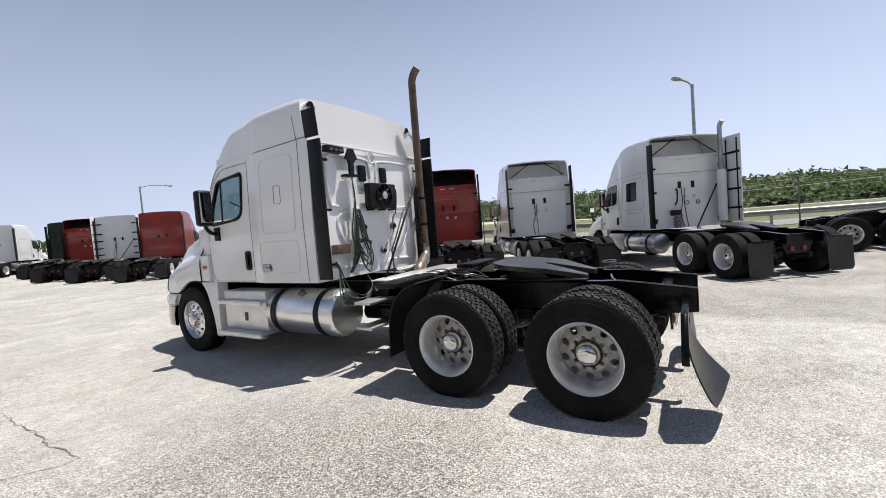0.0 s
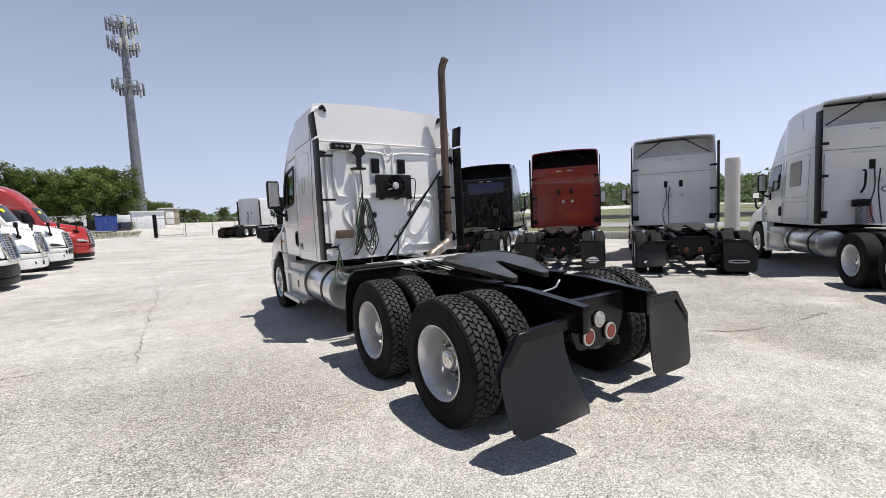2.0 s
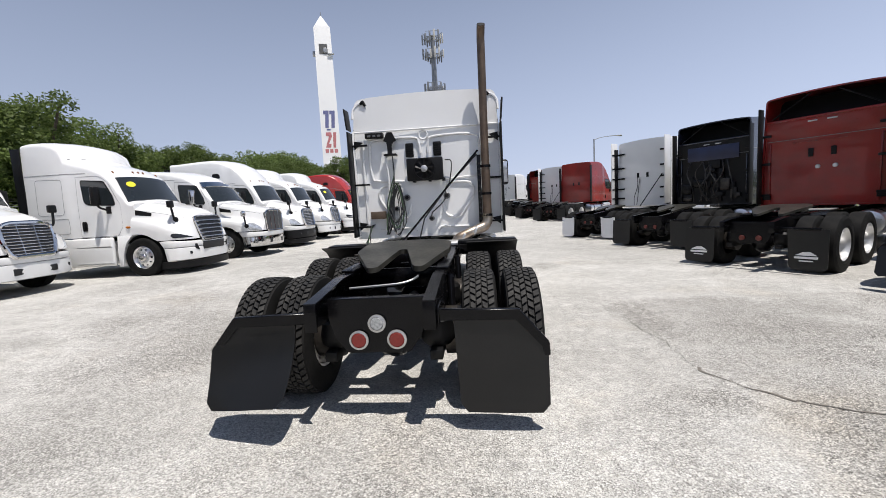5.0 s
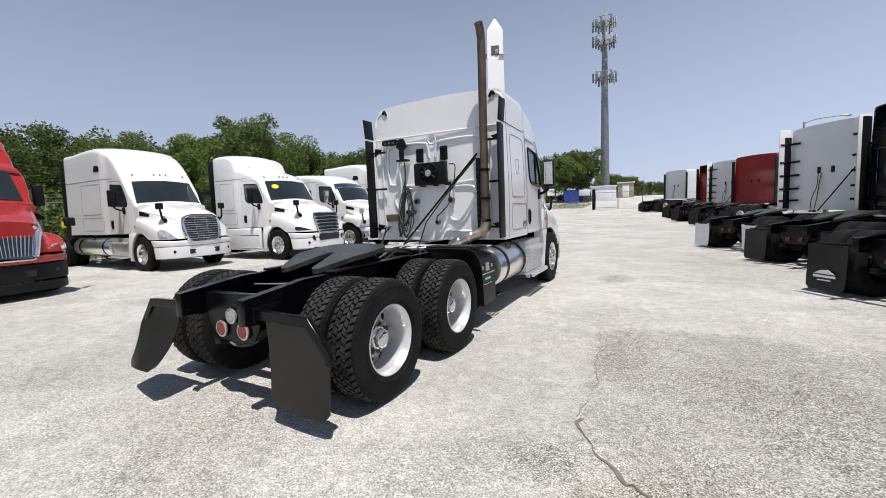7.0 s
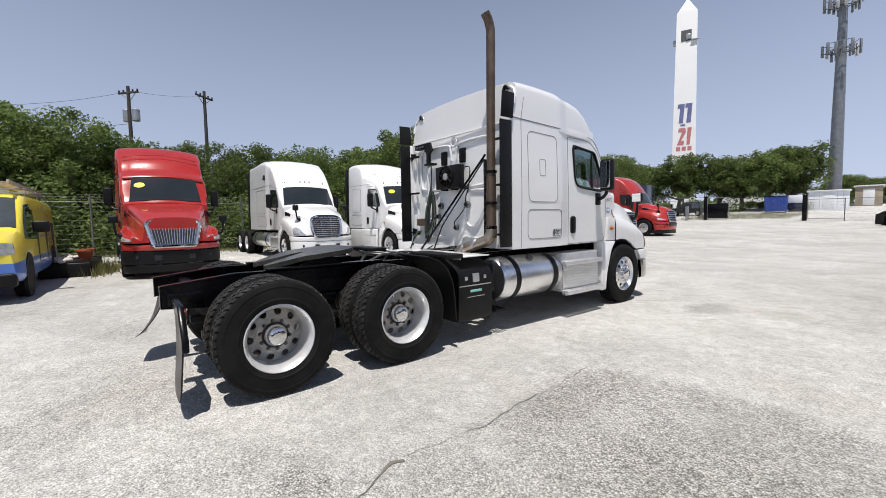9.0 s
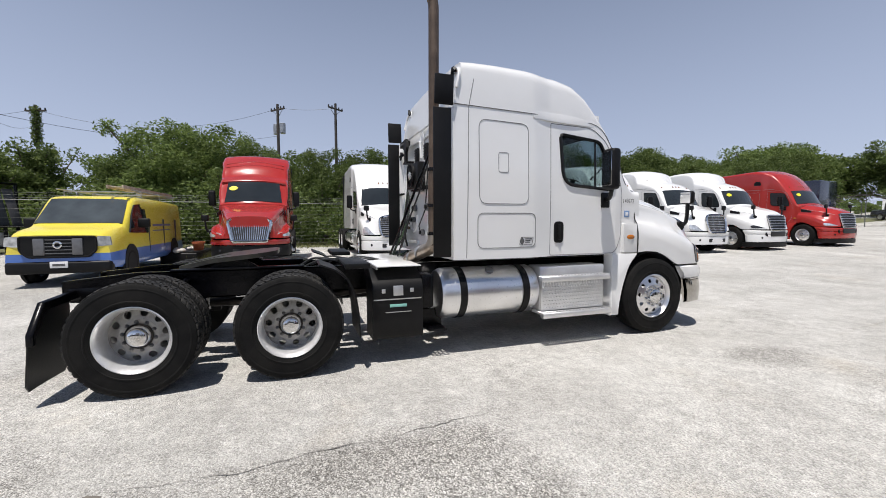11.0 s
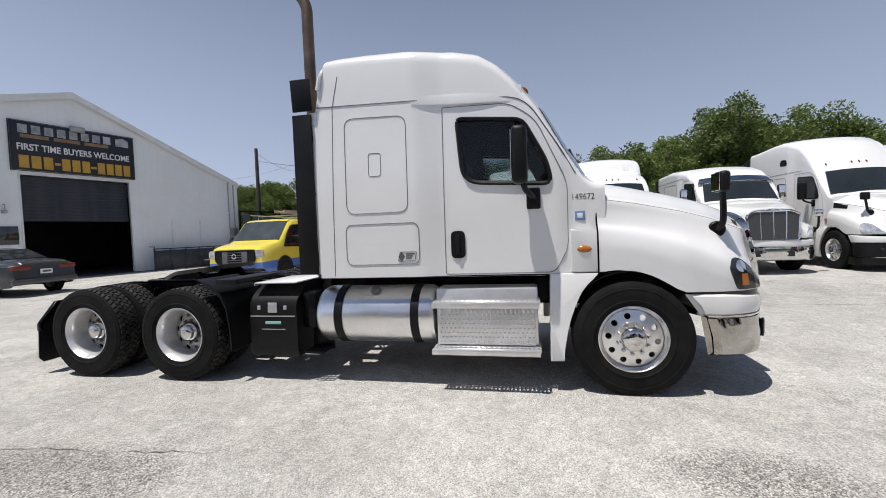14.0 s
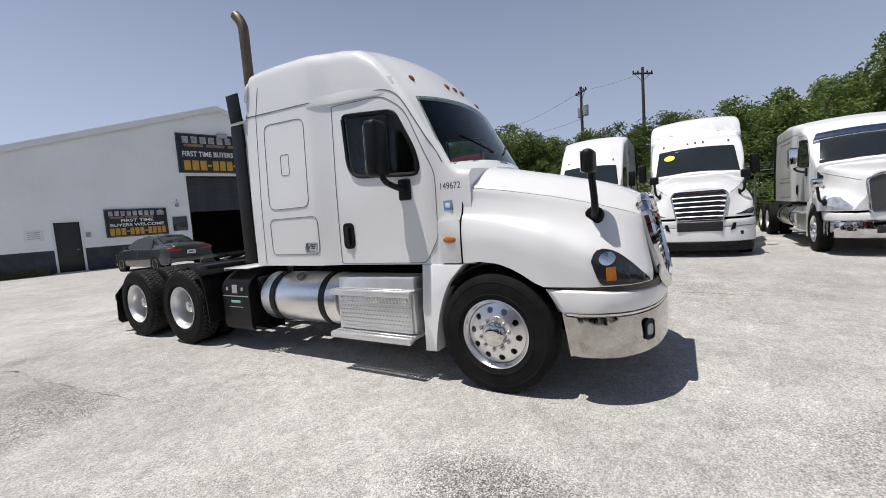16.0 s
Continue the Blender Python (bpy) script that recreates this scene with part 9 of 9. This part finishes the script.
def white_tower():
    t = thing("obelisk_tower", pose(-39.4, 110.8, 2.6, 0, 0, 20), "tall white square tower with faded painted emblems", "tower")
    bm = bmesh.new()
    prof = [(2.6, -1), (2.15, 47.8), (0.12, 51.6)]
    rows = [[(w * a, w * b, z) for a, b in ((-1, -1), (1, -1), (1, 1), (-1, 1))] for w, z in prof]
    v = grid(bm, rows, True)
    bm.faces.new(v[-1])
    part("shaft", bm, OBELISK, t)

    def on(x, z):
        return (x * 0.87, -(2.6 + (2.15 - 2.6) * (z + 1) / 48.8) - 0.05, z)

    def block(pts, mt):
        part("emblem", plate(bmesh.new(), pts, on, (0, -0.06, 0)), mt, t)
    for x in (-1.5, 0.35):
        block([(x + 0.1, 21.6), (x + 1.15, 21.6), (x + 1.5, 26.2), (x - 0.15, 26.2), (x - 0.25, 25.2), (x + 0.4, 25.2)], SIGNBLUE)
    block([(-1.0, 20.9), (0.2, 20.9), (0.25, 21.3), (-0.95, 21.3)], SIGNBLUE)
    block([(-1.7, 16.3), (-0.1, 16.3), (0.1, 17.3), (-0.7, 17.3), (0.4, 19.3), (0.3, 20.4), (-1.3, 20.4), (-1.5, 19.5), (-0.5, 19.4)], SIGNRED)
    block([(0.6, 16.3), (1.4, 16.3), (1.8, 20.4), (0.8, 20.4)], SIGNRED)
    for x in (-1.9, -0.5, 0.9):
        block([(x, 14.9), (x + 1.0, 14.9), (x + 1.0, 15.9), (x, 15.9)], SIGNRED)
    # dark window opening, its darkness put into a flat block on the face
    block([(-1.3, 41.0), (1.2, 41.0), (1.2, 43.6), (-1.3, 43.6)], SEAM)
    part("ledge", nb(1.0, 2.7, -2.6, -2.0, 40.9, 41.2, 0.05), GALV, t)
    part("dish", nb(-0.1, 0.9, -2.45, -2.15, 41.3, 42.6, 0.12, 3), GALV, t)
    part("dish", nb(-2.9, -2.1, -1.0, 0.3, 40.9, 42.2, 0.3, 3), GALV, t)
    part("beacon", tube(bmesh.new(), [(0, 0, 51.4), (0, 0, 52.6)], 0.12, 8), GALV, t)


white_tower()


def cell_tower():
    x, y = -6.1, 74.2
    t = thing("cell_tower", at_ground(x, y, 15), "grey steel cell tower with antenna rings", "tower")
    h = 29.4
    part("mast", tube(bmesh.new(), [(0, 0, -0.5), (0, 0, h * 0.5), (0, 0, h)], [0.78, 0.6, 0.38], 16), TOWER, t)
    rnd = random.Random(3)
    for z in (h - 0.6, h - 3.6, h - 9.4):
        ring = part("platform", tube(bmesh.new(), [(1.2 * math.cos(a), 1.2 * math.sin(a), z) for a in np.linspace(0, 2 * math.pi, 12, endpoint=False)], 0.07, 6, True), TOWER, t)
        for k in range(3):
            a = 2 * math.pi * k / 3 + 0.3
            d = Vector((math.cos(a), math.sin(a), 0))
            e = Vector((-math.sin(a), math.cos(a), 0))
            part("arm", tube(bmesh.new(), [d * 0.3 + Vector((0, 0, z)), d * 1.35 + Vector((0, 0, z))], 0.07, 6), TOWER, ring)
            part("bar", tube(bmesh.new(), [d * 1.35 - e * 1.2 + Vector((0, 0, z)), d * 1.35 + e * 1.2 + Vector((0, 0, z))], 0.06, 6), TOWER, ring)
            part("bar", tube(bmesh.new(), [d * 1.35 - e * 1.2 + Vector((0, 0, z + 0.9)), d * 1.35 + e * 1.2 + Vector((0, 0, z + 0.9))], 0.04, 6), TOWER, ring)
            for q in range(4):
                p = d * 1.42 + e * (-1.15 + 0.77 * q) + Vector((0, 0, z + rnd.uniform(-0.4, 0.2)))
                hh = rnd.uniform(1.3, 1.9)
                m = Matrix.Translation(p) @ pose(0, 0, 0, 0, 0, math.degrees(a))
                part("antenna", nb(-0.08, 0.10, -0.16, 0.16, -hh * 0.4, hh * 0.6, 0.03, m=m), CONCRETE if rnd.random() < 0.4 else TOWER, ring)


cell_tower()


# ---- far end of the lot ----
def dumpster():
    z = 0.0
    d = thing("dumpster", at_ground(-9.0, 60.0, 8), "blue steel dumpster near the gate", "dumpster")
    bm = bmesh.new()
    plate(bm, [(-0.95, 0.15), (0.95, 0.15), (1.05, 1.9), (-1.05, 1.9)], lambda x, q: (x, -0.95, q), (0, -1.9, 0))
    part("body", bm, DUMP, d)
    for k in range(4):
        x = -0.81 + 0.54 * k
        part("rib", nb(x - 0.05, x + 0.05, -1.03, -0.95, 0.2, 1.85), DUMP, d)
    part("lid", nb(-1.06, 1.06, -1.0, 1.0, 1.88, 1.98, 0.03), PLASTIC, d)
    b = thing("bin", at_ground(-7.5, 62.0, 5), "dark blue bin with a white top", "bin")
    part("body", nb(-0.7, 0.7, -0.7, 0.7, 0.0, 1.0, 0.04), NAVY, b)
    part("top", nb(-0.72, 0.72, -0.72, 0.72, 1.0, 1.9, 0.04), SIGNWHITE, b)


dumpster()


def shed(x, y, w, d, h, turn, paint, label):
    s = thing("shed", at_ground(x, y, turn), label, "shed", kind="structure")
    part("wall", nb(-w / 2, w / 2, -d / 2, d / 2, -0.2, h, 0.02), paint, s)
    part("roof", nb(-w / 2 - 0.15, w / 2 + 0.15, -d / 2 - 0.15, d / 2 + 0.15, h, h + 0.15, 0.03), SIGNWHITE, s)
    part("door", nb(-0.5, 0.5, -d / 2 - 0.03, -d / 2 + 0.02, 0, 2.0, 0.01), SIGNWHITE, s)
    for k in range(int(w / 0.5)):
        part("seam", nb(-w / 2 + 0.5 * k - 0.01, -w / 2 + 0.5 * k + 0.01, -d / 2 - 0.012, -d / 2, 0, h), GALV, s)


shed(-5.2, 65, 3.5, 3.0, 2.1, 8, WALL, "small white metal shed by the cell tower")
shed(-2.7, 73, 2.4, 3.0, 2.3, 5, TANWALL, "low tan shed beyond the gate")
shed(-16.5, 78, 7.0, 4.0, 2.2, 0, WALL, "pale low shed behind the fence")


def gate():
    g = thing("steel_gate", at_ground(-4.0, 47.1), "open steel gate on dark posts", "gate")
    part("post", nb(-0.16, 0.16, -0.16, 0.16, -0.2, 2.3, 0.02), BLACK, g)
    part("leaf", tube(bmesh.new(), [(0.2, 0, 0.2), (0.2, 0, 1.9), (2.4, 1.4, 1.9), (2.4, 1.4, 0.2)], 0.04, 6, True), GALV, g)
    g = thing("steel_gate", at_ground(-12.0, 47.4), "open steel gate leaf with a dark panel", "gate")
    part("post", nb(-0.14, 0.14, -0.14, 0.14, -0.2, 2.5, 0.02), BLACK, g)
    part("leaf", nb(0.2, 2.0, -0.06, 0.02, 0.2, 1.7, 0.01), BLACK, g)
    part("frame", tube(bmesh.new(), [(0.15, 0, 0.1), (0.15, 0, 2.3), (2.05, 0, 2.3), (2.05, 0, 0.1)], 0.04, 6, True), GALV, g)
    part("keypad", nb(-1.8, -1.5, -0.5, -0.3, 0.0, 1.5, 0.03), GALV, g)


gate()


def dark_trailer():
    d = thing("box_trailer", at_ground(-13.5, 34.0, -82), "dark blue box trailer behind the red tractor", "trailer")
    part("box", nb(-1.25, 1.25, -4.5, 2.0, 1.0, 3.6, 0.05), NAVY, d)
    part("chassis", nb(-0.5, 0.5, -4.3, 2.6, 0.7, 1.0, 0.02), BLACK, d)
    for s in (-1, 1):
        for y in (-3.6, -2.3, 2.2):
            small_wheel(d, s * 1.05, y, 0.5, s, 0.28)
    c = thing("pickup_truck", at_ground(-14.5, 56.0, 70), "dark pickup parked beyond the fence", "car")
    st = [(0.0, 0.90, 0.45, 0.95, 1.02, 0.86), (1.8, 0.95, 0.40, 0.98, 1.04, 0.88), (1.9, 0.95, 0.40, 0.98, 1.80, 0.72), (3.2, 0.95, 0.40, 0.98, 1.78, 0.72), (3.8, 0.95, 0.40, 0.98, 1.12, 0.86), (5.1, 0.92, 0.42, 0.92, 1.02, 0.82)]
    loft_car(st, "pickup", GREYCAR, GREYCAR, 1, c)
    for s in (-1, 1):
        for y in (0.9, 4.1):
            small_wheel(c, s * 0.88, y, 0.38, s)


dark_trailer()


# ---- loose things on the lot ----
def bollard():
    b = thing("concrete_post", at_ground(14.5, 4.0), "tall pale round post behind the parked tractors", "post")
    bm = bmesh.new()
    lathe(bm, [(0.24, -0.1), (0.24, 3.2), (0.22, 3.36), (0.18, 3.38), (0, 3.38)], 24, axis="z")
    part("column", bm, CONCRETE, b)
    part("cap_box", nb(0.1, 0.32, -0.1, 0.1, 3.0, 3.2, 0.02), GALV, b)


bollard()


def planter():
    p = thing("planter_trough", at_ground(-11.2, -2.2, -4), "long black trough filled with soil and stones", "trough")
    bm = nb(-1.2, 1.2, -0.55, 0.55, 0.0, 0.40, 0.05, 3)
    part("body", bm, PLASTIC, p)
    part("rim", tube(bmesh.new(), [(-1.17, -0.52, 0.40), (1.17, -0.52, 0.40), (1.17, 0.52, 0.40), (-1.17, 0.52, 0.40)], 0.035, 6, True), PLASTIC, p)
    q = thing("flower_pot", at_ground(-11.0, -1.9, 0, 0.42), "terracotta flower pot on the trough", "pot")
    bm = bmesh.new()
    lathe(bm, [(0, 0), (0.14, 0), (0.19, 0.24), (0.21, 0.24), (0.21, 0.30), (0.18, 0.30), (0.16, 0.1), (0, 0.1)], 20, axis="z")
    part("pot", bm, TERRA, q)
    rnd = random.Random(9)
    for k in range(6):
        bm = bmesh.new()
        bmesh.ops.create_icosphere(bm, subdivisions=2, radius=rnd.uniform(0.10, 0.17))
        for v in bm.verts:
            v.co *= 1 + 0.25 * noise.noise(v.co * 6 + Vector((k, 0, 0)))
            v.co.z *= 0.6
        s = tagged(new("stone", link_mesh("stone", bm, STONE)), "pale field stone lying on the trough", "stone", "stones on the trough")
        s.matrix_basis = at_ground(-11.9 + 0.27 * k + (0.0 if k < 3 else 0.5), -2.3 + rnd.uniform(-0.2, 0.2), 0, 0.46)


planter()


# ---- cracks, chips, weeds ----
def crack(name, pts, width, seed, material=None):
    """A ragged line that opens and closes."""
    rnd = random.Random(seed)
    line = []
    for a, b in zip(pts, pts[1:]):
        a, b = Vector((*a, 0)), Vector((*b, 0))
        n = max(2, int((b - a).length / 0.06))
        side = Vector((a.y - b.y, b.x - a.x, 0)).normalized()
        for i in range(n):
            p = a.lerp(b, i / n)
            line.append(p + side * (0.07 * noise.noise(p * 1.6 + Vector((seed, 0, 0))) + 0.035 * noise.noise(p * 6.0)) + Vector((rnd.gauss(0, 0.006), rnd.gauss(0, 0.006), 0)))
    line.append(Vector((*pts[-1], 0)))
    bm = bmesh.new()
    rows = []
    for i, p in enumerate(line):
        d = (line[min(i + 1, len(line) - 1)] - line[max(i - 1, 0)]).normalized()
        open_here = max(0.06, 0.75 + 1.6 * noise.noise(p * 2.2 + Vector((0, seed, 5))))
        e = Vector((-d.y, d.x, 0)) * width * rnd.uniform(0.4, 1.2) * 0.5 * open_here
        z = Vector((0, 0, ground_z(p.x, p.y) + 0.006))
        rows.append([p + e + z, p - e + z])
    grid(bm, rows)
    tagged(new(name, link_mesh(name, bm, material or TARCRACK)), "ragged dark crack in the pale paving", "crack", "paving cracks", "structure")


crack("crack", [(3.6, -0.58), (3.07, -0.4), (2.9, -0.1), (2.76, 0.3)], 0.022, 1)
crack("crack", [(2.76, 0.3), (2.73, 0.95), (2.71, 1.55), (2.56, 2.86)], 0.009, 7, CRUMBLE)
crack("crack", [(2.1, 8.4), (1.8, 11), (1.0, 18.7)], 0.007, 9, FAINTCRACK)
crack("crack", [(5.1, -0.9), (4.3, -0.75), (3.6, -0.58)], 0.02, 2)
crack("crack", [(-4.3, 3.95), (-3.8, 3.72), (-3.45, 3.6), (-3.42, 5.7), (-3.3, 9.8), (-3.9, 22.7)], 0.014, 3, CRUMBLE)
crack("crack", [(-6.2, 3.6), (-5.2, 3.75), (-4.3, 3.95)], 0.016, 4, CRUMBLE)


def chips():
    """Loose limestone chips where the camera passes nearest."""
    rnd = random.Random(6)
    vs, fs = [], []
    for _ in range(15000):
        a = rnd.uniform(-2.6, 2.0)
        r = rnd.uniform(2.2, 7.0)
        x, y = 0.6 + r * math.cos(a), 2.0 + r * math.sin(a) * 1.2
        s = 0.004 + 0.009 * rnd.random() ** 3
        z = ground_z(x, y) + s * 0.15
        k = len(vs)
        t = rnd.uniform(0, 6.28)
        c, q = math.cos(t) * s, math.sin(t) * s
        w = rnd.uniform(0.6, 1.0)
        vs += [(x + c, y + q, z), (x - q * w, y + c * w, z), (x - c, y - q, z), (x + q * w, y - c * w, z), (x + rnd.uniform(-0.3, 0.3) * s, y + rnd.uniform(-0.3, 0.3) * s, z + s * rnd.uniform(0.5, 0.9))]
        fs += [(k, k + 1, k + 4), (k + 1, k + 2, k + 4), (k + 2, k + 3, k + 4), (k + 3, k, k + 4)]
    me = bpy.data.meshes.new("stone_chips")
    me.from_pydata(vs, [], fs)
    me.materials.append(STONE)
    tagged(new("stone_chips", me), "loose pale limestone chips on the paving", "gravel", kind="stuff")
    vs, fs = [], []
    for _ in range(14000):
        q = rnd.random()
        if q < 0.45:
            x, y = rnd.uniform(-20.5, -17.0), rnd.uniform(-11, 45)
        elif q < 0.7:
            x, y = rnd.uniform(-15, -5.5), rnd.uniform(48, 58)
        elif q < 0.85:
            x, y = 19.0 + rnd.uniform(-1.4, 1.0), rnd.uniform(-12, 12)
        elif q < 0.93:
            p = HM @ Vector((rnd.uniform(-9, -5.6), rnd.uniform(0.05, 0.5), 0))
            x, y = p.x, p.y
        else:
            x, y = rnd.gauss(-11.3, 0.8), rnd.gauss(-1.6, 0.25)
        z = ground_z(x, y)
        h = rnd.uniform(0.10, 0.42)
        a = rnd.uniform(0, 6.28)
        dx, dy = 0.012 * math.cos(a), 0.012 * math.sin(a)
        lx, ly = rnd.gauss(0, 0.3) * h, rnd.gauss(0, 0.3) * h
        k = len(vs)
        vs += [(x - dx, y - dy, z - 0.01), (x + dx, y + dy, z - 0.01), (x + lx, y + ly, z + h)]
        fs.append((k, k + 1, k + 2))
    me = bpy.data.meshes.new("weeds")
    me.from_pydata(vs, [], fs)
    me.materials.append(GRASS)
    tagged(new("weeds", me), "dry weeds and grass along the fences", "grass", kind="stuff")


chips()
